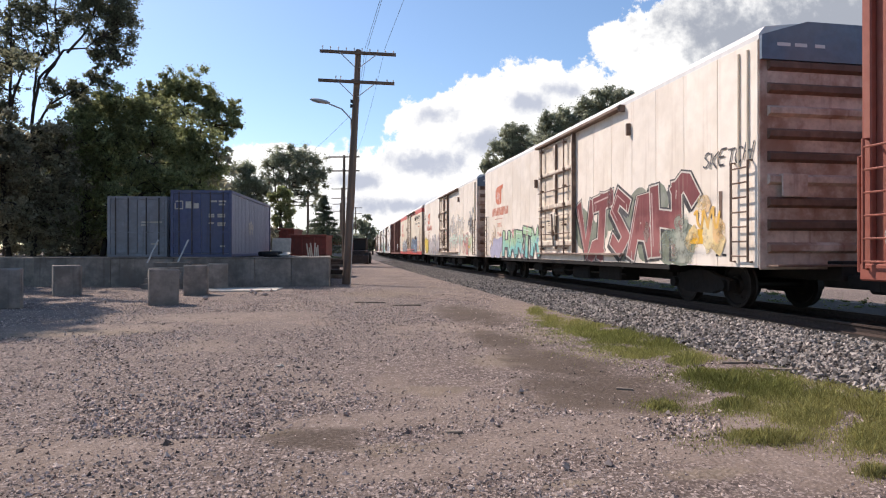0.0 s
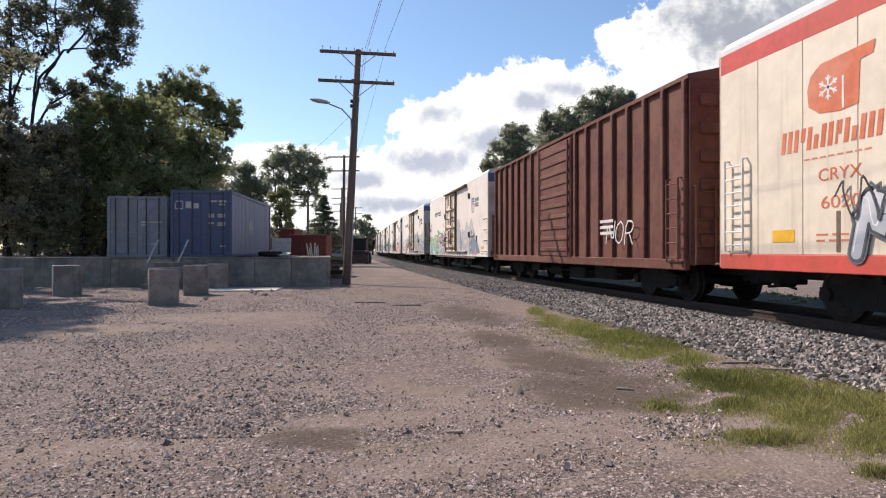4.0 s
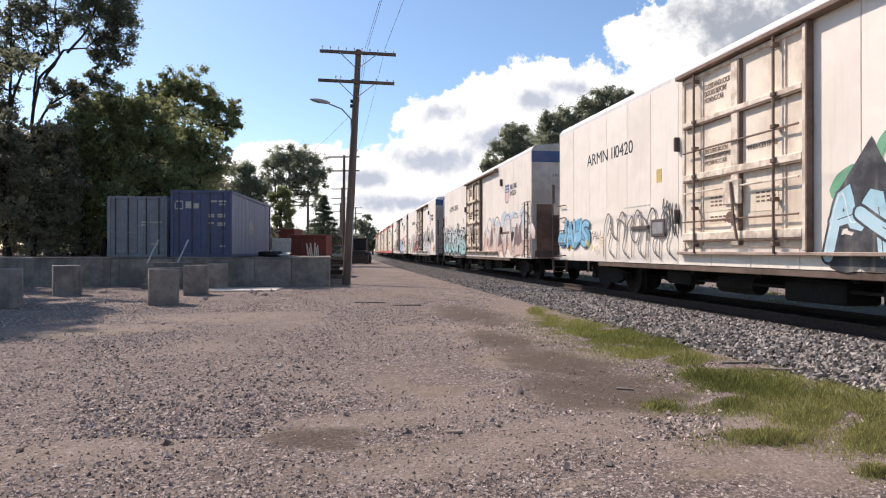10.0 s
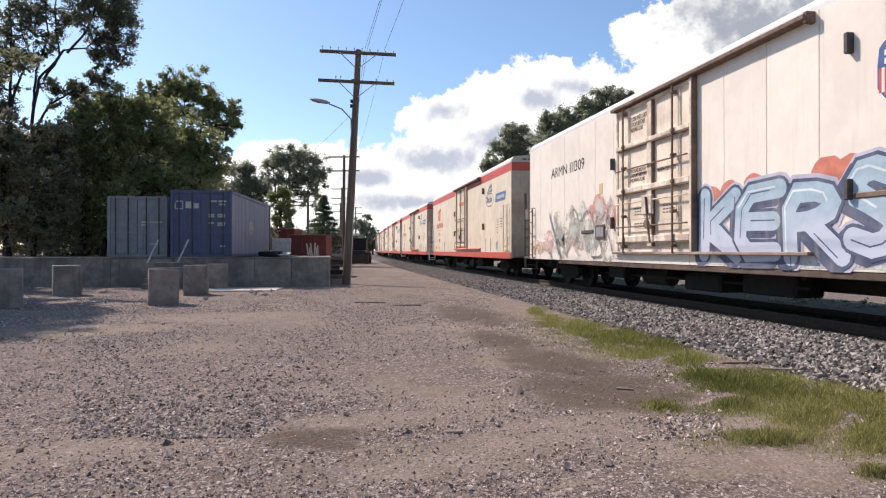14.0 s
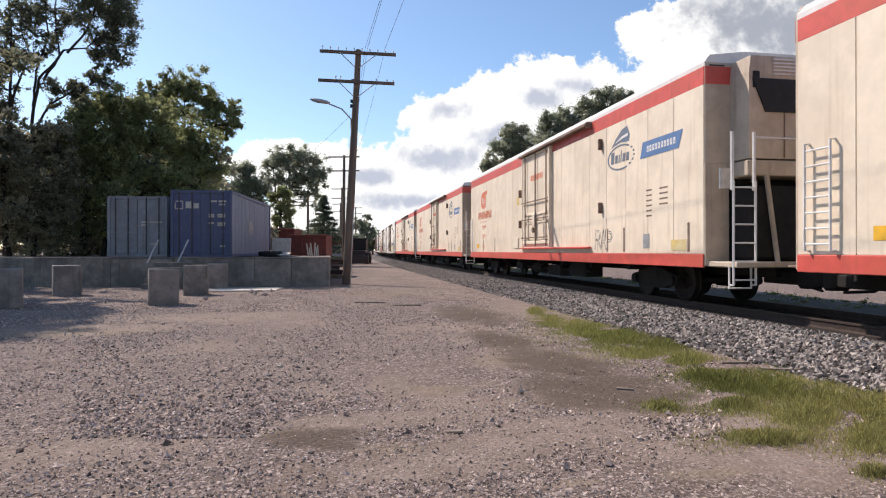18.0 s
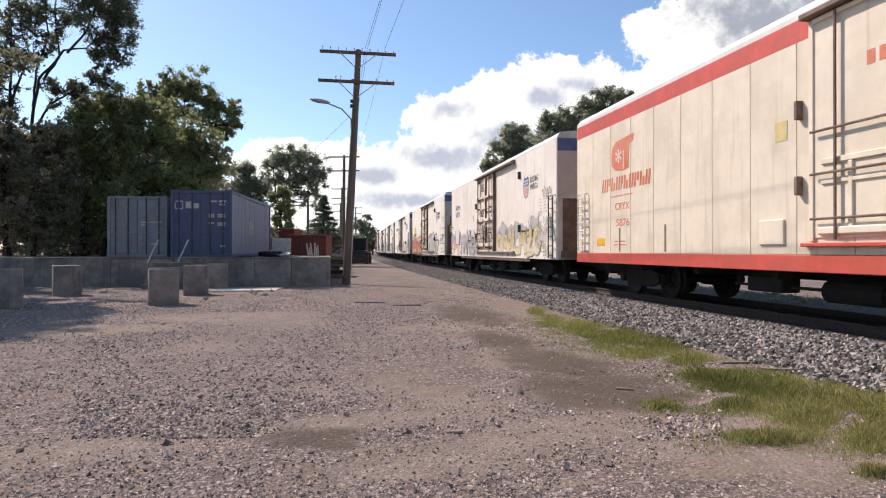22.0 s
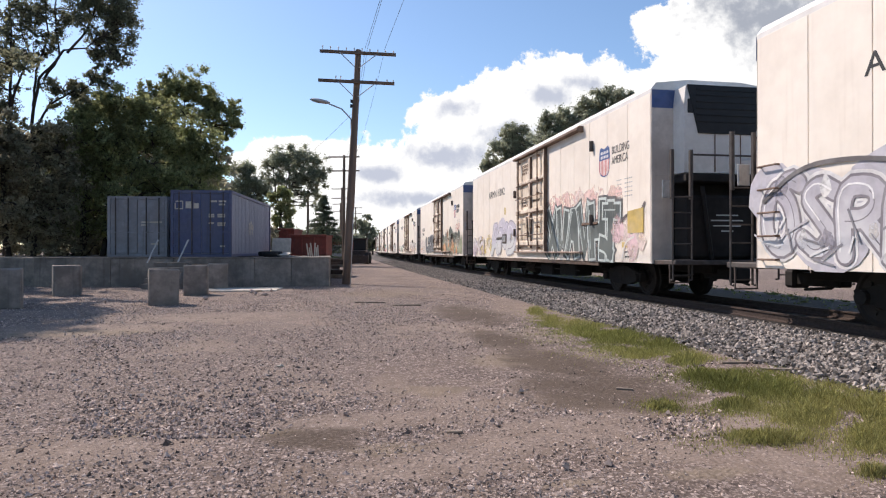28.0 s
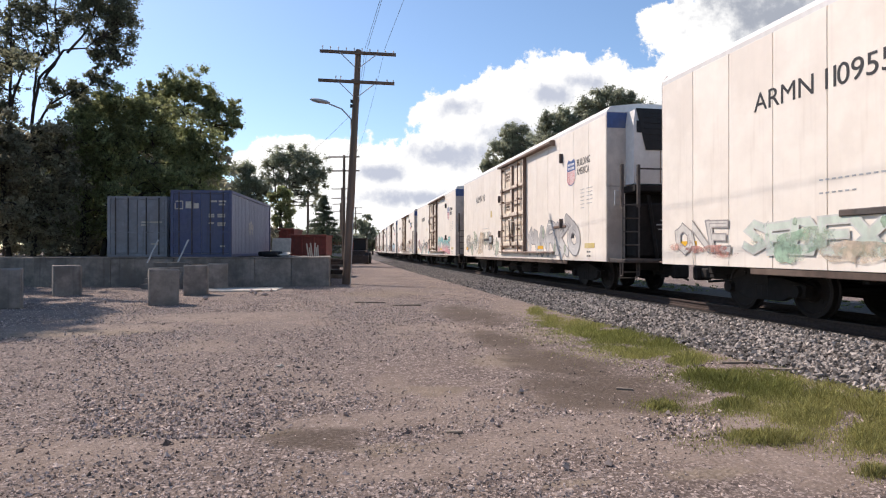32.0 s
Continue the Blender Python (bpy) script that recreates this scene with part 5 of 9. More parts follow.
            for s in strokes[:2]:
                if len(s) > 3 and self.r.random() < 0.75:
                    k0 = self.r.randrange(0, len(s) - 2)
                    piece = s[k0:k0 + max(3, len(s) // 2)]
                    off = self.r.uniform(-0.3, 0.3) * wv
                    self.stroke([(u + off, z - off * 0.4) for u, z in piece], max(0.014, wv * 0.07), outline)
            if self.r.random() < 0.6:
                q = self.r.choice(strokes)[0]
                self.stroke([q, (q[0] + self.r.uniform(-0.02, 0.02), q[1] - self.r.uniform(0.15, 0.4))], 0.022, outline)
            if shine:
                s = strokes[0]
                m = max(2, int(len(s) * 0.6))
                self.stroke([(u + wv * 0.3, z + wv * 0.12) for u, z in s[:m]], wv * 0.11, shine)

    def scrawl(self, text, ul, ur, z0, z1, col=DARK, w=0.024, lean=0.25):
        """A quick tag with a marker."""
        n = len(text)
        cw = (ul - ur) / n
        for i, ch in enumerate(text):
            dz = self.r.uniform(-0.1, 0.1) * (z1 - z0)
            for st in glyph(ch):
                pts = [(ul - cw * (i + 0.05 + 0.85 * px + lean * (pz - 0.5) + self.r.uniform(-0.05, 0.05)), z0 + dz + (z1 - z0) * pz) for px, pz in st]
                self.stroke(rounded(pts, 1), w, col)

    def squiggle(self, ul, ur, z0, z1, col, n=5, w=0.03):
        """Loops of a single thin line, unreadable."""
        pts = []
        for i in range(n * 4 + 1):
            f = i / (n * 4)
            pts.append((ul + (ur - ul) * (f + 0.06 * math.sin(i * 2.3)), z0 + (z1 - z0) * (0.5 + 0.46 * math.sin(i * math.pi / 2 + self.r.uniform(-0.5, 0.5)) * self.r.uniform(0.6, 1.0))))
        self.stroke(rounded(pts, 2), w, col)

    def put(self, car, label):
        if self.g.f:
            tagged(part("graffiti", self.g, [spray(c) for c in self.mats], car, label), kind="stuff")


def spray(key):
    """The material of a spray colour: plain, fading from one colour into another, or worn thin."""
    if key[0] == "worn":
        return worn_paint(*key[1:4])
    if key[0] == "fade":
        return fade_paint(key[1:4], key[4:7], key[7], key[8])
    return paint(*key)


def fade_paint(top, low, z0, z1):
    key = (top, low, z0, z1)
    if key not in PAINTS:
        ma = mat("two_tone_spray_paint", top, 0.6, var=0.1, scale=5, streak=(0.5, 0.43, 0.35), samount=0.25)
        N, L = ma.node_tree.nodes, ma.node_tree.links
        src = N["Principled BSDF"].inputs["Base Color"].links[0].from_socket
        tc, sep, rg_, nz, ad, mx = (N.new("ShaderNode" + k) for k in ("TexCoord", "SeparateXYZ", "MapRange", "TexNoise", "Math", "Mix"))
        L.new(tc.outputs["Object"], sep.inputs[0])
        L.new(tc.outputs["Object"], nz.inputs["Vector"])
        nz.inputs["Scale"].default_value, nz.inputs["Detail"].default_value = 2.2, 4
        ad.operation = "MULTIPLY_ADD"
        ad.inputs[1].default_value = (z1 - z0) * 1.1
        L.new(nz.outputs["Fac"], ad.inputs[0])
        L.new(sep.outputs[2], ad.inputs[2])
        rg_.interpolation_type = "SMOOTHSTEP"
        for a, b in (("From Min", z0 + (z1 - z0) * 0.75), ("From Max", z0 + (z1 - z0) * 1.25), ("To Min", 1.0), ("To Max", 0.0)):
            rg_.inputs[a].default_value = b
        L.new(ad.outputs[0], rg_.inputs["Value"])
        mx.data_type = "RGBA"
        mx.inputs[7].default_value = (*low, 1)
        L.new(rg_.outputs[0], mx.inputs[0])
        L.new(src, mx.inputs[6])
        L.new(mx.outputs[2], N["Principled BSDF"].inputs["Base Color"])
        PAINTS[key] = ma
    return PAINTS[key]


def worn_paint(r, g, b):
    key = ("worn", r, g, b)
    if key not in PAINTS:
        ma = mat("worn_spray_paint", (r, g, b), 0.65, var=0.15, scale=6, tint=(r * 0.5 + 0.38, g * 0.5 + 0.34, b * 0.5 + 0.28), tscale=1.6, tamount=0.6)
        N, L = ma.node_tree.nodes, ma.node_tree.links
        tc, nz, rg_, tr, mx = (N.new("ShaderNode" + k) for k in ("TexCoord", "TexNoise", "MapRange", "BsdfTransparent", "MixShader"))
        L.new(tc.outputs["Object"], nz.inputs["Vector"])
        nz.inputs["Scale"].default_value, nz.inputs["Detail"].default_value, nz.inputs["Roughness"].default_value = 1.7, 9, 0.68
        rg_.inputs["From Min"].default_value, rg_.inputs["From Max"].default_value = 0.42, 0.58
        L.new(nz.outputs["Fac"], rg_.inputs["Value"])
        L.new(rg_.outputs[0], mx.inputs[0])
        L.new(tr.outputs[0], mx.inputs[1])
        L.new(N["Principled BSDF"].outputs[0], mx.inputs[2])
        L.new(mx.outputs[0], N["Material Output"].inputs[0])
        PAINTS[key] = ma
    return PAINTS[key]


def shield(car, L, near):
    """Railway shield in navy over red and white bars, with the slogan beside it."""
    y0, y1, z0, z1 = -L / 2 + 2.95 - near, -L / 2 + 3.62 - near, 3.17, 4.0
    w = y1 - y0
    cy = (y0 + y1) / 2
    out = [(y0, z1 - 0.3), (y0 + 0.03, z1 - 0.08), (y0 + 0.12, z1), (cy, z1 - 0.07), (y1 - 0.12, z1), (y1 - 0.03, z1 - 0.08), (y1, z1 - 0.3), (y1, z0 + 0.2), (y1 - 0.12, z0 + 0.05), (cy, z0), (y0 + 0.12, z0 + 0.05), (y0, z0 + 0.2)]
    s = shape(car, "shield_emblem", out, M["navy"], "navy, white and red shield emblem", lift=0.003)
    g = Geo()
    for k in range(7):
        a = y0 + 0.02 + (w - 0.04) * k / 7
        m = (a + 0.05 - cy) / (w / 2)
        g.add([(-HW - 0.0195, a, z0 + 0.04 + 0.14 * m * m), (-HW - 0.0195, a + (w - 0.04) / 14, z0 + 0.04 + 0.14 * m * m), (-HW - 0.0195, a + (w - 0.04) / 14, z1 - 0.36), (-HW - 0.0195, a, z1 - 0.36)], [(0, 1, 2, 3)], 0)
        a += (w - 0.04) / 14
        g.add([(-HW - 0.0195, a, z0 + 0.04 + 0.14 * m * m), (-HW - 0.0195, a + (w - 0.04) / 14, z0 + 0.04 + 0.14 * m * m), (-HW - 0.0195, a + (w - 0.04) / 14, z1 - 0.36), (-HW - 0.0195, a, z1 - 0.36)], [(0, 1, 2, 3)], 1)
    for zz in (z1 - 0.2, z1 - 0.32):
        for k in range(5):
            a = y0 + 0.1 + k * 0.1
            g.box(-HW - 0.0205, -HW - 0.0185, a, a + 0.06, zz, zz + 0.075, 0)
    part("emblem_striping", g, [paint(0.78, 0.76, 0.72), paint(0.55, 0.07, 0.06)], s)
    lettering(car, "BUILDING\nAMERICA", 0.30, -L / 2 + 2.84 - near, 3.72, M["ink"], width=0.98)


def frost_logo(car, L, code, number, start):
    """Orange emblem with a white snow crystal above slanted orange blocks and the car's number; start: from the car's end to the blocks."""
    f = L / 2 - start
    out = [(f - 0.64, 3.87), (f - 0.84, 4.01), (f - 1.80, 4.08), (f - 1.76, 3.90), (f - 1.55, 3.87), (f - 1.52, 3.26), (f - 1.19, 3.22), (f - 0.81, 3.26), (f - 0.60, 3.40), (f - 0.57, 3.66)]
    s = shape(car, "orange_emblem", out, M["orange"], "orange emblem with white snow crystal", lift=0.003)
    g = Geo()
    cy, cz, r, x = f - 0.98, 3.62, 0.19, -HW - 0.0195
    for k in range(3):
        a = k * math.pi / 3 + math.pi / 2
        c, d = math.cos(a), math.sin(a)
        g.add([(x, cy + r * c - 0.016 * d, cz + r * d + 0.016 * c), (x, cy + r * c + 0.016 * d, cz + r * d - 0.016 * c),
               (x, cy - r * c + 0.016 * d, cz - r * d - 0.016 * c), (x, cy - r * c - 0.016 * d, cz - r * d + 0.016 * c)], [(0, 1, 2, 3)])
        for e in (-1, 1):       # barbs at both ends of each arm
            for q in (-1, 1):
                b = a + q * 0.75
                y0, z0 = cy + e * r * 0.55 * c, cz + e * r * 0.55 * d
                y1, z1 = y0 + e * 0.07 * math.cos(b), z0 + e * 0.07 * math.sin(b)
                w, v = -0.011 * math.sin(b), 0.011 * math.cos(b)
                g.add([(x - 0.0002, y0 + w, z0 + v), (x - 0.0002, y0 - w, z0 - v), (x - 0.0002, y1 - w, z1 - v), (x - 0.0002, y1 + w, z1 + v)], [(0, 1, 2, 3)])
    g.box(-HW - 0.0196, -HW - 0.0185, f - 1.27, f - 1.235, 3.25, 3.72)
    part("snow_crystal", g, paint(*PALE), s)
    marks(car, f, 2.74, [0.22, 0.22, 0.22, 0.22, 0.1, 0.22, 0.22, 0.22, 0.22, 0.22], 0.35, M["orange"], label="row of slanted orange strokes", slant=0.12)
    bars(car, f - 0.5, 2.60, [(k * 0.16, 0.11, 0, 0.025) for k in range(8)], M["orange"])
    lettering(car, code, 0.27, f - 0.78, 2.22, M["orange"], width=0.78)
    lettering(car, number, 0.27, f - 0.83, 1.80, M["orange"], width=0.72)
    bars(car, f - 0.75, 1.42, [(0, 0.22, 0, 0.03), (0.3, 0.3, 0, 0.03), (0, 0.16, 0.09, 0.03), (0.24, 0.38, 0.09, 0.03)], M["orange"])


def peak_logo(car, L):
    """Blue oval emblem with a peaked top, and a slanted blue banner."""
    n = -L / 2
    x = -HW - 0.0165
    g = Geo()
    cy, cz, ry, rz = n + 3.62, 3.57, 0.76, 0.33
    k = 36
    for i in range(k):
        if 12 < i < 24 and i % 2:
            continue
        a, b = 2 * math.pi * i / k, 2 * math.pi * (i + 1) / k
        g.add([(x, cy + ry * math.cos(a), cz + rz * math.sin(a)), (x, cy + ry * math.cos(b), cz + rz * math.sin(b)), (x, cy + ry * 0.9 * math.cos(b), cz + rz * 0.86 * math.sin(b)), (x, cy + ry * 0.9 * math.cos(a), cz + rz * 0.86 * math.sin(a))], [(0, 1, 2, 3)])
    yy = cy + 0.56
    for j, w in enumerate((0.19, 0.15, 0.06, 0.06, 0.15, 0.15)):
        h = 0.31 if j in (0, 3) else 0.21
        g.add([(x, yy, cz - 0.13), (x, yy - w, cz - 0.13), (x, yy - w - 0.03, cz - 0.13 + h), (x, yy - 0.03, cz - 0.13 + h)], [(0, 1, 2, 3)])
        yy -= w + 0.05
    e = tagged(part("blue_emblem", g, M["slate"], car), "blue oval emblem with a peaked top", kind="stuff")
    shape(e, "peak", [(cy + 0.52, 3.88), (cy + 0.24, 4.10), (cy - 0.08, 4.27), (cy - 0.36, 4.32), (cy - 0.5, 4.08), (cy - 0.46, 3.91), (cy, 3.95)], M["slate"], lift=0.002)
    shape(e, "peak_line", [(cy + 0.33, 3.97), (cy - 0.08, 4.10), (cy - 0.41, 4.13), (cy - 0.41, 4.06), (cy - 0.08, 4.03)], M["roof"], lift=0.0045)
    b = shape(car, "banner", [(n + 2.58, 3.37), (n + 2.46, 3.75), (n + 0.74, 3.75), (n + 0.90, 3.37)], M["slateblue"], "slanted blue banner with white blocks", lift=0.003)
    t = Geo()
    for j in range(10):
        a = n + 2.26 - j * 0.128
        t.box(-HW - 0.021, -HW - 0.0185, a - 0.085, a, 3.49, 3.63)
        t.box(-HW - 0.0213, -HW - 0.0205, a - 0.055, a - 0.03, 3.52 + 0.016 * (j % 3), 3.57 + 0.016 * (j % 3), 1)
    part("banner_lettering", t, [M["roof"], M["slateblue"]], b)


NUMBERS = ["111388", "110813", "110146", "110420", "110101", "110275", "111309", None, None, None, None, None, "110435", "", "110140", "111034", "111042", "111416", "110955", "110"]
STARTS = [2.3, 2.8, 3.2, 2.2, 1.9, 3.0, 2.3, 0, 0, 0, 0, 0, 2.5, 2.5, 2.5, 2.2, 2.9, 2.5, 2.55, 2.6]
TEAL, PINK, GREEN, ICE = (0.20, 0.50, 0.47), (0.68, 0.32, 0.34), (0.12, 0.38, 0.20), (0.42, 0.62, 0.70)
GREY, SILVER, SLATE, GOLD = (0.42, 0.40, 0.38), (0.60, 0.58, 0.55), (0.18, 0.24, 0.32), (0.62, 0.46, 0.16)
WINE, RED, ORANGE, TAN = (0.22, 0.05, 0.055), (0.55, 0.10, 0.09), (0.70, 0.28, 0.10), (0.62, 0.50, 0.37)
SAGE, LILAC, BLUE, YELLOW = (0.36, 0.42, 0.33), (0.46, 0.43, 0.58), (0.12, 0.38, 0.60), (0.80, 0.58, 0.06)
ROSE, MUD, SOOT, STONE = (0.70, 0.50, 0.45), (0.34, 0.22, 0.17), (0.12, 0.11, 0.11), (0.52, 0.49, 0.45)


def marks(parent, y_far, z, sizes, h, material, name="brand_lettering", label="", slant=0.0, x=-HW - 0.0165):
    """A row of plain upright bars that stands for a trade name."""
    g = Geo()
    y = y_far
    for k, w in enumerate(sizes):
        if w < 0:
            y += w
            continue
        t = min(0.06, w * 0.3)
        for a, b, z0, z1 in ((0, t * 1.4, 0, h), (w - t * 1.4, w, h * (0.0, 0.4, 0.0)[k % 3], h * (1.0, 1.0, 0.6)[k % 3])):
            s0, s1 = slant * z0, slant * z1
            g.add([(x, y - a - s0, z + z0), (x, y - b - s0, z + z0), (x, y - b - s1, z + z1), (x, y - a - s1, z + z1)], [(0, 1, 2, 3)])
            x -= 0.0001
        y -= w + 0.055
    return tagged(part(name, g, material, parent, label), kind="stuff")


def deco_old(i, car, L, p):
    if i == 1:
        p.mist(2.3, 8.0, 1.1, 2.3, (0.22, 0.24, 0.17), 20, 0.42)
        p.mist(3.0, 5.4, 2.1, 2.5, (0.26, 0.27, 0.21), 8, 0.3)
        p.burner("VTSAH", 8.05, 2.55, 0.95, 2.75, (0.20, 0.055, 0.055), (0.34, 0.13, 0.12), (0.62, 0.55, 0.48), (0.05, 0.045, 0.045), (0.04, 0.035, 0.035), 0.34, 0, (0.5, 0.33, 0.3), 0.045, 0.3, ((0.13, 0.035, 0.04),))
        p.mist(2.1, 2.9, 1.2, 1.9, (0.26, 0.30, 0.24), 5, 0.34)
        p.fade(0.9, 2.2, 1.2, 2.2, [(0.74, 0.54, 0.22), (0.78, 0.64, 0.36), (0.72, 0.46, 0.20)], 7)
        p.squiggle(1.9, 1.1, 1.5, 2.1, (0.72, 0.42, 0.08), 3, 0.07)
        p.scrawl("SKETCH", 1.6, 0.1, 2.78, 3.08, DARK, 0.034, 0.35)
        p.mist(16.5, 18.1, 1.15, 1.5, (0.43, 0.41, 0.54), 8, 0.34)
        p.burner("HART%", 16.3, 11.6, 0.92, 2.12, (0.42, 0.60, 0.36), (0.24, 0.55, 0.52), DARK, None, (0.12, 0.11, 0.13), 0.40, 0, (0.66, 0.72, 0.66), 0.06, 0.0, (PINK, (0.42, 0.38, 0.60), (0.66, 0.42, 0.46)))
        p.fade(17.6, 18.6, 1.3, 2.3, [(0.72, 0.5, 0.1), TAN], 4)
        frost_logo(car, L, "CRYX", "3516", 1.38)
    elif i == 2:
        p.fade(3.2, 8.0, 2.0, 3.2, [(0.62, 0.57, 0.50), STONE], 12)
        for u, z0, z1 in ((6.2, 1.6, 2.9), (5.5, 1.7, 3.1), (5.0, 1.9, 2.9), (6.8, 1.8, 2.6)):
            p.stroke([(u, z0), (u + 0.06, (z0 + z1) / 2), (u - 0.03, z1)], 0.12, ("worn", 0.4, 0.39, 0.38))
        p.burner("REFICE", 8.0, 2.1, 0.95, 2.2, (0.52, 0.62, 0.52), (0.64, 0.52, 0.42), (0.42, 0.30, 0.26), None, None, 0.42, 2, (0.76, 0.72, 0.66), 0.035, 0.0, ((0.62, 0.35, 0.30), (0.45, 0.62, 0.58), ROSE))
        p.poly([(3.5, 2.1), (2.1, 2.2), (2.0, 0.95), (3.3, 0.95)], ("worn", 0.55, 0.22, 0.20))
        p.fade(0.9, 2.1, 1.0, 2.3, [(0.52, 0.60, 0.38), (0.62, 0.62, 0.46)], 6)
        p.mist(0.95, 1.9, 2.25, 2.7, ("worn", 0.24, 0.23, 0.23), 7, 0.36)
        p.stroke(rounded([(1.75, 2.5), (1.85, 3.1), (1.55, 3.3), (1.4, 2.9), (1.6, 2.5)], 2), 0.17, ("worn", 0.22, 0.22, 0.22))
        p.stroke(rounded([(1.1, 2.7), (1.05, 3.2), (0.85, 3.5), (0.75, 3.2)], 2), 0.13, ("worn", 0.26, 0.26, 0.26))
        p.fade(11.6, 17.0, 1.0, 2.2, [STONE, SILVER, (0.56, 0.47, 0.45), ROSE], 18)
        p.burner("%W^Z%X", 16.9, 11.6, 0.92, 2.15, (0.60, 0.53, 0.51), (0.42, 0.39, 0.41), (0.66, 0.60, 0.57), (0.45, 0.41, 0.42), None, 0.24, 2, (0.74, 0.70, 0.67), 0.03, 0.5)
        p.mist(17.5, 18.6, 1.25, 1.8, YELLOW, 6, 0.4)
        p.burner("VB", 18.95, 17.25, 0.95, 2.2, YELLOW, (0.66, 0.48, 0.08), (0.07, 0.06, 0.03), None, None, 0.5, 2, None, 0.04)
        p.stroke([(17.2, 2.5), (16.8, 1.9), (16.5, 1.6)], 0.035, DARK), p.stroke([(17.1, 1.8), (16.6, 2.15)], 0.03, DARK)
        p.stroke(rounded([(18.4, 3.95), (18.7, 4.1), (19.05, 3.9), (18.9, 3.4), (18.6, 3.3), (18.4, 3.95)], 2), 0.035, DARK)
        p.mist(18.66, 18.8, 3.72, 3.8, DARK, 2, 0.13)
        frost_logo(car, L, "CRYX", "3513", 1.38)
        d = Piece(L, 302, -HW - 0.0365)
        d.burner("NSRC", 9.55, 8.5, 1.9, 2.35, PINK, None, (0.62, 0.16, 0.16), None, None, 0.16, 2, None, 0.012)
        d.put(car, "red scrawl on the door")
    else:
        p.burner("^SAMGE^", 8.0, 3.2, 0.92, 2.45, (0.18, 0.25, 0.36), (0.30, 0.40, 0.50), (0.03, 0.032, 0.045), (0.09, 0.07, 0.10), (0.04, 0.04, 0.06), 0.30, 2, ICE, 0.05, 0.6, ((0.40, 0.50, 0.58), (0.10, 0.14, 0.22)))
        for u in (7.6, 6.4, 5.6, 4.9, 3.7, 3.2):
            top = 2.3 + p.r.uniform(0.05, 0.35)
            p.poly([(u + 0.2, 2.0), (u - 0.18, 2.0), (u + p.r.uniform(-0.1, 0.1), top)], (0.07, 0.07, 0.11))
            p.poly([(u + 0.13, 2.0), (u - 0.11, 2.0), (u, top - 0.22)], (0.22, 0.30, 0.42))
        p.scrawl("OAUS", 2.5, 1.2, 1.75, 2.1, RED, 0.032), p.scrawl("ASICKS", 2.9, 1.0, 1.28, 1.62, RED, 0.03)
        p.poly([(1.75, 1.62), (0.9, 1.62), (0.9, 1.28), (1.75, 1.28)], (0.74, 0.40, 0.06))
        p.scrawl("UM", 3.55, 3.3, 1.95, 2.2, DARK, 0.025)
        p.burner("%SOXV%", 16.6, 11.9, 0.98, 2.3, (0.62, 0.62, 0.62), (0.38, 0.40, 0.43), (0.04, 0.04, 0.05), (0.10, 0.11, 0.13), None, 0.22, 2, (0.76, 0.77, 0.78), 0.045, 0.8)
        p.squiggle(16.9, 15.6, 1.3, 2.4, DARK, 3, 0.035), p.squiggle(13.4, 12.0, 1.6, 2.3, DARK, 3, 0.03)
        frost_logo(car, L, "CRYX", "6020", 1.6)
        y = -L / 2 + 4.5
        marks(car, y, 4.0, [0.36], 0.42, M["ink"]), marks(car, y - 0.52, 4.05, [0.24] * 10, 0.27, M["ink"], label="row of dark strokes over thin lines")
        bars(car, y - 0.5, 4.0, [(0, 3.2, 0, 0.02)], M["ink"])
        marks(car, y - 0.62, 3.80, [0.1, -0.32] * 6, 0.14, M["ink"])
        marks(car, y + 0.1, 3.55, [0.09] * 4 + [-0.1] + [0.09] * 5 + [-0.1] + [0.09] * 12, 0.14, M["ink"])
        bars(car, -L / 2 + 2.6, 3.35, [(k * 0.11, 0.08, 0, 0.05) for k in range(11)], M["orange"])


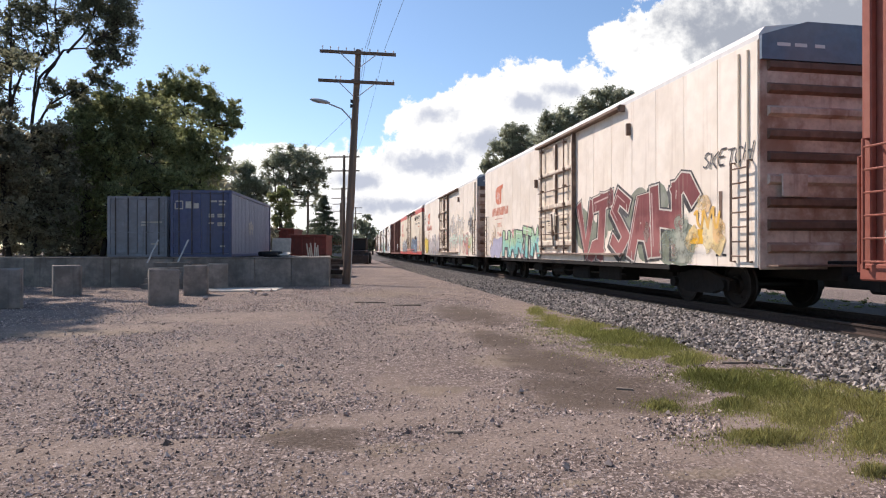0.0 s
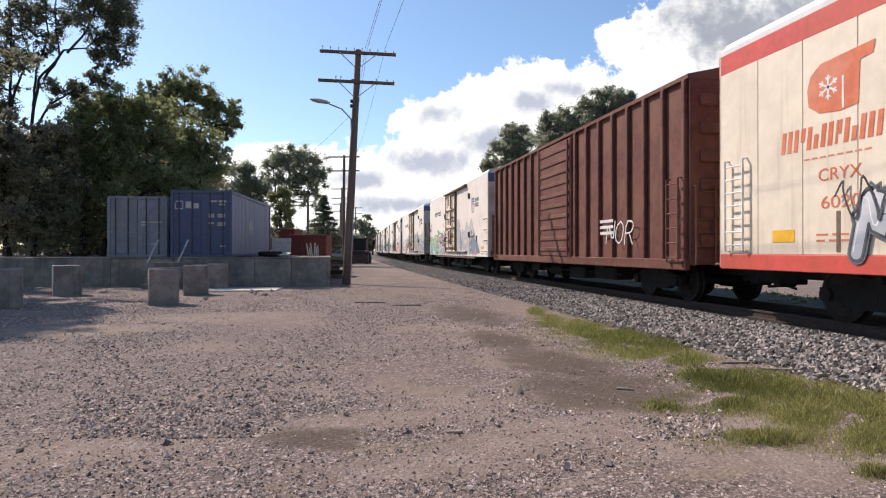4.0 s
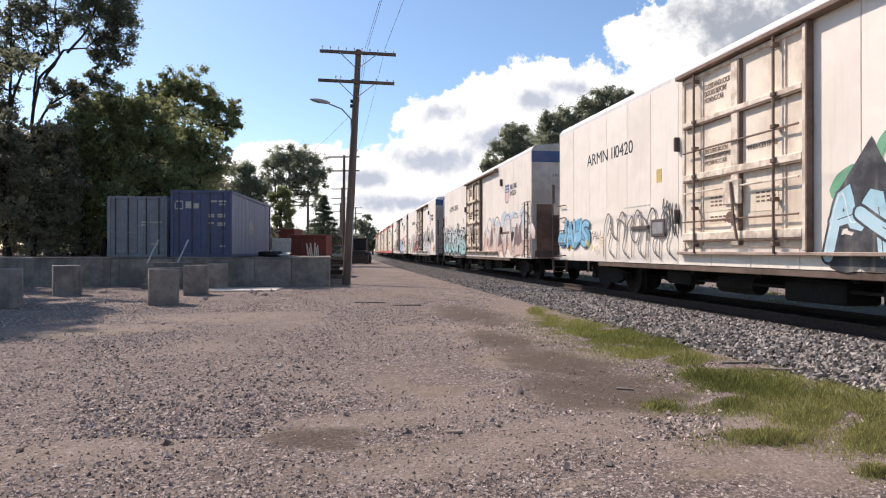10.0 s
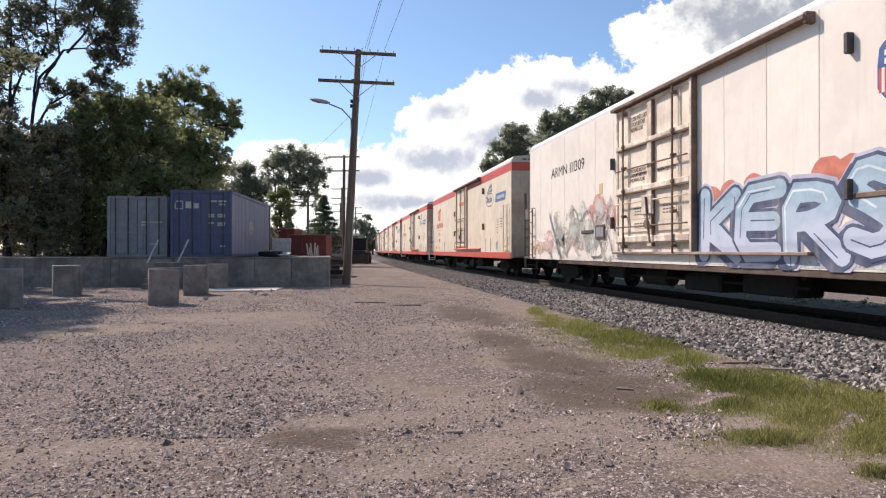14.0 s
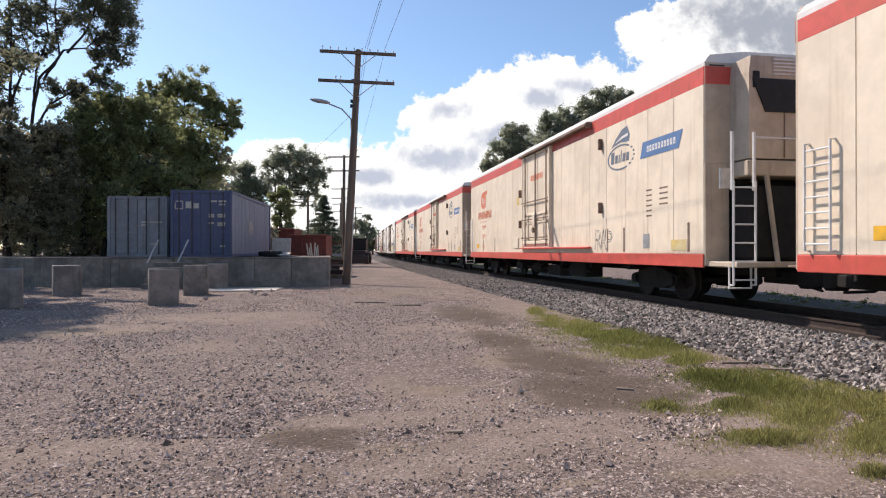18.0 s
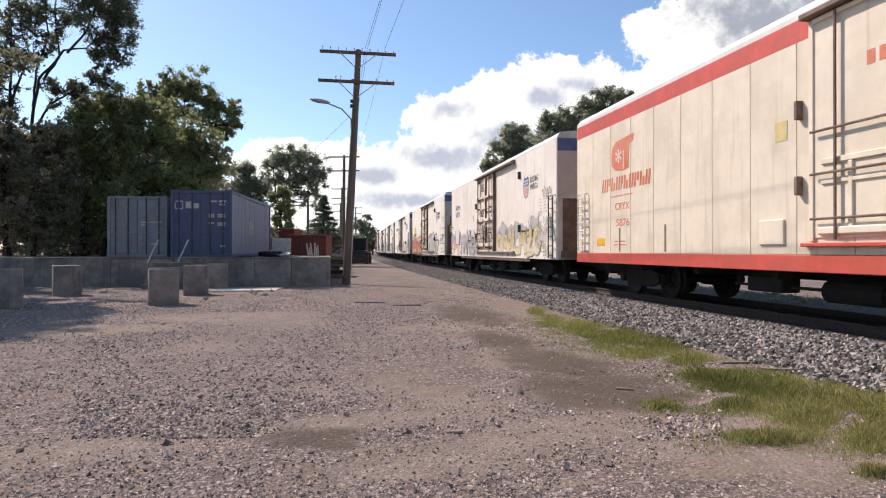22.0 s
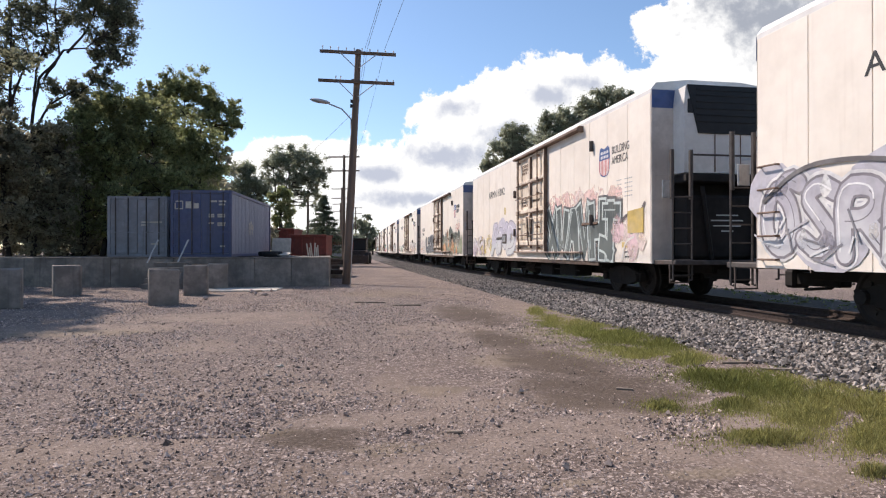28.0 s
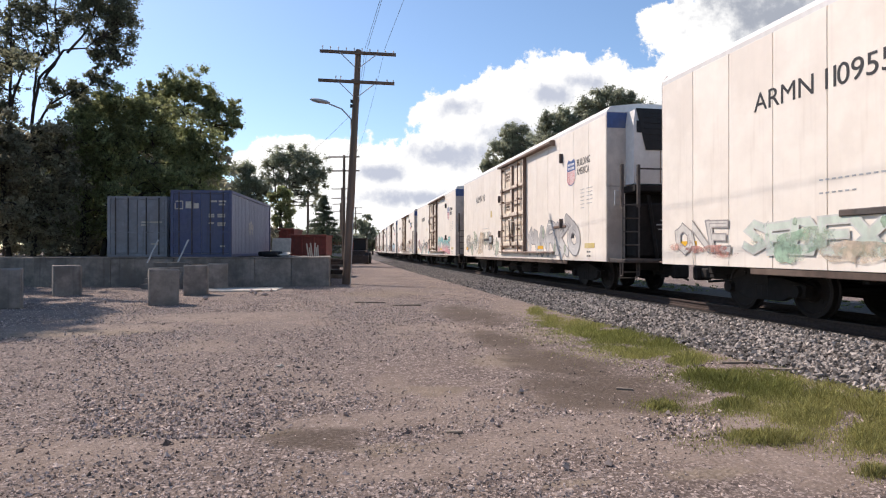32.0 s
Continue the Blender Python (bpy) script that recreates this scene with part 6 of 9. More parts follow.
def deco_white(a, car, L, p):
    """Spray paint of the white cars, in the order in which they pass."""
    door_piece = Piece(L, 400 + a, -HW - 0.0425, p.shift)
    if a == 1:
        p.burner("LXCAH", 7.75, 3.1, 0.92, 2.5, (0.55, 0.53, 0.50), (0.48, 0.45, 0.43), (0.24, 0.24, 0.25), None, (0.62, 0.60, 0.57), 0.42, 1, (0.70, 0.68, 0.65), 0.03, 0.0, (SLATE, (0.62, 0.60, 0.57)))
        p.poly([(7.7, 3.1), (6.9, 2.95), (6.5, 2.6), (6.8, 2.5), (6.7, 0.95), (7.3, 0.95), (7.6, 1.8)], (0.50, 0.49, 0.48))
        p.poly([(5.4, 2.2), (4.9, 2.75), (4.2, 2.35), (3.6, 2.9), (2.9, 2.1), (3.1, 1.9), (5.2, 1.9)], (0.56, 0.54, 0.51))
        p.stroke([(5.4, 2.2), (4.9, 2.75), (4.2, 2.35), (3.6, 2.9), (2.9, 2.1)], 0.04, (0.3, 0.3, 0.3))
        p.mist(2.9, 3.9, 1.3, 2.0, SLATE, 6, 0.36), p.poly([(3.5, 2.0), (2.2, 1.6), (1.6, 1.05), (3.6, 1.0)], SLATE)
        p.poly([(6.7, 2.3), (6.2, 1.6), (6.3, 1.2), (6.6, 1.5)], SLATE)
        p.poly([(5.9, 1.25), (5.3, 0.92), (6.4, 0.92)], PALE), p.poly([(2.6, 1.4), (2.3, 0.95), (2.9, 0.95)], (0.7, 0.3, 0.3))
        p.burner("TNE", 18.5, 14.9, 0.95, 2.32, (0.50, 0.56, 0.30), (0.14, 0.48, 0.47), (0.07, 0.16, 0.16), (0.62, 0.66, 0.52), None, 0.42, 1, (0.62, 0.76, 0.72), 0.055, 0.5, ((0.10, 0.36, 0.38), (0.66, 0.62, 0.30)))
        p.burner("SEAR", 15.0, 11.9, 0.95, 2.3, (0.62, 0.40, 0.42), (0.62, 0.61, 0.58), (0.13, 0.10, 0.11), None, None, 0.36, 2, PALE, 0.045, 0.0, ((0.20, 0.42, 0.32), (0.64, 0.26, 0.30)))
        p.stroke(rounded([(14.9, 1.5), (14.6, 2.3), (13.8, 2.45), (13.2, 2.3), (12.5, 2.4), (12.1, 1.5)], 2), 0.07, (0.16, 0.36, 0.28))
        p.scrawl("DEP!", 14.75, 14.0, 2.35, 2.62, DARK, 0.032), p.scrawl("TONG", 18.55, 17.6, 2.95, 3.15, DARK, 0.026), p.scrawl("GREME", 18.55, 17.5, 2.62, 2.85, DARK, 0.026)
        p.squiggle(12.2, 11.5, 2.1, 2.6, DARK, 3, 0.03), p.scrawl("RAS", 12.3, 11.5, 1.75, 2.0, DARK, 0.026), p.scrawl("ACR", 12.2, 11.5, 1.4, 1.65, DARK, 0.024)
    elif a == 2:
        p.fade(4.4, 8.0, 1.0, 2.7, [(0.5, 0.38, 0.33), STONE, (0.58, 0.44, 0.40)], 16)
        p.mist(0.3, 7.6, 1.8, 2.5, (0.30, 0.50, 0.43), 16, 0.28)
        p.fade(0.2, 4.2, 1.0, 2.4, [(0.52, 0.54, 0.62), SILVER], 12)
        for k in range(9):
            u = 4.4 + 0.42 * k
            p.stroke(rounded([(u + p.r.uniform(-0.3, 0.3), 1.05), (u, 1.6), (u + 0.25, 2.3), (u - 0.1, 2.75 + p.r.uniform(-0.3, 0.2)), (u - 0.25, 2.2)], 2), 0.14, ("worn", 0.38, 0.28, 0.24))
        p.burner("SIDE", 4.5, 0.3, 0.95, 2.25, (0.58, 0.58, 0.57), (0.40, 0.42, 0.43), (0.10, 0.09, 0.085), None, (0.20, 0.16, 0.13), 0.34, 0, (0.74, 0.73, 0.70), 0.05, 0.3, ((0.52, 0.40, 0.30), SLATE))
        p.scrawl("HATE", 4.3, 3.7, 2.25, 2.45, DARK, 0.026), p.scrawl("OMEX", 2.5, 1.9, 2.35, 2.55, DARK, 0.026)
        p.fade(11.6, 15.2, 1.4, 2.5, [(0.50, 0.50, 0.60), (0.56, 0.56, 0.62), (0.22, 0.50, 0.40)], 16)
        p.mist(11.6, 12.4, 1.4, 2.3, ("worn", 0.12, 0.46, 0.34), 5, 0.42)
        p.fade(11.6, 15.4, 0.9, 1.8, [(0.56, 0.30, 0.25), (0.60, 0.38, 0.33)], 18)
        for k in range(12):
            u = 11.8 + 0.3 * k
            p.stroke([(u, 1.0), (u + 0.05, 1.0 + p.r.uniform(0.3, 0.7))], 0.05, ("worn", 0.66, 0.55, 0.5))
        p.burner("%VXA%N", 18.45, 15.4, 0.95, 2.4, (0.70, 0.68, 0.66), (0.58, 0.58, 0.64), (0.46, 0.44, 0.45), None, None, 0.26, 0, None, 0.022, 0.8, ((0.68, 0.45, 0.40), LILAC, (0.50, 0.55, 0.62)))
        for u in (18.1, 17.5, 16.8, 16.2):
            p.poly([(u + 0.3, 1.0 + p.r.uniform(0, 0.3)), (u - 0.2, 1.1), (u + p.r.uniform(-0.2, 0.3), 2.2)], ("worn", *p.r.choice([(0.46, 0.50, 0.58), (0.68, 0.48, 0.42), (0.62, 0.60, 0.62)])))
        p.poly([(16.9, 2.35), (15.9, 2.35), (15.9, 1.6), (16.9, 1.6)], (0.72, 0.66, 0.58))
    elif a == 3:
        p.mist(0.5, 6.2, 1.6, 2.55, (0.56, 0.57, 0.68), 18, 0.36)
        p.burner("SMUTTE", 7.6, 0.45, 0.95, 2.75, (0.72, 0.65, 0.55), (0.62, 0.24, 0.24), (0.30, 0.21, 0.18), None, (0.45, 0.38, 0.36), 0.42, 0, (0.80, 0.76, 0.70), 0.035, 0.2, ((0.68, 0.40, 0.36), (0.74, 0.68, 0.6)))
        p.stroke([(3.7, 2.2), (3.5, 2.95), (2.9, 2.95), (2.9, 2.2)], 0.3, (0.70, 0.64, 0.54), True)
        p.mist(0.25, 0.9, 1.0, 1.9, (0.56, 0.58, 0.64), 5, 0.3)
        p.fade(11.6, 18.5, 1.0, 2.2, [(0.40, 0.56, 0.46), ROSE, TAN, (0.66, 0.58, 0.55)], 22)
        p.mist(11.6, 13.6, 1.9, 2.4, ("worn", 0.22, 0.50, 0.42), 7, 0.34)
        p.burner("BOG", 14.0, 11.6, 0.95, 2.3, (0.26, 0.50, 0.44), (0.62, 0.54, 0.40), (0.18, 0.17, 0.17), None, None, 0.36, 2, (0.5, 0.66, 0.6), 0.035, 0.3)
        p.burner("U^%", 15.4, 14.0, 0.95, 2.2, (0.64, 0.60, 0.56), None, (0.14, 0.13, 0.14), None, None, 0.3, 2, None, 0.03, 0.8)
        p.poly([(16.55, 1.65), (15.5, 1.65), (15.5, 1.05), (16.55, 1.05)], (0.76, 0.70, 0.62))
        p.fade(16.5, 18.3, 1.1, 2.2, [PINK, (0.72, 0.56, 0.5)], 7), p.squiggle(18.2, 16.6, 1.2, 2.2, DARK, 4, 0.028), p.squiggle(18.2, 17.7, 2.5, 3.1, DARK, 3, 0.028)
    elif a == 4:
        p.mist(0.5, 7.2, 1.8, 2.35, GREEN, 18, 0.34)
        for u in (0.4, 1.3, 2.2, 3.1, 4.6, 5.8, 6.6):
            p.stroke(rounded([(u + 0.1, 2.45), (u, 2.7), (u - 0.3, 2.85)], 2), 0.16, GREEN)
        p.mist(0.6, 7.4, 1.1, 2.0, (0.035, 0.035, 0.04), 22, 0.40)
        for u in (6.9, 5.4, 3.9, 2.9, 1.6):
            p.poly([(u + 0.5, 2.0), (u - 0.5, 2.0), (u - 0.1, 2.75)], (0.04, 0.04, 0.045))
        p.burner("%SEK%^S", 7.6, 0.5, 0.95, 2.45, (0.36, 0.58, 0.66), (0.50, 0.68, 0.74), (0.035, 0.04, 0.05), None, None, 0.22, 2, (0.72, 0.82, 0.84), 0.05, 0.9, ((0.26, 0.48, 0.58),))
        for k in range(14):
            u = p.r.uniform(1.0, 7.0)
            p.stroke([(u, p.r.uniform(1.2, 1.9)), (u - 0.4, p.r.uniform(1.3, 2.2))], 0.045, p.r.choice([(0.56, 0.36, 0.33), ICE, ICE]))
        p.scrawl("TSK!!", 2.4, 0.8, 2.2, 2.5, DARK, 0.03), p.mist(2.5, 2.8, 1.1, 1.2, (0.7, 0.2, 0.3), 2, 0.12)
        for k, u in enumerate((14.9, 14.1, 13.3, 12.6, 12.0)):
            p.stroke(rounded([(u + 0.35, 1.0), (u + 0.3, 1.9), (u, 2.25), (u - 0.2, 1.7), (u + 0.1, 1.2), (u - 0.3, 0.98)], 2), 0.04, (0.1, 0.09, 0.09))
        p.squiggle(15.0, 11.6, 1.2, 2.2, (0.1, 0.09, 0.09), 6, 0.04), p.squiggle(12.2, 11.5, 1.2, 2.6, DARK, 4, 0.035)
        p.mist(16.4, 18.4, 1.45, 1.9, (0.16, 0.42, 0.60), 7, 0.27), p.burner("JAWS", 18.5, 16.2, 1.2, 2.15, (0.22, 0.50, 0.68), None, (0.04, 0.10, 0.16), None, None, 0.28, 1, (0.6, 0.75, 0.82), 0.035)
        p.scrawl("YALL", 16.1, 15.2, 1.5, 1.7, DARK, 0.022), p.fade(15.2, 16.4, 1.1, 1.5, [(0.72, 0.62, 0.2), TAN], 4)
    elif a == 5:
        p.fade(0.6, 7.6, 1.0, 2.0, [(0.72, 0.52, 0.4), (0.76, 0.62, 0.5), (0.66, 0.42, 0.34)], 20)
        p.mist(0.5, 7.0, 2.0, 2.5, (0.56, 0.62, 0.66), 9, 0.36)
        for u, w in ((6.3, 0.5), (4.9, 0.6), (3.2, 0.7), (2.0, 0.5), (0.8, 0.7)):
            p.stroke(rounded([(u + w, 1.7), (u + w * 0.8, 2.5), (u, 2.75), (u - w * 0.7, 2.5), (u - w * 0.8, 1.8)], 2), 0.05, (0.13, 0.15, 0.2))
        p.burner("<SMAZH".replace("<", "%"), 7.2, 0.3, 0.95, 2.6, (0.74, 0.68, 0.62), (0.66, 0.48, 0.40), (0.42, 0.30, 0.25), None, None, 0.36, 1, None, 0.04, 0.7, ((0.22, 0.15, 0.14), (0.28, 0.17, 0.14), (0.74, 0.72, 0.70)))
        for u in (5.9, 4.4, 1.9, 1.4):
            p.poly([(u + 0.35, 1.3), (u + 0.1, 2.1), (u - 0.15, 2.3), (u - 0.3, 1.5)], (0.20, 0.13, 0.13))
        p.mist(11.6, 18.4, 2.15, 2.35, (0.05, 0.045, 0.05), 15, 0.27)
        p.fade(11.5, 18.5, 0.9, 1.5, [(0.45, 0.62, 0.60), (0.62, 0.66, 0.62)], 14)
        p.burner("UJZWSOMEB", 18.5, 11.6, 0.95, 2.4, (0.56, 0.64, 0.63), (0.32, 0.58, 0.57), (0.03, 0.03, 0.033), (0.66, 0.68, 0.66), (0.04, 0.04, 0.045), 0.30, 2, (0.76, 0.80, 0.78), 0.085, 0.9)
        p.scrawl("NIS", 18.45, 17.3, 2.85, 3.35, (0.5, 0.22, 0.2), 0.03), p.scrawl("EH", 18.4, 17.7, 2.5, 2.8, (0.5, 0.22, 0.2), 0.026), p.scrawl("HT", 16.9, 16.3, 2.45, 2.75, DARK, 0.03)
    elif a == 6:
        p.burner("KHON", 7.75, 2.4, 0.95, 2.75, (0.20, 0.19, 0.185), (0.62, 0.62, 0.62), (0.66, 0.64, 0.60), (0.07, 0.065, 0.06), None, 0.40, 0, (0.74, 0.73, 0.70), 0.05, 0.4, ((0.42, 0.47, 0.54), (0.30, 0.34, 0.40), (0.66, 0.66, 0.66)))
        p.burner("TWO", 2.7, 0.9, 1.75, 2.45, (0.10, 0.095, 0.09), None, (0.60, 0.57, 0.52), (0.12, 0.11, 0.1), None, 0.26, 1, None, 0.025)
        p.mist(0.4, 0.9, 1.2, 1.7, (0.30, 0.22, 0.19), 4, 0.26)
        p.fade(14.3, 18.5, 0.9, 2.4, [(0.52, 0.54, 0.42), (0.46, 0.50, 0.40), SAGE, (0.58, 0.58, 0.50)], 26)
        for u in (18.2, 17.5, 16.9):
            p.stroke(rounded([(u, 0.95), (u - 0.05, 1.7), (u + 0.2, 2.3), (u - 0.3, 2.2)], 2), 0.09, ("worn", 0.22, 0.2, 0.15))
        p.fade(14.0, 15.6, 1.2, 2.6, [(0.60, 0.62, 0.55)], 6), p.stroke(rounded([(18.4, 2.2), (17.4, 2.35), (16.8, 2.2)], 1), 0.07, ("worn", 0.08, 0.08, 0.07))
        p.burner("K%^S", 14.2, 11.4, 0.92, 2.75, (0.70, 0.46, 0.46), (0.58, 0.12, 0.14), (0.16, 0.08, 0.09), None, None, 0.34, 1, (0.78, 0.66, 0.64), 0.05, 0.8, ((0.60, 0.13, 0.15), (0.20, 0.36, 0.28), (0.66, 0.62, 0.58)))
        door_piece.fade(8.1, 11.2, 1.3, 2.7, [GREY, SILVER, (0.36, 0.42, 0.52), (0.3, 0.3, 0.32), SOOT], 16)
        door_piece.burner("NZ^", 11.1, 8.2, 1.25, 2.6, (0.30, 0.32, 0.36), (0.52, 0.54, 0.58), SOOT, None, None, 0.26, 1, SILVER, 0.04, 0.5)
    elif a == 7:
        p.mist(2.2, 7.6, 1.9, 2.4, (0.62, 0.20, 0.13), 14, 0.33), p.fade(7.3, 7.9, 1.0, 2.4, [(0.66, 0.34, 0.28)], 4)
        p.fade(0.5, 7.6, 0.9, 1.2, [(0.50, 0.58, 0.46), (0.6, 0.62, 0.66)], 10)
        p.burner("KERS", 7.75, 3.1, 0.92, 2.5, (0.38, 0.50, 0.58), (0.56, 0.60, 0.70), (0.07, 0.09, 0.16), (0.52, 0.50, 0.60), (0.09, 0.10, 0.17), 0.34, 1, (0.72, 0.78, 0.82), 0.065, 0.0)
        p.fade(1.2, 2.3, 1.3, 2.2, [(0.6, 0.35, 0.3), TAN], 4)
        p.mist(11.5, 13.0, 1.9, 2.5, ("worn", 0.62, 0.25, 0.22), 6, 0.34), p.fade(13.0, 18.5, 1.1, 1.8, [(0.70, 0.42, 0.38), TAN, ROSE], 9)
        p.fade(11.6, 16.0, 0.95, 2.4, [(0.52, 0.55, 0.48), (0.58, 0.60, 0.55), STONE], 20)
        p.stroke([(16.0, 2.3), (15.4, 1.5), (14.9, 1.0)], 0.10, (0.30, 0.31, 0.28)), p.stroke(rounded([(14.6, 2.3), (14.2, 2.5), (13.9, 1.9), (13.2, 2.5), (12.6, 1.6), (12.2, 1.0), (13.0, 0.98)], 2), 0.05, (0.2, 0.2, 0.2))
        p.squiggle(13.6, 11.6, 1.0, 1.9, (0.28, 0.27, 0.26), 4, 0.035)
    elif a == 13:
        p.mist(1.7, 7.6, 1.7, 2.2, (0.46, 0.44, 0.42), 17, 0.32)
        p.fade(1.3, 3.0, 1.2, 2.5, [(0.44, 0.41, 0.39)], 6)
        p.burner("GNALMZO", 7.7, 1.6, 0.95, 2.15, (0.60, 0.46, 0.22), (0.70, 0.60, 0.42), (0.34, 0.29, 0.25), (0.46, 0.43, 0.40), None, 0.36, 1, (0.74, 0.66, 0.5), 0.03, 0.3, ((0.46, 0.41, 0.36), (0.66, 0.52, 0.26)))
        for u in (6.8, 5.9, 3.2):
            p.mist(u, u + 0.3, 1.9, 2.0, (0.30, 0.32, 0.30), 2, 0.14)
        p.fade(0.3, 2.0, 1.0, 2.3, [(0.58, 0.54, 0.49), STONE], 8), p.squiggle(1.4, 0.4, 2.9, 3.5, DARK, 4, 0.026)
        p.fade(15.4, 18.5, 1.0, 2.1, [(0.70, 0.52, 0.50), ROSE], 12), p.mist(15.5, 18.4, 1.9, 2.1, ("worn", 0.46, 0.47, 0.56), 7, 0.26)
        p.burner("%M^A%X", 15.6, 11.6, 0.95, 2.45, (0.56, 0.54, 0.53), (0.50, 0.48, 0.47), (0.38, 0.35, 0.35), None, None, 0.22, 2, (0.68, 0.66, 0.64), 0.03, 0.9)
        p.poly([(17.0, 2.4), (16.0, 2.4), (16.0, 1.55), (17.0, 1.55)], (0.76, 0.70, 0.62))
        door_piece.fade(8.1, 11.2, 1.25, 2.6, [GREY, SILVER, STONE, (0.5, 0.36, 0.35)], 16), door_piece.squiggle(11.0, 8.2, 1.4, 2.5, (0.25, 0.24, 0.25), 6, 0.04)
    elif a == 14:
        p.mist(2.7, 7.4, 1.1, 1.7, (0.40, 0.33, 0.30), 12, 0.3), p.mist(3.2, 7.2, 2.1, 2.35, (0.24, 0.17, 0.15), 6, 0.27)
        p.burner("PAIOZ", 7.7, 3.0, 0.95, 2.45, (0.60, 0.58, 0.55), (0.55, 0.50, 0.45), (0.10, 0.09, 0.085), (0.32, 0.25, 0.22), (0.2, 0.16, 0.14), 0.36, 1, (0.74, 0.72, 0.69), 0.055, 0.2, ((0.42, 0.30, 0.27),))
        p.fade(2.2, 3.4, 1.0, 1.6, [(0.32, 0.24, 0.22), (0.46, 0.50, 0.36)], 5)
        p.scrawl("GR", 1.7, 1.0, 1.6, 2.3, DARK, 0.03), p.squiggle(1.7, 0.5, 1.7, 2.2, DARK, 4, 0.03), p.scrawl("YO", 1.0, 0.2, 3.05, 3.5, DARK, 0.035), p.scrawl("ACE", 0.8, 0.2, 1.75, 2.3, DARK, 0.03)
        p.mist(17.2, 18.4, 1.7, 2.4, (0.14, 0.40, 0.55), 6, 0.36), p.mist(11.5, 13.2, 2.0, 2.6, (0.24, 0.50, 0.62), 5, 0.34)
        k = 26
        p.poly([(16.25 + 0.85 * math.cos(2 * math.pi * j / k), 2.5 + 0.85 * math.sin(2 * math.pi * j / k)) for j in range(k)], (0.80, 0.60, 0.08))
        p.poly([(18.2, 2.2), (15.5, 2.32), (11.6, 2.55), (11.6, 0.92), (18.3, 0.92)], (0.55, 0.14, 0.10))
        p.stroke([(18.2, 2.2), (15.5, 2.32), (11.6, 2.55)], 0.05, PALE)
        p.burner("LEITE", 18.4, 11.6, 0.95, 2.3, (0.60, 0.22, 0.18), (0.72, 0.33, 0.15), (0.05, 0.035, 0.035), None, (0.045, 0.035, 0.035), 0.44, 1, (0.76, 0.62, 0.42), 0.05, 0.0, ((0.74, 0.50, 0.28), (0.62, 0.25, 0.22), (0.28, 0.50, 0.40)))
        for u, w, col in ((16.0, 0.9, (0.48, 0.13, 0.12)), (14.6, 0.75, (0.66, 0.30, 0.22)), (13.0, 1.2, (0.68, 0.45, 0.24))):
            p.poly([(u + w, 2.28), (u - w * 0.6, 2.36), (u - w * 0.6, 2.1), (u + w, 2.05)], col)
        p.burner("WOK", 18.5, 17.3, 2.1, 2.6, (0.72, 0.76, 0.78), None, BLUE, None, None, 0.2, 1, None, 0.03)
        p.scrawl("OOO", 17.2, 16.7, 2.3, 2.42, DARK, 0.02), p.squiggle(18.4, 18.0, 2.7, 3.3, (0.45, 0.4, 0.4), 3, 0.02)
        lettering(car, "ARMN", 0.42, -L / 2 + 16.75, 2.42, M["ink"], width=1.15).location.x -= 0.03
        door_piece.squiggle(10.8, 8.4, 1.4, 2.3, DARK, 6, 0.045)
    elif a == 15:
        p.fade(2.4, 7.7, 1.0, 1.9, [(0.66, 0.62, 0.56), STONE, (0.66, 0.6, 0.3)], 12)
        p.burner("EW%ONI", 7.7, 2.3, 0.95, 2.15, (0.64, 0.62, 0.58), None, (0.10, 0.10, 0.10), None, None, 0.32, 2, None, 0.035, 0.5, (GREY, SAGE))
        p.squiggle(2.2, 0.7, 1.0, 1.6, DARK, 5, 0.026), p.scrawl("JAKS", 2.3, 1.1, 1.95, 2.35, DARK, 0.026)
        p.fade(12.2, 16.0, 1.0, 1.8, [(0.7, 0.66, 0.6), STONE], 8), p.squiggle(15.8, 12.5, 1.0, 1.8, GREY, 6, 0.03), p.scrawl("ENR", 17.4, 16.2, 1.3, 1.7, GREY, 0.035)
    elif a == 16:
        p.burner("SK^LS", 7.6, 2.0, 0.95, 2.35, (0.46, 0.48, 0.52), (0.62, 0.58, 0.50), DARK, None, None, 0.36, 1, SILVER, 0.05, 0.5, (SLATE, TAN))
        p.mist(15.4, 18.4, 1.2, 2.2, (0.50, 0.48, 0.52), 9, 0.5)
        p.burner("OSRB", 18.5, 15.2, 0.95, 2.4, (0.44, 0.42, 0.46), (0.60, 0.59, 0.60), (0.22, 0.20, 0.22), (0.72, 0.70, 0.68), None, 0.34, 2, (0.78, 0.77, 0.76), 0.05, 0.5, ((0.72, 0.71, 0.70), (0.34, 0.32, 0.36), (0.66, 0.65, 0.64)))
        for k in range(16):
            u, z = p.r.uniform(15.4, 18.3), p.r.uniform(1.0, 1.6)
            p.stroke([(u, z), (u + p.r.uniform(-0.5, 0.5), z + p.r.uniform(-0.15, 0.5))], 0.035, p.r.choice([(0.74, 0.73, 0.72), (0.25, 0.24, 0.26), (0.5, 0.48, 0.5)]))
        p.stroke(rounded([(18.4, 2.0), (17.6, 2.5), (16.6, 2.5), (15.8, 2.35)], 2), 0.07, (0.12, 0.11, 0.11))
        p.burner("C%O", 15.3, 11.7, 0.95, 2.5, (0.36, 0.54, 0.52), SAGE, (0.1, 0.12, 0.12), None, None, 0.4, 2, (0.6, 0.7, 0.66), 0.05, 0.5)
        p.scrawl("DSH", 12.6, 11.5, 2.0, 2.6, DARK, 0.03)
    elif a == 17:
